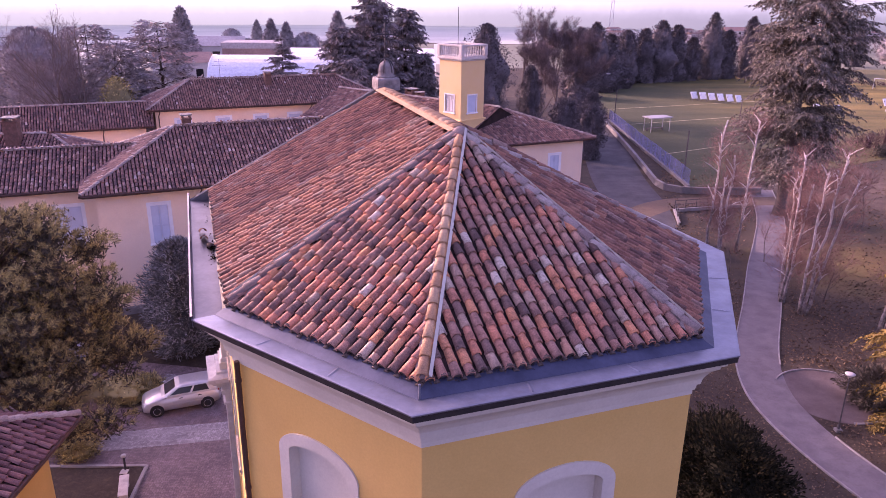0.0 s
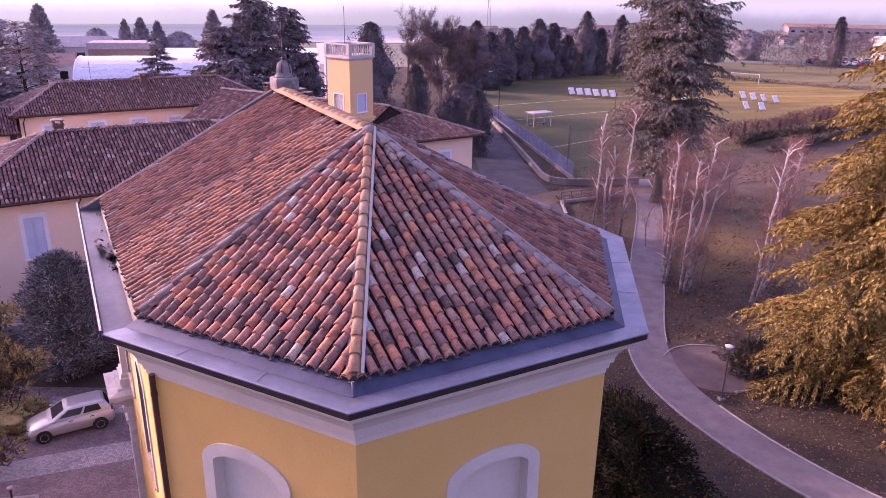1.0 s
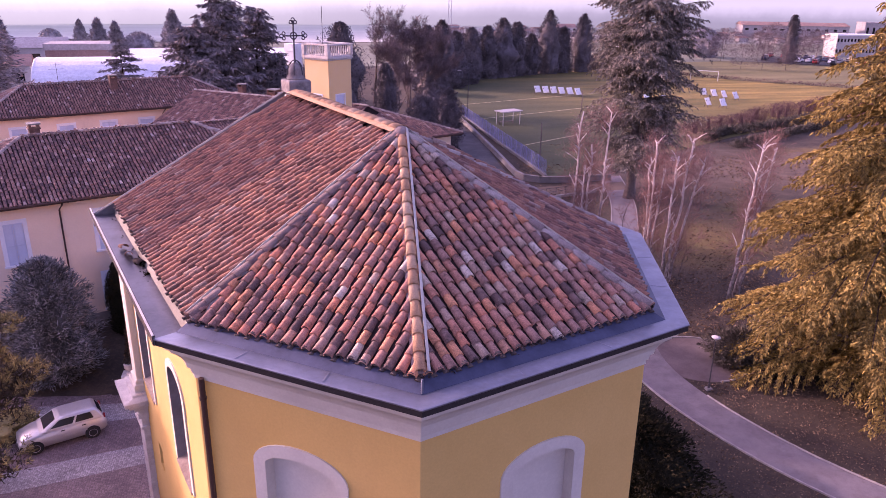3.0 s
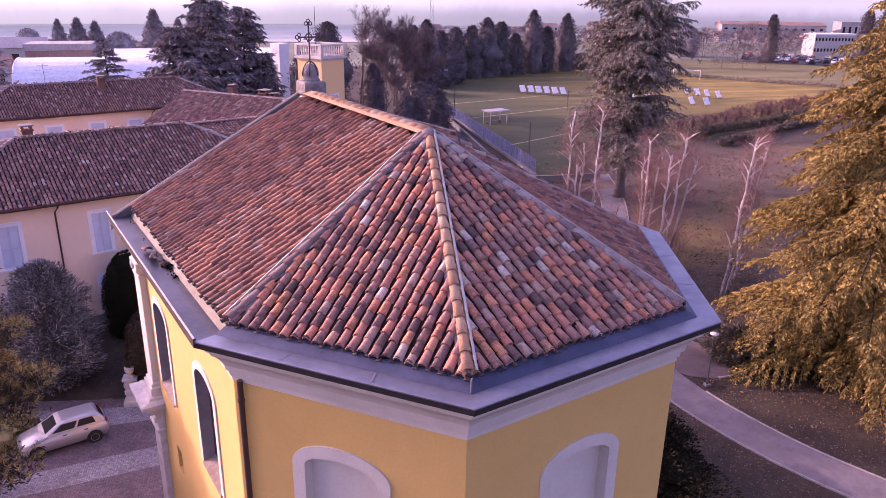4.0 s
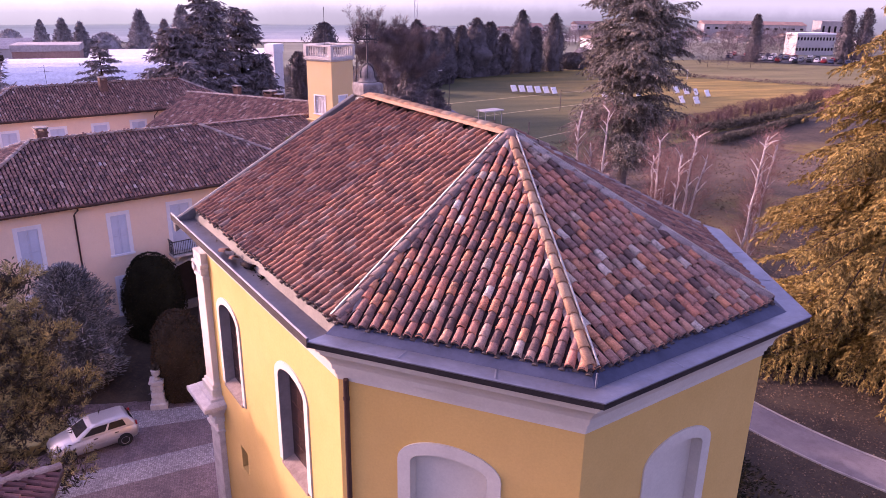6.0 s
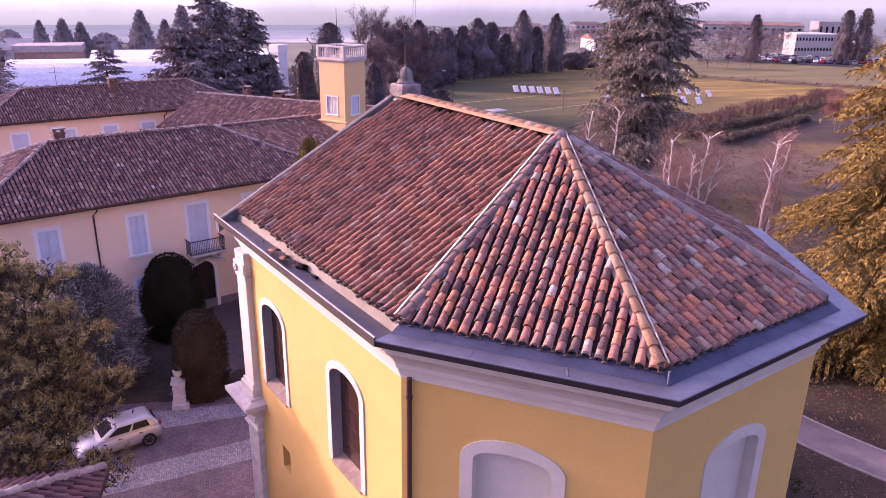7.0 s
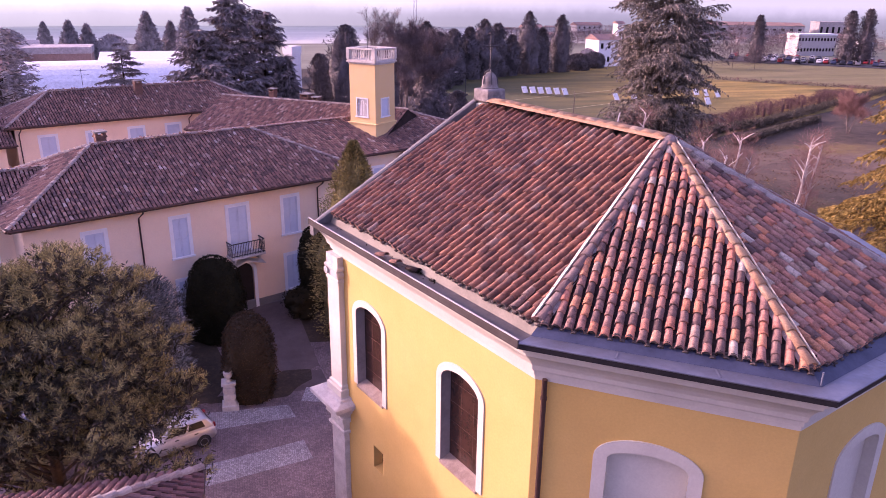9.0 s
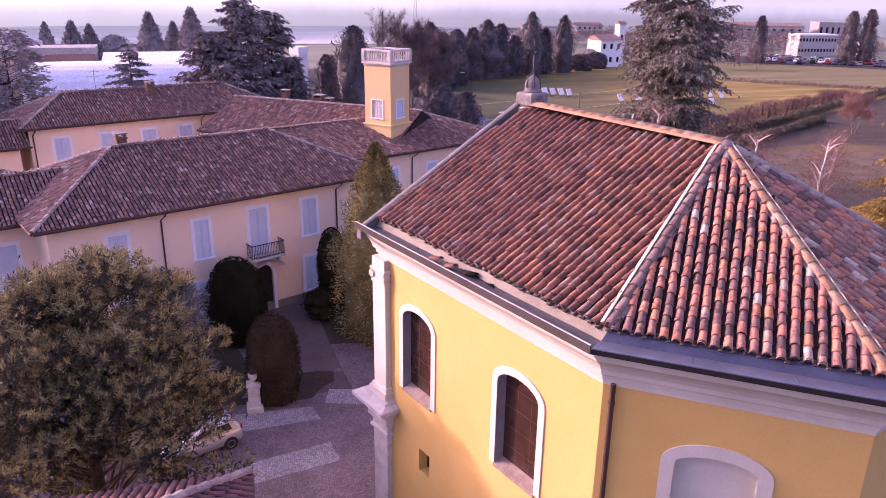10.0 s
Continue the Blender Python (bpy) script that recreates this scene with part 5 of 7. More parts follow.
part("wall", Geo().add([(TW, 0, 8.5), (TW, TW, 8.5), (TW, TW, 15.55), (TW, 0, 15.55)], [(0, 1, 2, 3)]), M_TOWER, tower)
part("wall", Geo().add([(TW, TW, 8.5), (0, TW, 8.5), (0, TW, 15.55), (TW, TW, 15.55)], [(0, 1, 2, 3)]), M_TOWER, tower)
part("plinth", Geo().box(-0.08, TW + 0.08, -0.08, TW + 0.08, 8.4, 10.7).box(-0.16, TW + 0.16, -0.16, TW + 0.16, 10.7, 10.82), M_TOWER, tower, "plastered tower plinth with a ledge", bevel=0.02)
for P, lab, mt in ((Pl, "white three-light tower window", M_WHITE), (Pr, "pale blue closed tower shutters", M_SHUTTER)):
    s0, s1 = (0.75, 1.80) if P is Pl else (0.80, 1.75)
    win = part("window", surround(P, s0, s1, 11.35, 12.75, 0.0, 0.10, 0.03), M_WHITE, tower, lab)
    part("window_back", Geo().add([P(s0, 11.35, 0.05), P(s1, 11.35, 0.05), P(s1, 12.75, 0.05), P(s0, 12.75, 0.05)], [(0, 1, 2, 3)]), M_FARWALL if P is Pl else M_SHUTTER, win)
    n = 3 if P is Pl else 2
    for k in range(n):
        a, b = s0 + (s1 - s0) * k / n + 0.05, s0 + (s1 - s0) * (k + 1) / n - 0.05
        part("light", surround(P, a + 0.04, b - 0.04, 11.42, 12.25 + (0.25 if k == 1 and n == 3 else 0.0), 0.12, 0.05, -0.02), mt, win)
    q = [P(s0 - 0.15, 11.25, -0.1), P(s1 + 0.15, 11.25, -0.1), P(s1 + 0.15, 11.35, -0.1), P(s0 - 0.15, 11.35, -0.1), P(s0 - 0.15, 11.25, 0.02), P(s1 + 0.15, 11.25, 0.02), P(s1 + 0.15, 11.35, 0.02), P(s0 - 0.15, 11.35, 0.02)]
    part("window_sill", Geo().add(q, [(0, 1, 2, 3), (3, 2, 6, 7), (4, 5, 1, 0), (0, 3, 7, 4), (1, 5, 6, 2)]), M_SURROUND, win)
part("cornice", Geo().box(-0.06, TW + 0.06, -0.06, TW + 0.06, 15.5, 15.62).box(-0.16, TW + 0.16, -0.16, TW + 0.16, 15.62, 15.76).box(-0.10, TW + 0.10, -0.10, TW + 0.10, 15.76, 15.86), M_STONE, tower, "grey stone cornice", bevel=0.015)
bl = part("balustrade", Geo().box(-0.14, TW + 0.14, -0.14, 0.16, 16.62, 16.76).box(-0.14, TW + 0.14, TW - 0.16, TW + 0.14, 16.62, 16.76).box(-0.14, 0.16, 0.16, TW - 0.16, 16.62, 16.76).box(TW - 0.16, TW + 0.14, 0.16, TW - 0.16, 16.62, 16.76), M_STONE, tower, "stone balustrade", bevel=0.02)
for x in (0.0, TW):
    for y in (0.0, TW):
        part("pier", Geo().box(x - 0.15, x + 0.15, y - 0.15, y + 0.15, 15.86, 16.62), M_STONE, bl, bevel=0.015)
BAL = mesh_of("baluster", Geo().lathe([(0.06, 0.0), (0.06, 0.06), (0.035, 0.12), (0.075, 0.3), (0.04, 0.52), (0.035, 0.62), (0.06, 0.7), (0.06, 0.76)], 8), M_STONE, True)
for k in range(1, 10):
    s = TW * k / 10
    for x, y in ((s, 0.0), (s, TW), (0.0, s), (TW, s)):
        ob = part("baluster", BAL, None, bl)
        ob.location = (x, y, 15.86)
part("mast", Geo().tube([(TW / 2 - 0.5, TW / 2, 15.8), (TW / 2 - 0.5, TW / 2, 19.6)], 0.022, 5), M_IRON, tower, "thin aerial mast")

# white chimney stack beyond the roofs
stack = thing("chimney_stack", pose(-0.4, 124, 0, 0, 0, 42), "tall white rectangular chimney stack behind the villa", "chimney")
part("shaft", Geo().box(-1.0, 1.0, -0.9, 0.9, 0, 11.6), M_WHITE, stack, bevel=0.02)
part("cap", Geo().box(-1.12, 1.12, -1.02, 1.02, 11.6, 12.8), M_WHITE, stack, bevel=0.02)
part("panel", Geo().box(-1.03, -1.0, -0.4, 0.5, 6, 9.6), M_FARWALL, stack)


# ---- plants ----
def leaf_mesh(name, base, dirs, length, width, mat, rs, core=None):
    """Many small pointed leaves or needle sprays as one mesh: base points, directions, sizes."""
    n = len(base)
    d = dirs / np.maximum(1e-6, np.linalg.norm(dirs, axis=1))[:, None]
    r = rs.normal(size=(n, 3))
    side = np.cross(d, r)
    side /= np.maximum(1e-6, np.linalg.norm(side, axis=1))[:, None]
    L = (length * rs.uniform(0.6, 1.4, n))[:, None]
    W = (width * rs.uniform(0.7, 1.3, n))[:, None]
    mid = base + d * L * 0.5
    v = np.stack([base, mid + side * W / 2, base + d * L, mid - side * W / 2], 1).reshape(-1, 3)
    me = bpy.data.meshes.new(name)
    cv, cf = core if core else (np.zeros((0, 3)), [])
    nc = len(cv)
    allv = np.concatenate([v, np.array(cv).reshape(-1, 3)])
    nq = n + len(cf)
    me.vertices.add(len(allv))
    me.vertices.foreach_set("co", allv.astype(np.float32).ravel())
    me.loops.add(nq * 4)
    idx = np.arange(4 * n, dtype=np.int32)
    if len(cf):
        idx = np.concatenate([idx, (np.array(cf, dtype=np.int32) + 4 * n).ravel()])
    me.loops.foreach_set("vertex_index", idx)
    me.polygons.add(nq)
    me.polygons.foreach_set("loop_start", np.arange(nq, dtype=np.int32) * 4)
    me.materials.append(mat)
    me.update(calc_edges=True)
    me.validate()
    return me


def conifer(name, at, h, radius, mat, label, seed, tiers=18, per=6, droop=0.5, leaf=(0.3, 0.08), density=26, power=0.8, low=0.06, gap=0.0, lean=(0, 0), bark=M_BARK, rise=0.15, group="", top=0.0, shaggy=0.5, spread=0.42):
    """A layered conifer: a tapered trunk, tiers of limbs with side branchlets, and needle sprays along them."""
    rs, rg = np.random.RandomState(seed), random.Random(seed)
    z0 = height(at[0], at[1])
    tree = thing(name, pose(at[0], at[1], z0), label, "tree", group)
    r0 = 0.018 * h + 0.05
    part("trunk", Geo().tube([(lean[0] * t, lean[1] * t, h * t - 0.1) for t in (0, 0.05, 0.25, 0.5, 0.75, 0.97)], [r0 * 1.5, r0, r0 * 0.8, r0 * 0.55, r0 * 0.3, 0.02], 9), bark, tree, smooth=True)
    g, base, dirs = Geo(), [], []
    for tier in range(tiers):
        for k in range(per):
            f = low + (0.985 - low) * ((tier + rg.uniform(-0.25, 0.25) + 0.5) / tiers) ** 0.92
            if rg.random() < gap:
                continue
            L = (radius * ((1 - f) ** power) + top * (1 - abs(2 * f - 1))) * rg.choice((0.62, 0.85, 0.95, 1.08)) * rg.uniform(0.9, 1.1) + 0.3
            az = 2 * math.pi * k / per + tier * 1.37 + rg.uniform(-0.35, 0.35)
            dx, dy = math.cos(az), math.sin(az)
            up = rise * rg.uniform(0.5, 1.5)
            pts = [Vector((lean[0] * f + dx * L * t, lean[1] * f + dy * L * t, h * f + L * (up * t - droop * 0.6 * t * t))) for t in [s / 6 for s in range(7)]]
            g.tube(pts[:6], [0.010 * L + 0.012 - 0.0016 * L * s for s in range(6)], 5, False)
            nb = max(4, int(L / 0.42))
            for b in range(nb + 1):
                t = 0.22 + 0.78 * b / nb
                i = min(5, int(t * 6 - 1e-6))
                p = pts[i].lerp(pts[i + 1], t * 6 - i)
                for sgn in (-1, 1):
                    W = (spread * L * (1 - 0.72 * t) + 0.28) * rg.uniform(0.6, 1.15)
                    ox, oy = dx * 0.75 - sgn * dy, dy * 0.75 + sgn * dx
                    for _ in range(max(1, int(density * W / 9 + 0.5))):
                        q = rg.random() ** 0.8
                        hang = shaggy * rg.random() ** 1.5 * (0.25 + 0.22 * W)
                        a = (p.x + ox * W * q + rg.gauss(0, 0.05), p.y + oy * W * q + rg.gauss(0, 0.05), p.z - droop * 0.35 * W * q * q - hang + rg.gauss(0, 0.03))
                        v = (ox * 0.75 + dx * 0.45 + rg.gauss(0, 0.25), oy * 0.75 + dy * 0.45 + rg.gauss(0, 0.25), 0.15 - (droop + shaggy * 0.6) * rg.uniform(0.2, 1.1))
                        for s in range(9):
                            t2 = s / 9 * leaf[0] * 1.5
                            base.append((a[0] + v[0] * t2 + rg.gauss(0, 0.13 * leaf[0]), a[1] + v[1] * t2 + rg.gauss(0, 0.13 * leaf[0]), a[2] + v[2] * t2 + rg.gauss(0, 0.10 * leaf[0])))
                            dirs.append((v[0] + rg.gauss(0, 0.42), v[1] + rg.gauss(0, 0.42), v[2] + rg.gauss(0, 0.3)))
    part("branch_frame", g, bark, tree, smooth=True, kind="stuff")
    part("crown", leaf_mesh("crown", np.array(base), np.array(dirs), leaf[0], leaf[1], mat, rs), None, tree)
    return tree


def fronded(name, at, h, radius, mat, label, seed, tiers=14, per=8, rise=0.12, droop=0.42, power=0.6, low=0.05, gap=0.0, leaf=(0.15, 0.034), step=0.05, every=0.30, fan=0.30, fringe=0.5, lean=(0, 0), bark=M_BARK, flat=0.0, jit=0.32, lump=0.0, foot=1.0, group=""):
    """A cedar of shelving limbs: each limb carries drooping side fronds, feathered with short needle sprays."""
    rs, rg = np.random.RandomState(seed), random.Random(seed)
    tree = thing(name, pose(at[0], at[1], height(at[0], at[1])), label, "tree", group)
    r0 = 0.016 * h + 0.06
    part("trunk", Geo().tube([(lean[0] * t, lean[1] * t, h * t - 0.1) for t in (0, 0.05, 0.25, 0.5, 0.75, 0.97)], [r0 * 1.5, r0, r0 * 0.8, r0 * 0.55, r0 * 0.3, 0.02], 9), bark, tree, smooth=True)
    g, base, dirs = Geo(), [], []
    for tier in range(tiers):
        shelf = low + (0.985 - low) * (tier + 0.5) / tiers
        for k in range(per):
            if rg.random() < gap:
                continue
            f = max(low, min(0.985, shelf + rg.uniform(-jit, jit) / tiers))
            prof = max((1 - f), 0.0) ** power
            if flat:
                prof = min(prof, flat) * rg.uniform(0.8, 1.12)
            L = radius * prof * rg.choice((0.6, 0.8, 0.95, 1.05, 1.12)) + 0.35
            az = 2 * math.pi * k / per + tier * 1.37 + rg.uniform(-0.35, 0.35)
            L *= foot + (1 - foot) * min(1.0, f / 0.3)
            L *= max(0.35, 1 + lump * noise.noise(Vector((math.cos(az) * 1.2, math.sin(az) * 1.2, h * f * 0.25 + seed))))
            d = np.array([math.cos(az), math.sin(az), 0.0])
            sd = np.array([-d[1], d[0], 0.0])
            up = rise * rg.uniform(0.3, 1.6)
            o = np.array([lean[0] * f, lean[1] * f, h * f])

            def limb(t):
                return o + d * L * t + np.array([0, 0, L * (up * t - droop * t * t)])

            g.tube([tuple(limb(s / 5)) for s in range(6)], [0.009 * L + 0.014 - 0.0017 * L * s for s in range(6)], 5, False)
            nf = max(3, int(L / every))
            for b in range(nf + 1):
                t = 0.12 + 0.88 * b / nf
                p = limb(t)
                for sgn in ((-1, 1) if b < nf else (0,)):
                    W = (fan * L * (1 - 0.75 * t) + 0.34) * rg.uniform(0.55, 1.2)
                    ax = d * rg.uniform(0.55, 0.95) + sd * sgn * rg.uniform(0.6, 1.0)
                    ax /= np.linalg.norm(ax)
                    pl = np.array([-ax[1], ax[0], 0.0])
                    m = max(4, int(W / step))
                    s = np.linspace(0.08, 1, m)
                    hang = fringe * rg.uniform(0.5, 1.3)
                    q = p + ax * (W * s)[:, None] + np.array([0, 0, 1.0]) * (W * (0.10 * s - hang * s * s))[:, None]
                    ad = ax + np.array([0, 0, 1.0]) * (0.10 - 2 * hang * s)[:, None]
                    for side in (-1, 1, 0):
                        base.append(q + rs.normal(0, 0.02 + 0.06 * leaf[0], (m, 3)))
                        dirs.append(ad * 0.8 + pl * side * 0.65 + np.array([0, 0, -0.25 - 0.6 * hang * (side == 0)]) + rs.normal(0, 0.22, (m, 3)))
    part("branch_frame", g, bark, tree, smooth=True, kind="stuff")
    part("crown", leaf_mesh("crown", np.concatenate(base), np.concatenate(dirs), leaf[0], leaf[1], mat, rs), None, tree)
    return tree


def shrub(name, at, h, radii, mat, label, seed, n=9000, leaf=(0.12, 0.06), shape="dome", trunk=0.0, category="shrub", core=0.93, ragged=0.08, group="", stem=1.0):
    """A dense crown: leaves over an uneven dark body, clipped or columnar."""
    rs = np.random.RandomState(seed)
    z0 = height(at[0], at[1])
    tree = thing(name, pose(at[0], at[1], z0), label, category, group)
    part("trunk", Geo().tube([(0, 0, -0.1), (0.02, 0, h * 0.25), (0, 0.03, h * 0.6)], [(0.05 + 0.012 * h) * stem, (0.04 + 0.01 * h) * stem, 0.02], 7), M_BARK, tree)
    u = rs.uniform(0, 1, n)
    az = rs.uniform(0, 2 * math.pi, n)
    if shape == "dome":
        prof = lambda t: np.minimum(1, np.sqrt(np.maximum(0, 1 - np.maximum(0, (t - 0.45) / 0.55) ** 2.2))) * (0.86 + 0.14 * np.minimum(1, t / 0.3))
    elif shape == "column":
        prof = lambda t: np.sqrt(np.maximum(0, 1 - t ** 2.6)) * (0.72 + 0.28 * np.minimum(1, t / 0.25))
    elif shape == "cone":
        prof = lambda t: np.maximum(0.02, (1 - t) ** 0.8) * np.minimum(1, 0.7 + t)
    elif shape == "spire":
        prof = lambda t: np.minimum(1, 2.1 * (1 - t) + 0.02) ** 0.8 * np.minimum(1, 0.8 + 0.5 * t)
    elif shape == "flame":
        prof = lambda t: np.maximum(0.02, (1 - t) ** 0.5) * np.minimum(1, 0.68 + 0.9 * t)
    else:
        prof = lambda t: np.sqrt(np.maximum(0, 1 - (2 * t - 1) ** 2))
    z = trunk + (h - trunk) * u
    bumps = np.array([noise.noise(Vector((math.cos(a) * 2.2, math.sin(a) * 2.2, zz * 4.0 / h + seed))) + 0.5 * noise.noise(Vector((math.cos(a) * 6, math.sin(a) * 6, zz * 11.0 / h + seed))) for a, zz in zip(az, z)])
    rr = prof(u) * (1 + ragged * 2.2 * bumps) * (1 - ragged * np.abs(rs.normal(size=n)))
    base = np.stack([np.cos(az) * rr * radii[0], np.sin(az) * rr * radii[1], z], 1)
    dirs = np.stack([np.cos(az), np.sin(az), 0.5 + (u - 0.4)], 1) + rs.normal(scale=0.55, size=(n, 3))
    k = 16
    cv, cf = [], []
    for j in range(k + 1):
        t = j / k
        for i in range(k):
            a = 2 * math.pi * i / k
            b = noise.noise(Vector((math.cos(a) * 2.2, math.sin(a) * 2.2, (trunk + (h - trunk) * t) * 4.0 / h + seed)))
            r = float(prof(np.array([t]))[0]) * (1 + ragged * 2.2 * b) * core
            cv.append((math.cos(a) * r * radii[0], math.sin(a) * r * radii[1], trunk + (h - trunk) * t * 0.985))
    for j in range(k):
        for i in range(k):
            cf.append((j * k + i, j * k + (i + 1) % k, (j + 1) * k + (i + 1) % k, (j + 1) * k + i))
    part("crown", leaf_mesh("crown", base, dirs, leaf[0], leaf[1], mat, rs, (cv, cf)), None, tree)
    return tree


def clumped(name, at, h, z_low, radius, mat, label, seed, tufts=420, per=80, leaf=(0.26, 0.04), group="", lump_count=80):
    """A broad pine crown of round needle tufts on forked limbs, with gaps between them."""
    rs, rg = np.random.RandomState(seed), random.Random(seed)
    z0 = height(at[0], at[1])
    tree = thing(name, pose(at[0], at[1], z0), label, "tree", group)
    g = Geo()
    part("trunk", Geo().tube([(0, 0, -0.1), (0.1, 0.05, h * 0.2), (0.0, 0.1, h * 0.45), (0.15, 0, h * 0.8)], [0.34, 0.27, 0.2, 0.08], 10), M_BARK, tree, smooth=True)
    base, dirs = [], []
    zc, rz = (h + z_low) / 2, (h - z_low) / 2
    lumps = []
    for k in range(lump_count):
        th, az = math.acos(1 - 1.78 * (k + 0.5) / lump_count), k * 2.39996
        d = Vector((math.sin(th) * math.cos(az), math.sin(th) * math.sin(az), math.cos(th)))
        r = (rg.uniform(0.62, 0.98) if k % 3 else rg.uniform(0.25, 0.6)) * (1 + 0.16 * noise.noise(d * 1.9 + Vector((seed, 0, 0))))
        w = radius * r * (1 - 0.1 * d.z + 0.72 * max(0.0, -d.z))
        lumps.append((Vector((d.x * w, d.y * w, zc + d.z * rz * r)), d, rg.uniform(0.5, 1.05)))
    for k, (c, d, size) in enumerate(lumps):
        s = Vector((0.05, 0.05, max(z_low * 0.7, c.z - 0.75 * c.xy.length)))
        g.tube([s, s.lerp(c, 0.55) + Vector((0, 0, 0.25)), c], [0.06, 0.035, 0.015], 5, False)
        # upright shoots, each a brush of needles
        for _ in range(max(1, tufts // lump_count)):
            o = rs.normal(size=3)
            o /= np.linalg.norm(o)
            o[2] = abs(o[2]) * 0.85 - 0.1
            p = np.array(c) + o * size * np.array([1.0, 1.0, 0.75]) * rg.uniform(0.66, 1.08)
            ax = o * 0.7 + np.array([d.x * 0.5, d.y * 0.5, 0.75])
            ax /= np.linalg.norm(ax)
            e = rs.normal(size=(per, 3))
            e -= ax * (e @ ax)[:, None]
            e /= np.linalg.norm(e, axis=1)[:, None]
            base.append(p + ax * (rg.uniform(0.2, 0.42) * rs.uniform(0, 1, per))[:, None])
            dirs.append(e * rs.uniform(0.5, 1.1, (per, 1)) + ax * 0.8)
    part("branch_frame", g, M_BARK, tree, smooth=True, kind="stuff")
    # filler needles: shade inside the crown is put into their dark colour
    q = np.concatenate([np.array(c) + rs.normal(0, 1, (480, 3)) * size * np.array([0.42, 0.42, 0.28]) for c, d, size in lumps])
    part("inner_crown", leaf_mesh("inner_crown", q, rs.normal(size=(len(q), 3)) + np.array([0, 0, 0.5]), 0.22, 0.055, M_INNER, rs), None, tree, "inner filler foliage, dark as painted shade", kind="stuff")
    part("crown", leaf_mesh("crown", np.concatenate(base), np.concatenate(dirs), leaf[0], leaf[1], mat, rs), None, tree)
    return tree


def bare_tree(name, at, h, spread, label, seed, bark=M_GREYBARK, twig_mat=M_TWIG, trunks=1, depth=4, twigs=14, r0=None, upright=0.55, twig=(0.5, 0.02), group=""):
    """A leafless tree: forking tapered limbs and a haze of fine twigs."""
    rs, rg = np.random.RandomState(seed), random.Random(seed)
    z0 = height(at[0], at[1])
    tree = thing(name, pose(at[0], at[1], z0), label, "tree", group)
    g, base, dirs = Geo(), [], []

    def grow(p, d, L, r, k):
        n = 3
        pts, q = [p], p
        for i in range(n):
            d = (d + Vector((rg.gauss(0, 0.10), rg.gauss(0, 0.10), upright * 0.10))).normalized()
            q = q + d * (L / n)
            pts.append(q)
        g.tube(pts, [r * (1 - 0.35 * i / n) for i in range(n + 1)], 7 if r > 0.06 else 4, False)
        if k <= 1:
            for _ in range(twigs):
                t = pts[rg.randrange(1, n + 1)]
                base.append(tuple(t + Vector((rg.gauss(0, 0.08), rg.gauss(0, 0.08), rg.gauss(0, 0.08))) * spread))
                dirs.append(tuple(d + Vector((rg.gauss(0, 0.6), rg.gauss(0, 0.6), rg.gauss(0, 0.5)))))
        if k == 0:
            return
        for i in range(rg.choice((2, 3, 3))):
            a = rg.uniform(0, 2 * math.pi)
            nd = (d * (1.1 if i == 0 else 0.75) + Vector((math.cos(a), math.sin(a), rg.uniform(-0.1, 0.4))) * (0.28 if i == 0 else 0.62) * spread).normalized()
            s = pts[-1] if i == 0 else pts[rg.randrange(1, n + 1)]
            grow(s, nd, L * rg.uniform(0.62, 0.8), r * (0.66 if i == 0 else 0.45), k - 1)

    for t in range(trunks):
        a = 2 * math.pi * t / max(1, trunks) + seed
        d = Vector((math.cos(a) * 0.16, math.sin(a) * 0.16, 1)) if trunks > 1 else Vector((rg.gauss(0, 0.04), rg.gauss(0, 0.04), 1))
        grow(Vector((math.cos(a) * 0.2 * (trunks > 1), math.sin(a) * 0.2 * (trunks > 1), -0.1)), d.normalized(), h * 0.36, (r0 or 0.014 * h + 0.04), depth)
    part("trunk", g, bark, tree, smooth=True)
    part("twig_haze", leaf_mesh("twigs", np.array(base), np.array(dirs), twig[0], twig[1], twig_mat, rs), None, tree, kind="stuff")
    return tree


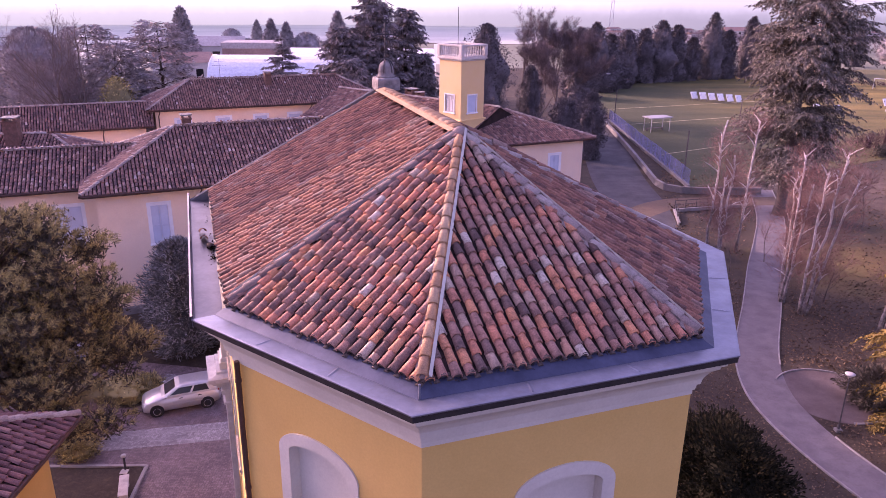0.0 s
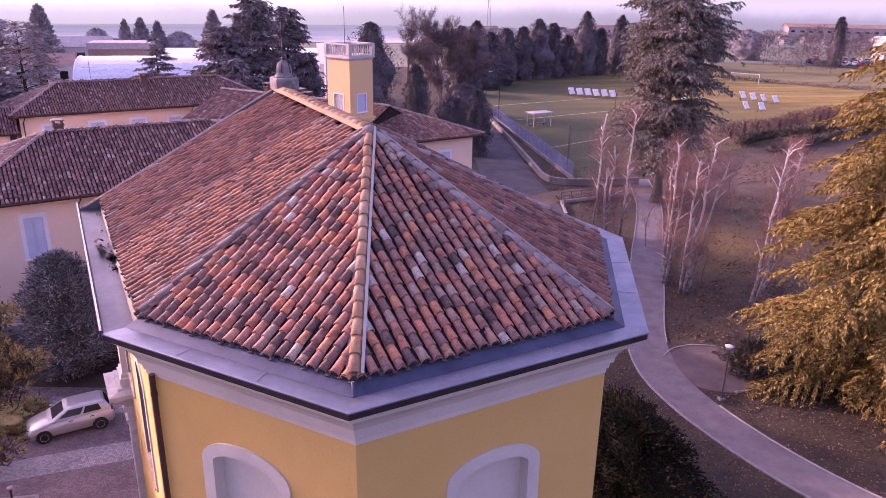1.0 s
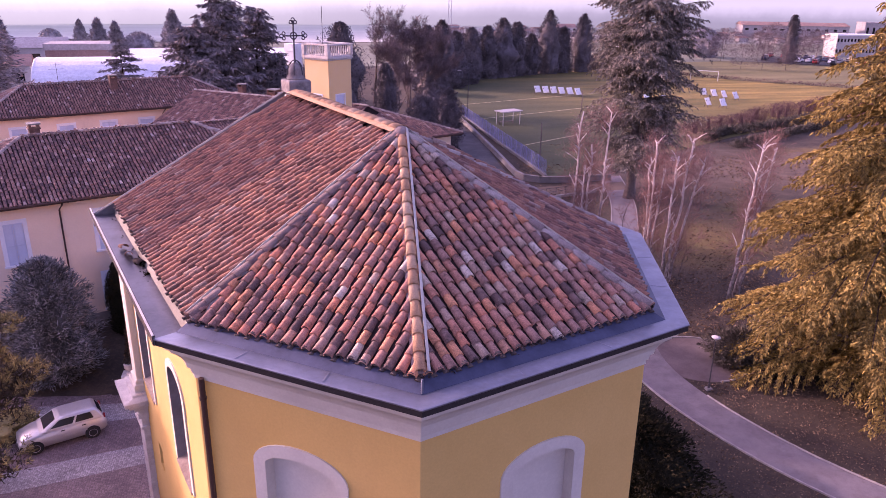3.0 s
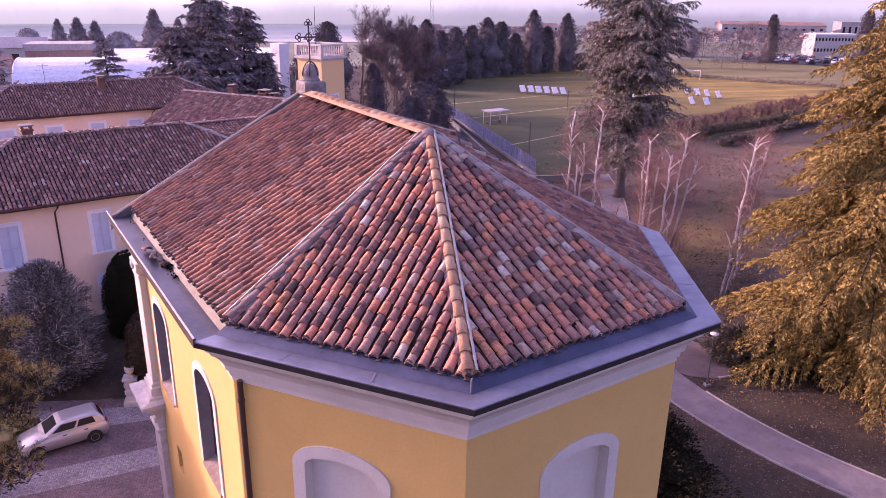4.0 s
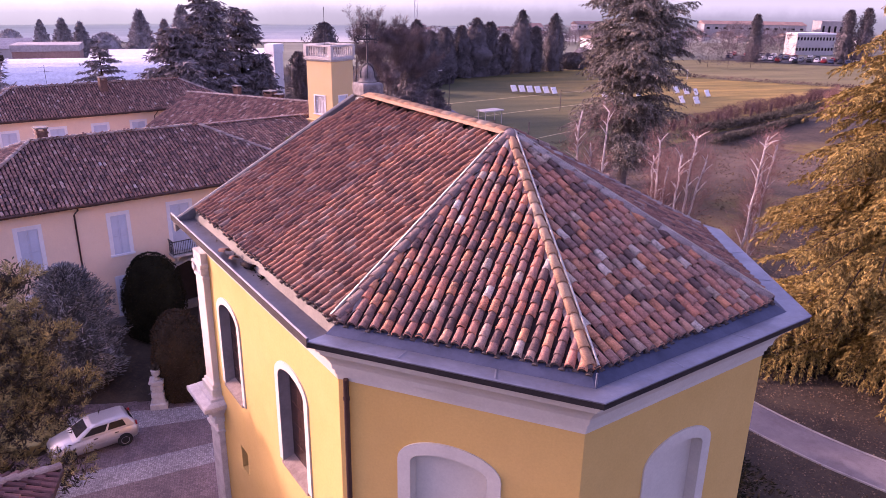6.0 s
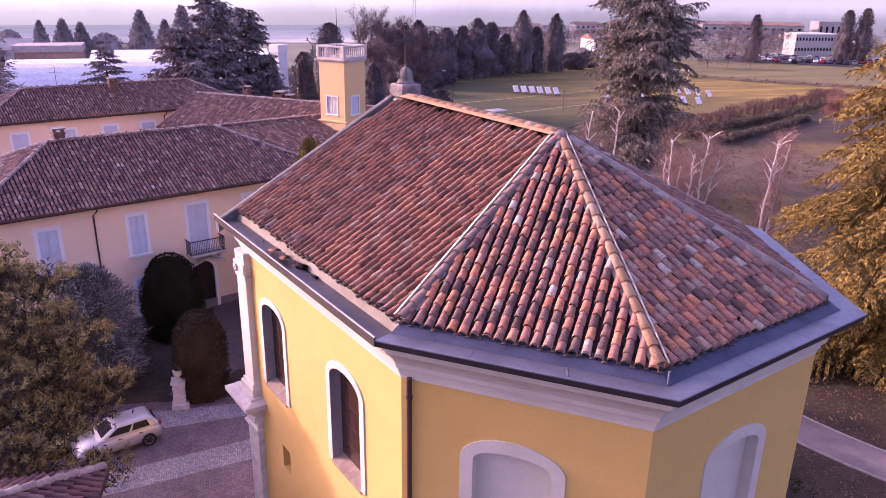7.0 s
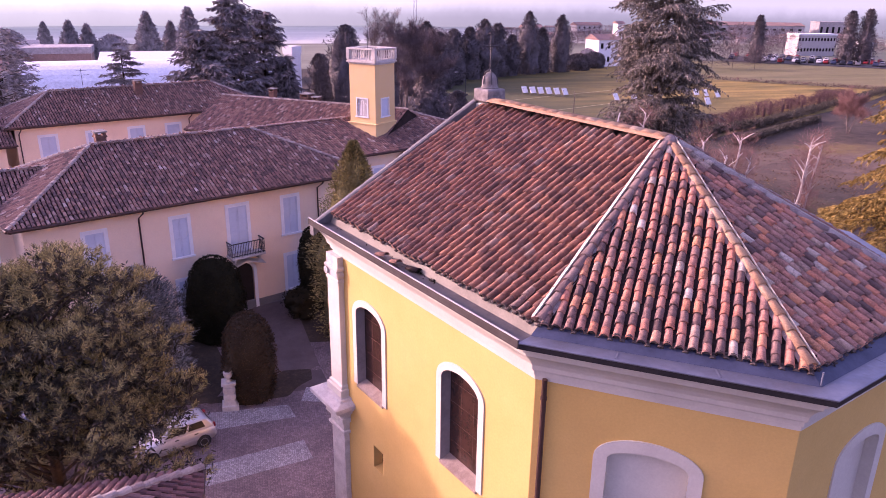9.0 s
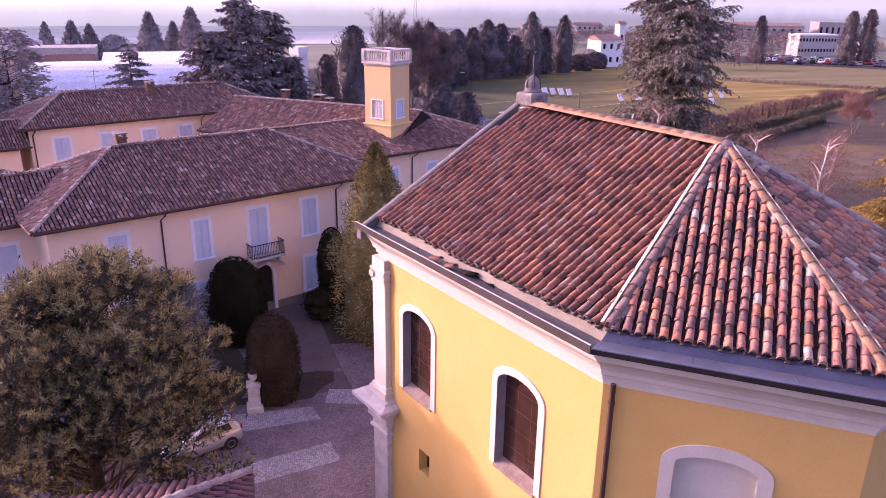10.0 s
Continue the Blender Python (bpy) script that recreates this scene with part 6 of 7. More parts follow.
def birch(name, at, h, label, seed, lean=(0, 0), stems=2):
    """A pruned birch: pale slim stems, short stubby side shoots and a thin cloud of reddish twigs."""
    rs, rg = np.random.RandomState(seed), random.Random(seed)
    tree = thing(name, pose(at[0], at[1], height(*at)), label, "tree", "birches in the park")
    base, dirs = [], []
    for s in range(stems):
        g = Geo()
        hh = h * (1.0 if s == 0 else rg.uniform(0.78, 0.95))
        a = seed + s * 2.6
        top = Vector((lean[0] + math.cos(a) * 0.7 * (s > 0) * stems * 0.5, lean[1] + math.sin(a) * 0.6 * (s > 0), hh))
        pts = []
        for k in range(11):
            t = k / 10
            pts.append(Vector((math.cos(a) * 0.12 * s, math.sin(a) * 0.12 * s, -0.1)).lerp(top, t) + Vector((rg.gauss(0, 0.05), rg.gauss(0, 0.05), 0)))
        g.tube(pts[3:], [0.118 * (1 - 0.5 * k / 10) for k in range(3, 11)], 8)
        # blotched stem foot; shadow low on the trunk is put into its bark colour
        part("stem_foot", Geo().tube(pts[:4], [0.16, 0.13, 0.113, 0.102], 8), M_BIRCHFOOT, tree, "blotched birch stem foot with shade in its colour", smooth=True)
        for k in range(24):
            t = rg.uniform(0.22, 1.0)
            i = min(9, int(t * 10))
            p = pts[i].lerp(pts[i + 1], t * 10 - i)
            b = rg.uniform(0, 2 * math.pi)
            L = rg.uniform(0.5, 1.7) * (1.25 - 0.5 * t)
            d = Vector((math.cos(b), math.sin(b), rg.uniform(0.5, 1.6))).normalized()
            e = p + d * L
            if rg.random() < 0.55:
                g.tube([p, p + d * L * 0.5 + Vector((0, 0, 0.06)), e], [0.055, 0.042, 0.022], 5, False)
            for _ in range(100):
                q = p.lerp(e, rg.uniform(0.3, 1.1))
                base.append((q.x + rg.gauss(0, 0.34), q.y + rg.gauss(0, 0.34), q.z + rg.gauss(0, 0.35)))
                dirs.append((d.x + rg.gauss(0, 0.6), d.y + rg.gauss(0, 0.6), d.z + rg.gauss(0, 0.6)))
        part("stem", g, M_BIRCH, tree, "peeling white birch stem", smooth=True)
    part("twig_haze", leaf_mesh("twigs", np.array(base), np.array(dirs), 0.5, 0.017, M_BIRCHTWIG, rs), None, tree, kind="stuff")
    return tree


# trees near the church
clumped("pine_tree", (-16.3, 24.6), 13.2, 3.7, 4.2, M_PINE, "broad bushy green pine with needle tufts beside the courtyard", 3, tufts=4400, per=42, leaf=(0.18, 0.02), lump_count=130)
fronded("golden_cedar", (29.3, 31.0), 22.8, 7.4, M_GOLD, "large golden drooping cedar on the park lawn", 11, tiers=14, per=14, rise=0.16, droop=0.38, power=0.42, low=0.03, fringe=0.62, fan=0.27, leaf=(0.215, 0.075), step=0.076, every=0.26, jit=0.6)
fronded("cedar", (33.8, 70.0), 29.0, 4.5, M_CEDAR, "tall grey-green cedar with an open ragged crown", 5, tiers=64, per=5, rise=0.5, droop=0.34, power=0.10, low=0.12, gap=0.1, leaf=(0.33, 0.115), step=0.19, every=0.44, fan=0.5, fringe=0.5, jit=3.2, lump=0.7, foot=0.5, bark=M_GREYBARK)
shrub("cypress", (-3.05, 42.8), 12.3, (2.35, 2.35), M_OLIVE, "tall dense olive-green cypress beside the villa walk", 21, n=34000, leaf=(0.20, 0.06), shape="spire", category="tree", ragged=0.30, core=0.8)
shrub("blue_spruce", (-15.2, 38.8), 6.6, (2.15, 2.15), M_BLUE, "rounded blue-grey spruce on the villa lawn", 8, n=26000, leaf=(0.30, 0.05), shape="column", category="tree", ragged=0.32, core=0.6)
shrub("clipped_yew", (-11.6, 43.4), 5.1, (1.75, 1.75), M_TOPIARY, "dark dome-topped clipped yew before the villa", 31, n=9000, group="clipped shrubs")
shrub("clipped_box", (-9.85, 37.2), 4.85, (1.42, 1.42), M_RUSTBUSH, "rusty-topped clipped box beside the stone urn", 32, n=9000, group="clipped shrubs")
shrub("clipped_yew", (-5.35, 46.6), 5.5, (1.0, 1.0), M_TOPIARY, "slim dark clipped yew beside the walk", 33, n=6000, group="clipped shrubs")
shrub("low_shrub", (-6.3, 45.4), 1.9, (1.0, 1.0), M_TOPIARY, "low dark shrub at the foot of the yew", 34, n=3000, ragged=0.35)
shrub("low_shrub", (-19.2, 33.0), 1.7, (1.6, 1.1), M_PINE, "straggling yellow-green shrub at the courtyard edge", 35, n=3500, ragged=0.3)
shrub("low_shrub", (-16.8, 33.6), 1.2, (1.2, 0.9), M_PINE, "straggling yellow-green shrub at the courtyard edge", 36, n=2500, ragged=0.3)
shrub("low_shrub", (23.7, 33.9), 2.0, (1.8, 1.5), M_CYPRESS, "dark bushy shrub beside the gravel bay", 37, n=11000, leaf=(0.3, 0.06), ragged=0.3, core=0.75)
shrub("low_shrub", (12.2, 25.4), 3.2, (2.3, 4.6), M_TOPIARY, "dark evergreen shrubs against the church wall", 38, n=26000, leaf=(0.2, 0.07), ragged=0.3, core=0.7)
for k, (x, y, h, lean, st) in enumerate(((22.4, 58.2, 11.3, (0.2, 0), 1), (23.2, 57.4, 8.6, (0.3, 0.1), 2), (25.0, 58.4, 11.2, (0.4, 0), 1), (24.3, 47.8, 10.6, (0.1, 0.2), 3), (24.8, 45.6, 11.2, (1.2, 0.3), 3), (28.3, 42.6, 11.4, (1.0, 0), 1), (29.2, 42.9, 11.0, (1.4, 0.2), 2))):
    birch("birch", (x, y), h, "slim white pruned birch with bare reddish twigs", 50 + k, lean, st)

# dark trees behind the villa
for k, (x, y, h, r) in enumerate(((-9.6, 100, 19.4, 4.6), (-5.6, 105, 18.4, 3.8), (-13.6, 99, 15.4, 4.2), (-12.0, 95, 11.5, 4.2), (-3.2, 104, 12.6, 2.2))):
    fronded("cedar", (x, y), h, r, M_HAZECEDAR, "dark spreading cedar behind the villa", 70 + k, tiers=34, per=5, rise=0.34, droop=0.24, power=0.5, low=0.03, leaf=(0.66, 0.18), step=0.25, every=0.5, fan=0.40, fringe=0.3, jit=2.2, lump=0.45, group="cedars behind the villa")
shrub("cypress", (5.9, 107), 16.6, (3.2, 3.2), M_HAZECYPRESS, "dark evergreen tree behind the tower", 74, n=14000, leaf=(0.3, 0.14), shape="dome", category="tree", core=0.7, ragged=0.42)
shrub("cypress", (2.4, 110), 12.4, (1.7, 1.7), M_HAZECYPRESS, "narrow dark evergreen beside the white stack", 76, n=5000, leaf=(0.45, 0.13), shape="dome", category="tree", core=0.7, ragged=0.4)
fronded("cedar", (-24.5, 112), 13.2, 5.2, M_HAZECEDAR, "small layered cedar before the white hall", 75, tiers=10, per=9, jit=0.8, rise=0.15, droop=0.2, power=0.75, low=0.1, gap=0.1, leaf=(0.42, 0.12), step=0.13, every=0.5, fringe=0.25)
for k, (x, y, h, r) in enumerate(((-32.9, 85.9, 16.6, 4.6), (-41.5, 86.6, 16.2, 4.6), (-36.0, 81, 14.4, 4.0), (-47.5, 88, 13.5, 5.0), (-54.0, 84, 14.0, 5.4))):
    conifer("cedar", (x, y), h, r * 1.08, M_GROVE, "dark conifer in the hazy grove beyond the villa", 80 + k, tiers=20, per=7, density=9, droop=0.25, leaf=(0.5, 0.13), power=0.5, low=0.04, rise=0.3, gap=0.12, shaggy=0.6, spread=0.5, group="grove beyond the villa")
shrub("round_tree", (-44.6, 80.5), 15.6, (4.4, 4.4), M_GROVE, "broad rounded evergreen in the hazy grove", 88, n=12000, leaf=(0.4, 0.14), shape="dome", category="tree", ragged=0.22, core=0.8)
bare_tree("bare_tree", (-38.6, 74.6), 15.6, 0.85, "tall bare forked tree in the hazy grove", 91, depth=6, twigs=6, trunks=2, twig=(0.6, 0.018), twig_mat=M_FARBARE, r0=0.30)
shrub("small_tree", (-32.7, 73.0), 11.4, (1.7, 1.7), M_PINE, "small yellow-green tree rising behind the roofs", 92, n=3500, leaf=(0.3, 0.08), shape="dome", trunk=4.0, category="tree", ragged=0.35, core=0.7)
for k, (x, y, h, sp) in enumerate(((13.7, 134, 17.6, 1.0), (19.0, 128, 16.0, 0.9), (23.5, 131, 14.5, 0.9), (16.0, 122, 13.0, 0.9), (21.0, 140, 15.5, 1.0))):
    bare_tree("bare_tree", (x, y), h, sp, "bare reddish-brown tree by the lane", 100 + k, depth=6, twigs=26, twig=(0.9, 0.030), twig_mat=M_FARBARE, group="bare trees by the lane")
for k, (x, y, h, r) in enumerate(((13.0, 112, 10.5, 2.6), (20.5, 112, 7.5, 2.6), (17.4, 104, 6.6, 2.4), (23.8, 130, 8.0, 2.6), (19.2, 95.4, 8.6, 1.75))):
    shrub("cypress", (x, y), h, (r, r), M_HAZECYPRESS, "dark evergreen tree by the lane", 110 + k, n=9000, leaf=(0.3, 0.13), shape="dome" if k != 0 else "flame", category="tree", core=0.75, ragged=0.36, group="evergreens by the lane")
# cypress row at the end of the sports field
row = [(31.0, 172, 13.5, 4.8), (35.5, 177, 14.5, 4.6), (40.0, 181, 11.8, 4.6), (45.0, 186, 12.4, 5.2), (50.0, 188, 12.8, 5.0), (55.0, 191, 14.6, 5.6), (59.5, 193, 13.6, 5.0), (64.5, 195, 10.5, 4.0), (70.5, 198, 16.5, 4.4), (75.5, 200, 12.2, 3.8), (82.0, 201.5, 15.6, 3.8)]
for k, (x, y, h, r) in enumerate(row):
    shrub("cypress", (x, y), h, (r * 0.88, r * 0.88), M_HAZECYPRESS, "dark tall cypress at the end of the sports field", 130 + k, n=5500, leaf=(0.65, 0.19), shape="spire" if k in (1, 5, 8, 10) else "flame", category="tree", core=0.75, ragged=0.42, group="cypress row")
for k, (x, y) in enumerate(((29, 158), (36, 168), (41, 176), (90, 206), (98, 212))):
    shrub("low_shrub", (x, y), 4.5, (3.5, 3.0), M_HAZECYPRESS, "dark hedge shrub at the field's end", 150 + k, n=2500, leaf=(0.6, 0.25), group="shrubs at the field's end")
# hedge and scrub along the field's near side
for hedge_pts, high in (([(60, 98.5), (66, 102.8), (78, 107), (88, 112.6), (104, 122), (122, 132), (141, 143)], 1.3), ([(62, 93.5), (72, 99), (84, 105.5), (92, 110)], 0.9)):
    rs = np.random.RandomState(5)
    base, dirs = [], []
    for a, b in zip(hedge_pts, hedge_pts[1:]):
        t = rs.uniform(0, 1, 2600)
        base.append(np.stack([a[0] + (b[0] - a[0]) * t + rs.normal(0, 0.4, 2600), a[1] + (b[1] - a[1]) * t + rs.normal(0, 0.4, 2600), rs.uniform(0, high, 2600)], 1))
        dirs.append(rs.normal(size=(2600, 3)) + np.array([0, 0, 0.8]))
    ob = new("hedge", leaf_mesh("hedge", np.concatenate(base), np.concatenate(dirs), 0.45, 0.13, M_CYPRESS, rs))
    tagged(ob, "long dark clipped hedge beside the sports field", "hedge", kind="stuff")
rs = np.random.RandomState(15)
base, dirs = [], []
for a, b in zip([(104, 196), (116, 176), (137, 153)], [(116, 176), (137, 153), (152, 141)]):
    t = rs.uniform(0, 1, 900)
    base.append(np.stack([a[0] + (b[0] - a[0]) * t + rs.normal(0, 0.5, 900), a[1] + (b[1] - a[1]) * t + rs.normal(0, 0.5, 900), rs.uniform(0, 0.7, 900)], 1))
    dirs.append(rs.normal(size=(900, 3)) + np.array([0, 0, 0.8]))
tagged(new("scrub_strip", leaf_mesh("scrub_strip", np.concatenate(base), np.concatenate(dirs), 0.6, 0.12, M_HEDGE, rs)), "low brown scrub strip between pitch and pasture", "hedge", kind="stuff")
for k in range(34):
    t = (k % 17) / 17 + random.uniform(-0.02, 0.02)
    x, y = 62 + 66 * t, 101.5 + 37 * t + random.uniform(0.8, 4.5)
    shrub("bare_shrub", (x, y), random.uniform(0.9, 2.2), (2.2, 1.8), M_HEDGE, "bare reddish-purple winter shrub near the hedge", 170 + k, n=1000, leaf=(0.6, 0.03), shape="dome", core=0.12, ragged=0.4, group="winter scrub")
bare_tree("bare_tree", (87.9, 98.5), 6.7, 1.15, "wide bare pinkish tree beside the hedge", 160, depth=5, twigs=22, twig=(0.7, 0.022), twig_mat=M_BIRCHTWIG, trunks=3, r0=0.1)
# clumps of bare saplings around the birches
for k, (x, y) in enumerate(((25.6, 50.0), (27.2, 47.6), (31.6, 45.6), (22.0, 52.0), (26.5, 56.0), (44, 84), (50, 88), (40, 66))):
    bare_tree("bare_sapling", (x, y), 4.6 if y < 60 else 6.0, 1.1, "thin bare reddish sapling", 210 + k, bark=M_GREYBARK, twig_mat=M_BIRCHTWIG, depth=3, twigs=16, r0=0.045, twig=(0.6, 0.014), group="bare saplings")
# dead leaves and tufts strewn on the park ground
rs = np.random.RandomState(9)
pts = np.stack([rs.uniform(8, 34, 34000), rs.uniform(14, 52, 34000), rs.uniform(0.0, 0.03, 34000)], 1)
line = np.array([tuple(p) for p in smooth_line([(25.5, 15.5), (23.2, 19.6), (20.6, 24), (19.0, 28), (18.1, 32), (18.1, 35.5), (19.4, 40), (22.6, 47), (25.9, 54.5)])])
away = np.min(np.linalg.norm(pts[:, None, :2] - line[None], axis=2), axis=1) > 1.35
away &= np.linalg.norm(pts[:, :2] - np.array([21.3, 35.2]), axis=1) > 3.2
pts = pts[away]
n = len(pts)
ob = new("dead_leaves", leaf_mesh("dead_leaves", pts, rs.normal(size=(n, 3)) * np.array([1, 1, 0.25]) + np.array([0, 0, 0.1]), 0.11, 0.07, leafy("fallen_leaves", (0.06, 0.04, 0.025), (0.13, 0.085, 0.05), (0.26, 0.18, 0.11)), rs))
tagged(ob, "brown fallen leaves strewn over the park ground", "leaves", kind="stuff")


# ---- car in the courtyard ----
def hatchback(name, m, paint, label, group="", plain_car=False):
    car = thing(name, m, label, "car", group)
    st = [(1.90, 0.32, 0.52, 0.62), (1.86, 0.24, 0.62, 0.74), (1.70, 0.20, 0.72, 0.79), (1.25, 0.18, 0.86, 0.82), (0.80, 0.18, 0.95, 0.828), (-0.5, 0.18, 0.98, 0.83), (-1.5, 0.20, 1.0, 0.82), (-1.78, 0.24, 0.98, 0.79), (-1.90, 0.32, 0.86, 0.74), (-1.93, 0.42, 0.70, 0.66)]
    rings = []
    for x, zb, zt, hw in st:
        e = 0.10
        zm = (zb + zt) / 2
        rings.append([(x, s * y, z) for s, y, z in ((1, hw - 0.16, zb), (1, hw - 0.03, zb + e), (1, hw, zm), (1, hw - 0.03, zt - e * 0.8), (1, hw - 0.14, zt), (-1, hw - 0.14, zt), (-1, hw - 0.03, zt - e * 0.8), (-1, hw, zm), (-1, hw - 0.03, zb + e), (-1, hw - 0.16, zb))])
    body = part("body", Geo().rings(rings), paint, car, smooth=True)

    def ring(z, xf, xr, hw, c=0.10):
        return [(xf - c, hw, z), (xr + c, hw, z), (xr, hw - c, z), (xr, -hw + c, z), (xr + c, -hw, z), (xf - c, -hw, z), (xf, -hw + c, z), (xf, hw - c, z)]

    R = [ring(0.93, 0.98, -1.86, 0.775), ring(1.02, 0.80, -1.82, 0.755), ring(1.36, 0.22, -1.58, 0.64), ring(1.43, 0.02, -1.45, 0.57, 0.16), ring(1.455, -0.25, -1.2, 0.40, 0.2)]
    part("cabin", Geo().rings(R), paint, car, smooth=False, bevel=0.02)
    lo, hi = R[1], R[2]

    def pane(i, a, b, zl, zh, out):
        j = (i + 1) % 8
        l0, l1, h0, h1 = Vector(lo[i]), Vector(lo[j]), Vector(hi[i]), Vector(hi[j])
        q = [l0.lerp(l1, a).lerp(h0.lerp(h1, a), zl), l0.lerp(l1, b).lerp(h0.lerp(h1, b), zl), l0.lerp(l1, b).lerp(h0.lerp(h1, b), zh), l0.lerp(l1, a).lerp(h0.lerp(h1, a), zh)]
        o = Vector(out) * 0.008
        return Geo().add([p + o for p in q], [(0, 1, 2, 3)])

    for i, out in ((0, (0, 1, 0.3)), (4, (0, -1, 0.3))):
        for a, b in (((0.05, 0.46), (0.51, 0.86)) if i == 0 else ((0.14, 0.49), (0.54, 0.95))):
            g = pane(i, a, b, 0.06, 0.94, out)
            part("side_window", g, M_GLASS, car, "dark tinted side window")
    part("windscreen", pane(6, 0.06, 0.94, 0.05, 0.97, (0.8, 0, 0.6)), M_GLASS, car, "dark tinted windscreen")
    part("rear_window", pane(2, 0.06, 0.94, 0.15, 0.95, (-1, 0, 0.3)), M_GLASS, car)
    for x in (1.23, -1.23):
        for s in (1, -1):
            part("wheel_arch", Geo().tube([(x, s * 0.70, 0.31), (x, s * 0.832, 0.31)], 0.345, 20), M_RUBBER, car)
            tyre = part("tyre", Geo().rings([[(x + r * math.cos(t), s * y, 0.29 + r * math.sin(t)) for t in [2 * math.pi * k / 20 for k in range(20)]] for y, r in ((0.68, 0.24), (0.69, 0.285), (0.82, 0.285), (0.845, 0.25))]), M_RUBBER, car, smooth=True)
            g = Geo().rings([[(x + r * math.cos(t), s * y, 0.29 + r * math.sin(t)) for t in [2 * math.pi * k / 20 for k in range(20)]] for y, r in ((0.80, 0.19), (0.852, 0.19), (0.835, 0.15), (0.84, 0.03))])
            part("rim", g, M_RIM, tyre, "silver wheel rim")
    if plain_car:
        return car
    for s in (1, -1):
        part("headlight", Geo().add([(1.80, s * 0.72, 0.60), (1.875, s * 0.45, 0.58), (1.80, s * 0.44, 0.74), (1.66, s * 0.70, 0.77)], [(0, 1, 2, 3) if s > 0 else (3, 2, 1, 0)]), M_LAMPGLASS, car)
        part("tail_lamp", Geo().box(-1.88, -1.80, min(s * 0.62, s * 0.74), max(s * 0.62, s * 0.74), 0.88, 1.08), M_REDLAMP, car)
        part("wing_mirror", Geo().lathe([(0.0, -0.05), (0.07, -0.03), (0.08, 0.03), (0.03, 0.07)], 8, (0.72, s * 0.88, 1.02)), paint, car, smooth=True)
        part("rub_strip", Geo().box(-1.0, 0.95, min(s * 0.825, s * 0.838), max(s * 0.825, s * 0.838), 0.52, 0.56), paint, car)
        for x in (0.02, -0.9):
            part("door_handle", Geo().box(x - 0.09, x + 0.09, min(s * 0.815, s * 0.84), max(s * 0.815, s * 0.84), 0.82, 0.86), M_RUBBER, car)
    part("front_bumper", Geo().box(1.84, 1.925, -0.6, 0.6, 0.30, 0.48), M_RUBBER, car, bevel=0.03)
    part("number_plate", Geo().box(1.925, 1.935, -0.25, 0.25, 0.36, 0.46), M_WHITE, car)
    return car


hatchback("car", pose(-13.62, 33.12, height(-13.62, 33.12) + 0.03, 0, 0, -157.5), M_CARPAINT, "silver five-door hatchback parked on the cobbles")

hatchback("car", pose(-21.2, 36.1, height(-21.2, 36.1) + 0.03, 0, 0, 32), plain("pale_blue_paint", (0.30, 0.36, 0.50), 0.3, 0.3), "pale blue hatchback parked behind the pine")

# fallen leaves and rough grass on the park ground
M_LITTER = leafy("fallen_leaves", (0.05, 0.034, 0.022), (0.14, 0.09, 0.05), (0.30, 0.20, 0.11))
rsl = np.random.RandomState(71)
lp = []
while len(lp) < 16000:
    x, y = rsl.uniform(14, 70), rsl.uniform(30, 100)
    if noise.noise(Vector((x * 0.16, y * 0.16, 3.0))) + 0.5 * noise.noise(Vector((x * 0.6, y * 0.6, 8.0))) > rsl.uniform(-0.35, 0.45) and x > 14 + (y - 30) * 0.22 and math.hypot(x - 21.4, y - 34.85) > 3.1 and min((Vector((x, y)) - (a + b) / 2).length for a, b in zip(pl_path, pr_path)) > 1.9:
        lp.append((x, y, height(x, y) + 0.03))
tagged(new("leaf_litter", leaf_mesh("leaf_litter", np.array(lp), rsl.normal(size=(len(lp), 3)) * np.array([1, 1, 0.25]) + np.array([0, 0, 0.3]), 0.24, 0.10, M_LITTER, rsl)), "fallen brown leaves and rough grass on the park lawn", "leaves", kind="stuff")

# stone urn on its pedestal
urn = thing("stone_urn", pose(-10.95, 36.15, 0.05), "weathered stone urn on a banded pedestal", "urn")
lv = [(0.42, -0.1), (0.42, 0.18), (0.30, 0.2), (0.30, 0.36), (0.25, 0.37), (0.25, 0.46), (0.31, 0.47), (0.31, 0.62), (0.25, 0.63), (0.25, 0.74), (0.31, 0.75), (0.31, 0.90), (0.26, 0.91), (0.26, 1.0), (0.36, 1.02), (0.36, 1.1)]
part("pedestal", Geo().stepped([(-r, r, -r, r, z * 1.42) for r, z in lv]), M_STONE, urn)
part("vase", Geo().lathe([(0.17, 0), (0.18, 0.04), (0.07, 0.1), (0.06, 0.15), (0.2, 0.28), (0.24, 0.42), (0.2, 0.5), (0.25, 0.54), (0.22, 0.56)], 16, (0, 0, 1.56)), M_STONE, urn, smooth=True)
part("plant", leaf_mesh("plant", np.random.RandomState(2).normal(0, 0.07, (160, 3)) + np.array([0, 0, 2.16]), np.random.RandomState(3).normal(size=(160, 3)) + np.array([0, 0, 1.2]), 0.22, 0.06, M_CYPRESS, np.random.RandomState(4)), None, urn)

# park lamp by the gravel bay
lamp = thing("park_lamp", pose(20.0, 31.4, 0), "slim dark park lamp with a pale dish shade", "lamp")
part("post", Geo().tube([(0, 0, 0), (0, 0, 0.35), (0, 0, 0.36), (0.03, 0.05, 3.0)], [0.07, 0.07, 0.04, 0.035], 8), M_IRON, lamp)
part("shade", Geo().lathe([(0.05, 0.0), (0.10, 0.06), (0.24, 0.18), (0.25, 0.20), (0.1, 0.23), (0.02, 0.24)], 16, (0.03, 0.05, 3.0)), M_FARWALL, lamp, smooth=True)
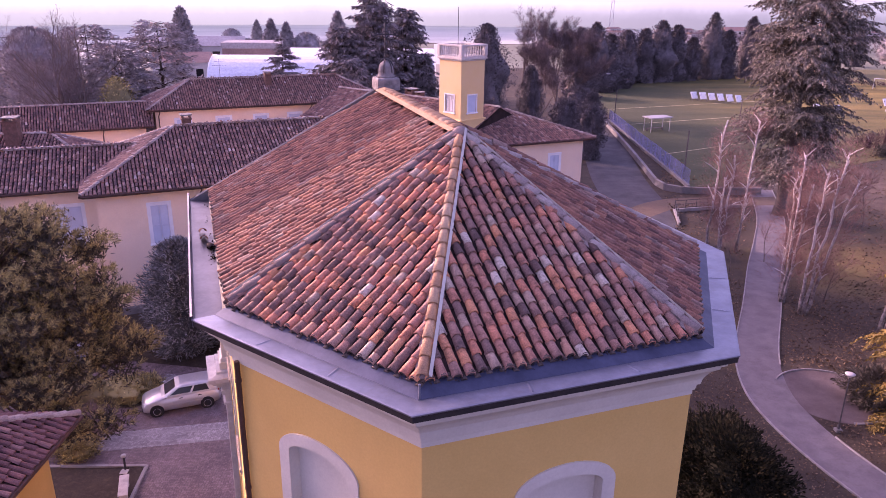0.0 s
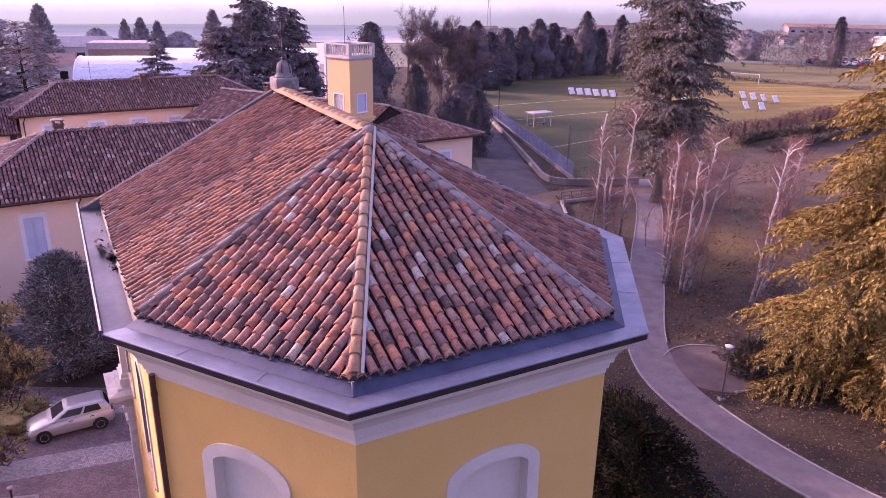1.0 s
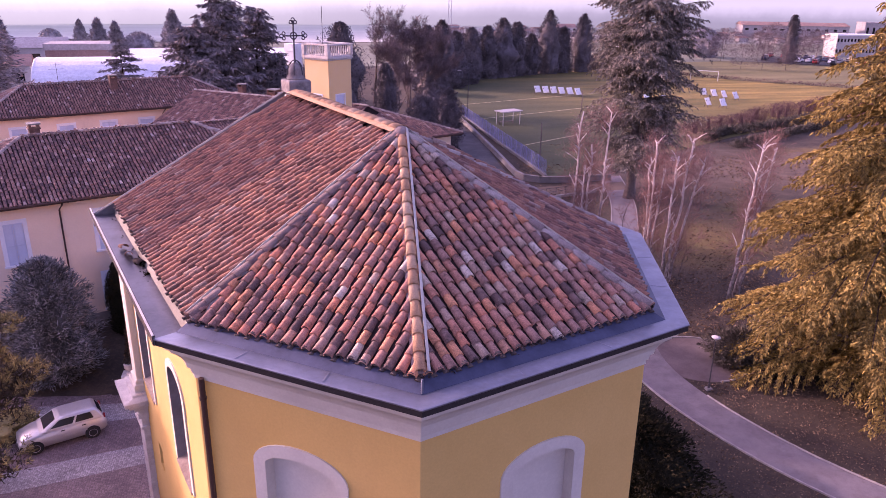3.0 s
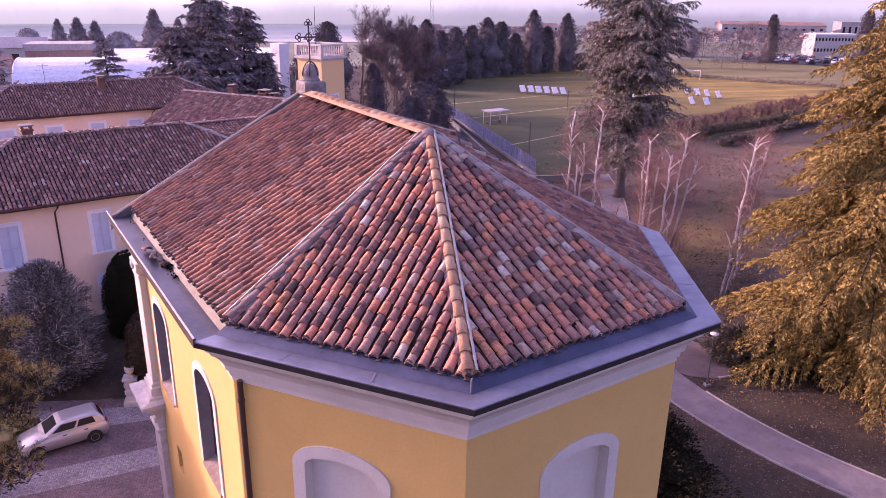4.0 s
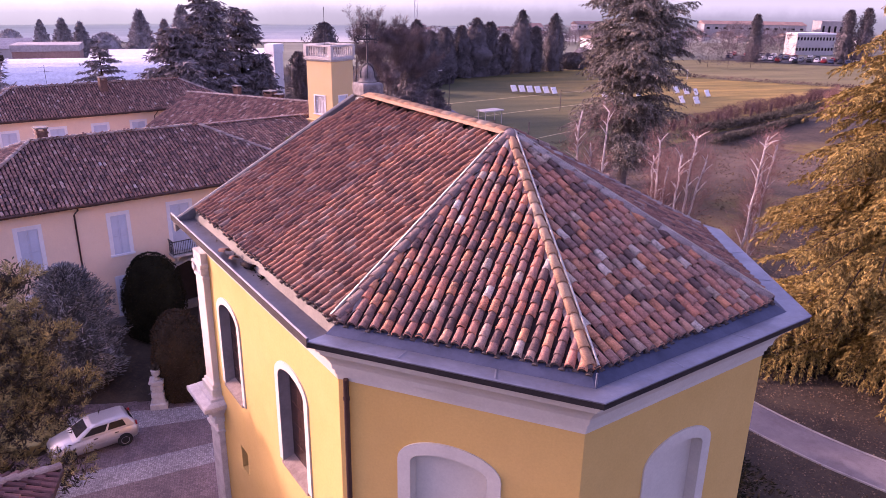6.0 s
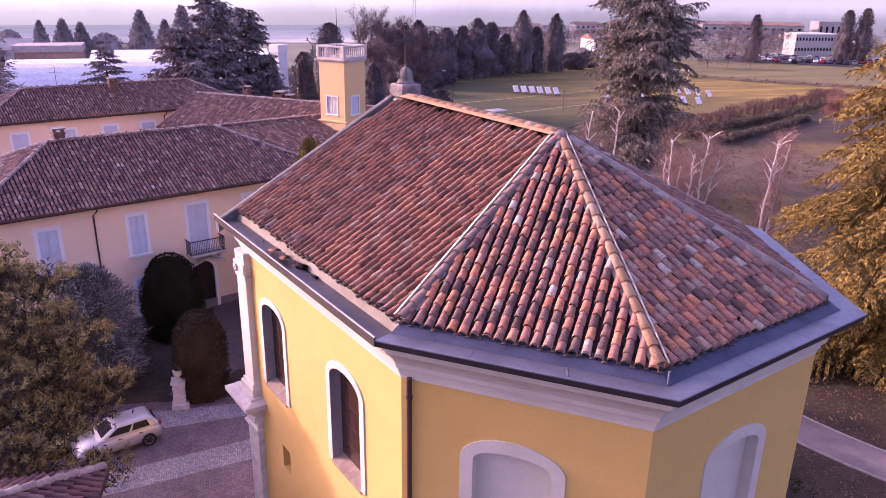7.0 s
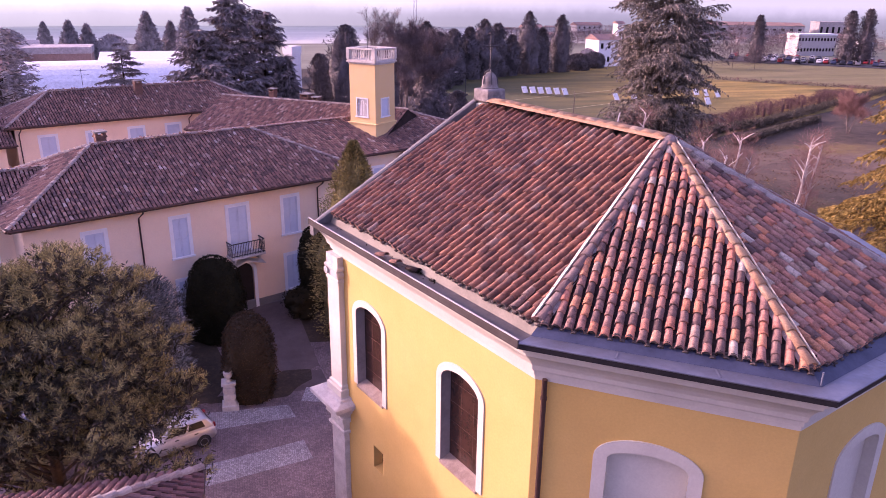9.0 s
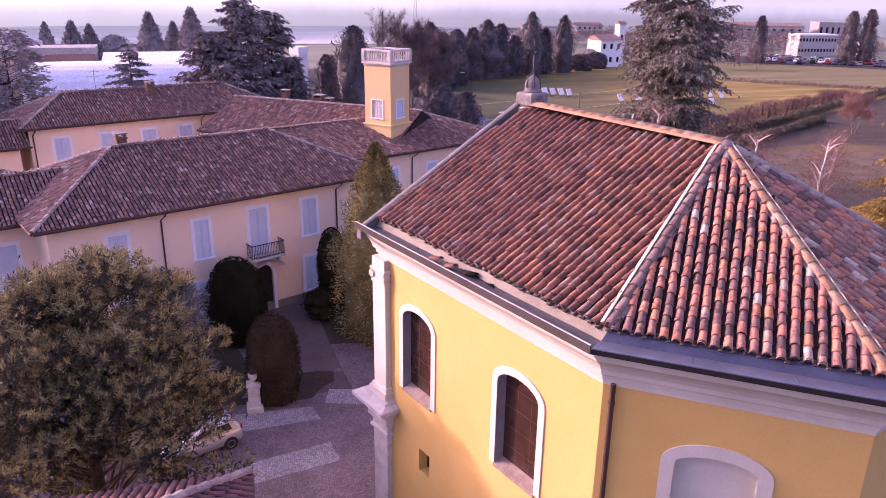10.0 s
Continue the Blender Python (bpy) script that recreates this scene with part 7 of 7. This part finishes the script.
part("footing", Geo().box(-0.16, 0.16, -0.16, 0.16, -0.05, 0.12), M_CONCRETE, lamp, bevel=0.02)

# street lamp and posts along the lane
sl = thing("street_lamp", pose(28.9, 123.5, 0), "tall grey street lamp beside the lane", "street lamp")
part("pole", Geo().tube([(0, 0, 0), (0, 0, 7.6), (-0.4, 0, 8.1), (-1.4, 0, 8.35)], [0.09, 0.07, 0.05, 0.04], 8), M_IRON, sl)
part("head", Geo().box(-2.0, -1.3, -0.14, 0.14, 8.28, 8.42), M_FARWALL, sl, bevel=0.04)
for k, (x, y, h) in enumerate(((29.9, 88.2, 5.2), (52.0, 128.0, 4.0))):
    solo("wooden_post", Geo().tube([(0, 0, -0.1), (0.02, 0, h)], [0.10, 0.08], 8), M_GREYBARK, "weathered wooden pole standing by the field", "post", "poles by the field", m=pose(x, y, 0))
# mesh fence between lane and field
fence = thing("fence", pose(0, 0, 0), "blue-grey wire fence on a low concrete footing", "fence")
fp = [(28.6, 126), (28.2, 104), (28.0, 86), (27.9, 80.2)]
for a, b in zip(fp, fp[1:]):
    n = max(2, round((Vector(b) - Vector(a)).length / 2.4))
    for k in range(n):
        p = Vector(a).lerp(Vector(b), k / n)
        q = Vector(a).lerp(Vector(b), (k + 1) / n)
        part("post", Geo().tube([(p.x, p.y, 0.2), (p.x, p.y, 2.15)], 0.04, 6), M_FENCE, fence)
        g = Geo()
        for z in np.linspace(0.5, 2.1, 12):
            g.tube([(p.x, p.y, z), (q.x, q.y, z)], 0.014, 3, False)
        for t in np.linspace(0, 1, 14):
            r = p.lerp(q, t)
            g.tube([(r.x, r.y, 0.5), (r.x, r.y, 2.1)], 0.012, 3, False)
        part("wire_panel", g, M_FENCE, fence, kind="stuff")
rail = thing("railing", pose(0, 0, 0), "low dark iron railing at the park's edge", "railing")
rp = [(22.6, 66.4), (23.4, 70.5), (27, 71.5), (31, 72.6)]
g = Geo()
for a, b in zip(rp, rp[1:]):
    part("rail", Geo().tube([(*a, 1.15), (*b, 1.15)], 0.025, 5).tube([(*a, 0.75), (*b, 0.75)], 0.02, 5), M_IRON, rail)
    for k in range(3):
        p = Vector(a).lerp(Vector(b), k / 3)
        part("post", Geo().tube([(p.x, p.y, 0.2), (p.x, p.y, 1.18)], 0.03, 5), M_IRON, rail)

# archery butts, shelter, goal on the field
butt = thing("target_board", pose(52.6, 154.0, 0, 0, 0, 20), "white tilted target board on a stand", "target", "target boards on the field")
part("board", Geo().box(-0.75, 0.75, -0.06, 0.06, 0, 1.55, pose(0, 0, 0.5, -32)), M_WHITE, butt, bevel=0.02)
for sx in (-1, 1):
    part("leg", Geo().tube([(sx * 0.6, 0.75, 0), (sx * 0.6, 0.32, 1.5)], 0.05, 5), M_GREYBARK, butt)
    part("leg", Geo().tube([(sx * 0.6, -0.1, 0), (sx * 0.6, 0.1, 0.7)], 0.05, 5), M_GREYBARK, butt)
spots = [(54.1, 153.0), (55.6, 152.0), (57.1, 151.0), (58.6, 150.0), (60.1, 149.0)]
spots += [(88.5, 146.1), (89.4, 143.6), (90.6, 141.6), (91.9, 139.3), (80.5, 131.2), (82.8, 129.6), (67.2, 139.0), (70.5, 137.5), (73.6, 136.0)]
for x, y in spots:
    copy_thing(butt, pose(x, y, 0.02, 0, 0, random.uniform(14, 26)))
hut = thing("shelter", pose(34.4, 117.2, 0, 0, 0, 22), "open shelter with a flat pale roof on posts", "shelter")
part("roof", Geo().box(-2.1, 2.1, -1.2, 1.2, 2.2, 2.38), M_FARWALL, hut, bevel=0.03)
for x in (-1.8, 1.8):
    for y in (-0.9, 0.9):
        part("post", Geo().tube([(x, y, 0), (x, y, 2.2)], 0.06, 6), M_FARWALL, hut)
part("bench", Geo().box(-1.6, 1.6, 0.3, 0.75, 0.4, 0.48).box(-1.5, -1.4, 0.35, 0.7, 0, 0.4).box(1.4, 1.5, 0.35, 0.7, 0, 0.4), M_GREYBARK, hut)
goal = thing("goal", pose(107.0, 177.5, 0, 0, 0, -48), "white football goal frame on the far pitch", "goal")
for x in (-3.6, 3.6):
    part("goalpost", Geo().tube([(x, 0, 0), (x, 0, 2.44)], 0.07, 6), M_WHITE, goal)
part("crossbar", Geo().tube([(-3.6, 0, 2.44), (3.6, 0, 2.44)], 0.07, 6), M_WHITE, goal)
bench = thing("stone_bench", pose(-13.62, 25.9, 0.02, 0, 0, 110), "pale stone bench beside a low kerb", "bench")
part("seat", Geo().box(-0.75, 0.75, -0.2, 0.2, 0.38, 0.46), M_STONE, bench, bevel=0.02)
for x in (-0.5, 0.5):
    part("support", Geo().box(x - 0.08, x + 0.08, -0.16, 0.16, 0, 0.38), M_STONE, bench)
bollard = thing("bollard_light", pose(-14.25, 27.5, 0.02), "short dark bollard light at the lawn corner", "bollard")
part("post", Geo().tube([(0, 0, -0.05), (0, 0, 0.72)], 0.05, 8), M_IRON, bollard)
part("head", Geo().lathe([(0.06, 0.72), (0.12, 0.74), (0.12, 0.82), (0.03, 0.86)], 10), M_FARWALL, bollard, smooth=True)
part("footing", Geo().box(-0.16, 0.16, -0.3, 0.02, -0.02, 0.06), M_STONE, bollard)
for k, (x, y, h) in enumerate(((-16.9, 28.6, 1.0), (-17.6, 29.2, 1.2), (-16.0, 34.4, 0.9))):
    shrub("low_shrub", (x, y), h, (0.9, 0.8), M_PINE, "straggling yellow-green shrub at the courtyard edge", 240 + k, n=2600, ragged=0.3, leaf=(0.14, 0.05), core=0.7)
shrub("dry_shrub", (-17.3, 30.6), 1.1, (1.2, 1.2), M_TWIG, "dry grey twiggy shrub at the courtyard edge", 245, n=2200, leaf=(0.4, 0.015), core=0.15, ragged=0.35)
sign = thing("park_sign", pose(44.0, 79.5, 0), "small white sign on a post in the park", "sign")
part("post", Geo().tube([(0, 0, 0), (0, 0, 2.4)], 0.05, 6), M_IRON, sign)
part("panel", Geo().box(-0.3, 0.3, -0.03, 0.03, 1.7, 2.4), M_WHITE, sign)


# ---- distance ----
hall = thing("white_hall", pose(-46.5, 150.0, 0, 0, 0, 6), "long white membrane sports hall with a rounded roof", "hall")
rg2 = []
for x in np.linspace(0, 46, 13):
    rg2.append([(x, -9.5 * math.cos(t), 8.6 * math.sin(t) ** 0.7 if 0 < t < math.pi else 0.0) for t in [math.pi * k / 16 for k in range(17)]])
part("membrane", Geo().rings([r + [(r[0][0], 0, -0.2)] for r in rg2]), M_TARP, hall, smooth=False)
part("end_frame", Geo().tube([(-0.02, -9.5 * math.cos(t), 8.6 * math.sin(t) ** 0.7) for t in [math.pi * (0.02 + 0.96 * j / 16) for j in range(17)]], 0.12, 5, False), M_WHITE, hall)


def block_house(name, x, y, rz, w, d, h, roof, label, category="building", pitched=True, rows=1, cols=4, wall_mat=M_FARWALL, roof_mat=M_REDROOF, lo=0.35, wide=0.2):
    """A distant building: walls with real window recesses and a roof."""
    b = thing(name, pose(x, y, height(x, y), 0, 0, rz), label, category)
    g = Geo()
    zr = [h * (r + 0.28) / rows for r in range(rows)]
    ww = w / cols
    for r in range(rows):
        ops = [(ww * (k + 0.5 - wide), ww * (k + 0.5 + wide), h * (r + lo) / rows, h * (r + 0.75) / rows, 0.0) for k in range(cols)]
        P = wall_panel(g, (-w / 2, -d / 2, h * r / rows), (1, 0, 0), h * (r + 1) / rows, w, ops, 0.25)
        for s0, s1, z0, z1, _ in ops:
            part("window", Geo().add([P(s0, z0, 0.24), P(s1, z0, 0.24), P(s1, z1, 0.24), P(s0, z1, 0.24)], [(0, 1, 2, 3)]), M_GLASS, b)
    for a, c in (((w / 2, -d / 2), (w / 2, d / 2)), ((w / 2, d / 2), (-w / 2, d / 2)), ((-w / 2, d / 2), (-w / 2, -d / 2))):
        g.add([(*a, 0), (*c, 0), (*c, h), (*a, h)], [(0, 1, 2, 3)])
    part("wall", g, wall_mat, b)
    o = 0.4
    if pitched:
        part("roof", Geo().add([(-w / 2 - o, -d / 2 - o, h), (w / 2 + o, -d / 2 - o, h), (w / 2 + o, d / 2 + o, h), (-w / 2 - o, d / 2 + o, h), (-w / 2 - o, 0, h + roof), (w / 2 + o, 0, h + roof)], [(0, 1, 5, 4), (2, 3, 4, 5), (0, 4, 3), (1, 2, 5), (3, 2, 1, 0)]), roof_mat, b)
    else:
        part("roof", Geo().box(-w / 2 - 0.2, w / 2 + 0.2, -d / 2 - 0.2, d / 2 + 0.2, h, h + roof), roof_mat, b)
    return b


block_house("factory", 212, 250, -8, 16, 8, 7.8, 0.6, "white two-storey factory office with ribbon windows", pitched=False, rows=2, cols=12, wall_mat=M_FARWALL, roof_mat=M_WHITE, wide=0.32, lo=0.45)
block_house("factory_hall", 282, 380, -22, 56, 20, 6.8, 1.6, "long grey factory hall in the haze", cols=12, wall_mat=M_GREYROOF, roof_mat=M_REDROOF, lo=0.6)
block_house("factory_hall", 326, 366, -22, 16, 14, 8.6, 0.6, "dark grey factory hall in the haze", pitched=False, cols=5, wall_mat=M_GREYROOF, roof_mat=M_GREYROOF)
block_house("small_kiosk", 205, 216, -30, 4.4, 4, 6.8, 0.4, "small white flat-roofed block beside the car park", pitched=False, cols=1, wall_mat=M_WHITE, roof_mat=M_WHITE)
block_house("white_house", 104.5, 219, 10, 8.4, 7, 8.2, 1.6, "small white house behind the sports field", "house", cols=3, rows=2, wall_mat=M_SURROUND)
block_house("house_turret", 109.8, 219.5, 10, 2.4, 2.4, 13.0, 0.8, "slim white turret beside the small house", cols=1, wall_mat=M_WHITE)
block_house("low_hall", -20, 196, 4, 40, 16, 5.5, 1.6, "long low hall with a pale roof beyond the white hall", "hall", cols=8, roof_mat=M_WHITE)
block_house("brick_house", -45.2, 176, 6, 12.5, 10, 8.4, 1.3, "flat-roofed reddish house beyond the white hall", "house", cols=4, pitched=False, wall_mat=M_REDROOF, roof_mat=M_GREYROOF)
block_house("farmhouse", -60, 170, 12, 12, 9, 5.6, 2.0, "pale farmhouse with a dull tiled roof", "house", cols=3)
block_house("farmhouse", -72, 218, 14, 26, 12, 6.0, 2.4, "long farmhouse with a pale roof", "house", cols=5, roof_mat=M_GREYROOF)
block_house("farmhouse", -22, 268, 20, 14, 10, 6.0, 2.4, "small gabled house among the far conifers", "house", cols=3, roof_mat=M_GREYROOF)
hs = [block_house("village_house", 150, 392, 0, 11, 8, 4.6, 1.8, "small pale house in the distant village", "house", rows=2, cols=4),
      block_house("village_house", 190, 405, 0, 16, 9, 5.5, 1.6, "pale low house in the distant village", "house", rows=2, cols=5)]
rgv = random.Random(12)
for k in range(34):
    a = radians(rgv.choice((rgv.uniform(8, 48), rgv.uniform(20, 48))))
    r = rgv.uniform(400, 500)
    c = copy_thing(hs[k % 2], pose(math.sin(a) * r, math.cos(a) * r, 0.02, 0, 0, rgv.uniform(-40, 40)) @ Matrix.Scale(rgv.uniform(0.4, 0.6), 4))
    c["group"] = "distant village"
# car park before the factory
paints = [plain("dark_blue_paint", (0.03, 0.04, 0.08), 0.3, 0.2), plain("grey_paint", (0.16, 0.16, 0.17), 0.3, 0.3), plain("white_paint", (0.7, 0.7, 0.7), 0.3), plain("red_paint", (0.3, 0.03, 0.03), 0.3), plain("black_paint", (0.015, 0.015, 0.017), 0.3)]
protos = [hatchback("parked_car", pose(166 + 3 * k, 236 - 5.0 * k, 0.06, 0, 0, 40), p, lab, "cars in the car park", True) for k, (p, lab) in enumerate(zip(paints, ("dark blue parked car", "grey parked car", "white parked car", "red parked car", "black parked car")))]
for k, lab in enumerate(("dark blue small car in the far car park", "grey small car in the far car park", "white small car in the far car park", "red small car in the far car park", "black small car in the far car park")):
    protos[k]["label"] = lab
rgc = random.Random(4)
for r in range(3):
    for k in range(26):
        if rgc.random() < 0.25 or (r == 0 and k < 5):
            continue
        t = k / 26
        x, y = 166 + 44 * t + r * 5.5, 237 - 46 * t + r * 6.0
        copy_thing(protos[rgc.randrange(5)], pose(x + rgc.uniform(-0.4, 0.4), y, 0.06, 0, 0, 42 + rgc.choice((0, 180)) + rgc.uniform(-4, 4)))
draped("car_park", [(160, 232), (206, 184), (226, 200), (180, 252)], M_ASPHALT, "grey asphalt car park before the factory", "car park", 0.055, 2, 2)
# trees of the distance
far_c = shrub("far_conifer", (-70, 200), 16, (5.5, 5.5), M_FARTREE, "rounded hazy conifer in the distance", 301, n=2600, leaf=(1.1, 0.5), shape="cone", category="tree", ragged=0.2, group="far trees")
far_r = shrub("far_tree", (150, 250), 10, (5, 5), M_FARTREE, "rounded hazy tree in the distance", 302, n=2600, leaf=(0.9, 0.3), shape="dome", category="tree", ragged=0.25, group="far trees")
far_b = shrub("far_bare_tree", (170, 215), 11, (5, 5), M_FARBARE, "bare purplish tree in the distance", 303, n=800, leaf=(1.6, 0.11), shape="dome", core=0.02, category="tree", ragged=0.35, trunk=2.0, stem=0.5, group="far trees")
far_d = shrub("far_conifer", (198.2, 216.8), 17.2, (3.6, 3.6), M_HAZECYPRESS, "dark ragged conifer by the car park", 304, n=5000, leaf=(0.8, 0.2), shape="flame", category="tree", core=0.7, ragged=0.4, group="far trees")
copy_thing(far_d, pose(202.0, 213.0, 0, 0, 0, 140) @ Matrix.Scale(1.04, 4))
copy_thing(far_d, pose(165, 222, 0, 0, 0, 80) @ Matrix.Scale(0.9, 4))
copy_thing(far_d, pose(132, 240, 0, 0, 0, 30) @ Matrix.Scale(0.85, 4))
for x, y, s, o in ((-42.7, 231, 0.88, 1), (-33.1, 232, 0.92, 0), (-27.4, 241, 0.75, 0), (-21.7, 233, 1.0, 0), (-53, 229, 0.78, 0), (-49, 232, 0.72, 0), (-60.3, 228, 0.7, 1), (-83, 292, 0.7, 1), (-74, 296, 0.62, 0), (-36, 238, 0.62, 1), (-90, 262, 0.7, 1),
                   (152, 240, 0.9, 2), (160, 232, 0.85, 2), (168, 240, 1.0, 2), (176, 246, 1.05, 2), (184, 240, 0.9, 2), (146, 232, 0.8, 2), (136, 205, 0.65, 2), (142, 203, 0.65, 2), (148, 200, 0.65, 2), (232, 226, 1.2, 2), (240, 224, 1.1, 2), (226, 214, 0.9, 2), (112, 222, 0.6, 1), (97, 214, 0.55, 1), (120, 230, 0.7, 2), (92, 226, 0.8, 2), (84, 228, 0.7, 2)):
    copy_thing((far_c, far_r, far_b)[o], pose(x, y, 0, 0, 0, 57 * s) @ Matrix.Scale(s, 4))
for k in range(60):
    a = radians(rgv.uniform(12, 50))
    r = rgv.uniform(330, 440)
    s = rgv.uniform(0.6, 1.1)
    copy_thing(far_b, pose(math.sin(a) * r, math.cos(a) * r, 0, 0, 0, rgv.uniform(0, 360)) @ Matrix.Diagonal((s * 1.6, s * 1.6, s * 0.5, 1)))
mast = thing("lattice_mast", pose(105, 480, 0), "thin lattice mast in the hazy distance", "mast")
for x in (-1.2, 1.2):
    part("leg", Geo().tube([(x, 0, 0), (x * 0.2, 0, 42)], 0.14, 4), M_FARWALL, mast)
part("lattice", Geo().tube([(-1.1, 0, 3), (1.0, 0, 9), (-0.9, 0, 15), (0.8, 0, 21), (-0.6, 0, 27), (0.5, 0, 33)], 0.1, 4), M_FARWALL, mast)

# pale hazy backdrop far beyond everything; painted haze glows, brighter on the sunward left
m, nt, bsdf = material("haze_backdrop")
geo = nt.nodes.new("ShaderNodeNewGeometry")
sep = nt.nodes.new("ShaderNodeSeparateXYZ")
nt.links.new(geo.outputs["Position"], sep.inputs[0])


def calc(op, a, b):
    n = nt.nodes.new("ShaderNodeMath")
    n.operation = op
    for sock, val in zip(n.inputs, (a, b)):
        if isinstance(val, (int, float)):
            sock.default_value = val
        else:
            nt.links.new(val, sock)
    return n.outputs[0]


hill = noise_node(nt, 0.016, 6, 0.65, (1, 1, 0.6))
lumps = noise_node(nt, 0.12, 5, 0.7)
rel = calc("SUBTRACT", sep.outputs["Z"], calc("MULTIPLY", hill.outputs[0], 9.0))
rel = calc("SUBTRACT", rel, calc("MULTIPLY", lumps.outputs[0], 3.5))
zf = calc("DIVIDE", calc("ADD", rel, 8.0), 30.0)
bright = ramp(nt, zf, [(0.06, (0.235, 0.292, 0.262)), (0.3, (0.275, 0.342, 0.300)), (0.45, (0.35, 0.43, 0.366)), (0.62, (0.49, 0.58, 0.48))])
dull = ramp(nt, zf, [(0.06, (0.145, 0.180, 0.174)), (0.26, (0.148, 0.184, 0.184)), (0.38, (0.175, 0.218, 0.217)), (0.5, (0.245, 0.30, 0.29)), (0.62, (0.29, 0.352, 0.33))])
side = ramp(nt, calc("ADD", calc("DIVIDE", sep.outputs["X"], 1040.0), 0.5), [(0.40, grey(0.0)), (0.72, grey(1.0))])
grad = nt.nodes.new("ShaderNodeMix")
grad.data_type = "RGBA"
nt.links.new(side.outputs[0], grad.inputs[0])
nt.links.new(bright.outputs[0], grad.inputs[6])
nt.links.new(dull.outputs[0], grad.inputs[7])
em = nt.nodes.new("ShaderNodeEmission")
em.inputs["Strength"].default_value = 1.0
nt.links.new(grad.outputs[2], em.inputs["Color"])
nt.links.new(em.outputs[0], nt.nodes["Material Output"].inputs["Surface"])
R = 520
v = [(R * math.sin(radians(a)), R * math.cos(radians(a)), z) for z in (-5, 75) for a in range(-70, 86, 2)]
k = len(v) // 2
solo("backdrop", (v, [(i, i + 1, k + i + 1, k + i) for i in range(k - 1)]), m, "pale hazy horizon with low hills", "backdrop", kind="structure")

part("eave_moss", leaf_mesh("eave_moss", EAVE_MOSS[0], EAVE_MOSS[1], 0.05, 0.03, M_BARK, np.random.RandomState(1)), None, church, "dark moss along the eaves", kind="stuff")
part("gutter_litter", leaf_mesh("gutter_litter", GUTTER_LITTER[0], GUTTER_LITTER[1], 0.055, 0.04, M_TOPIARY, np.random.RandomState(2)), None, church, "dark rotted leaves in the side gutter", kind="stuff")
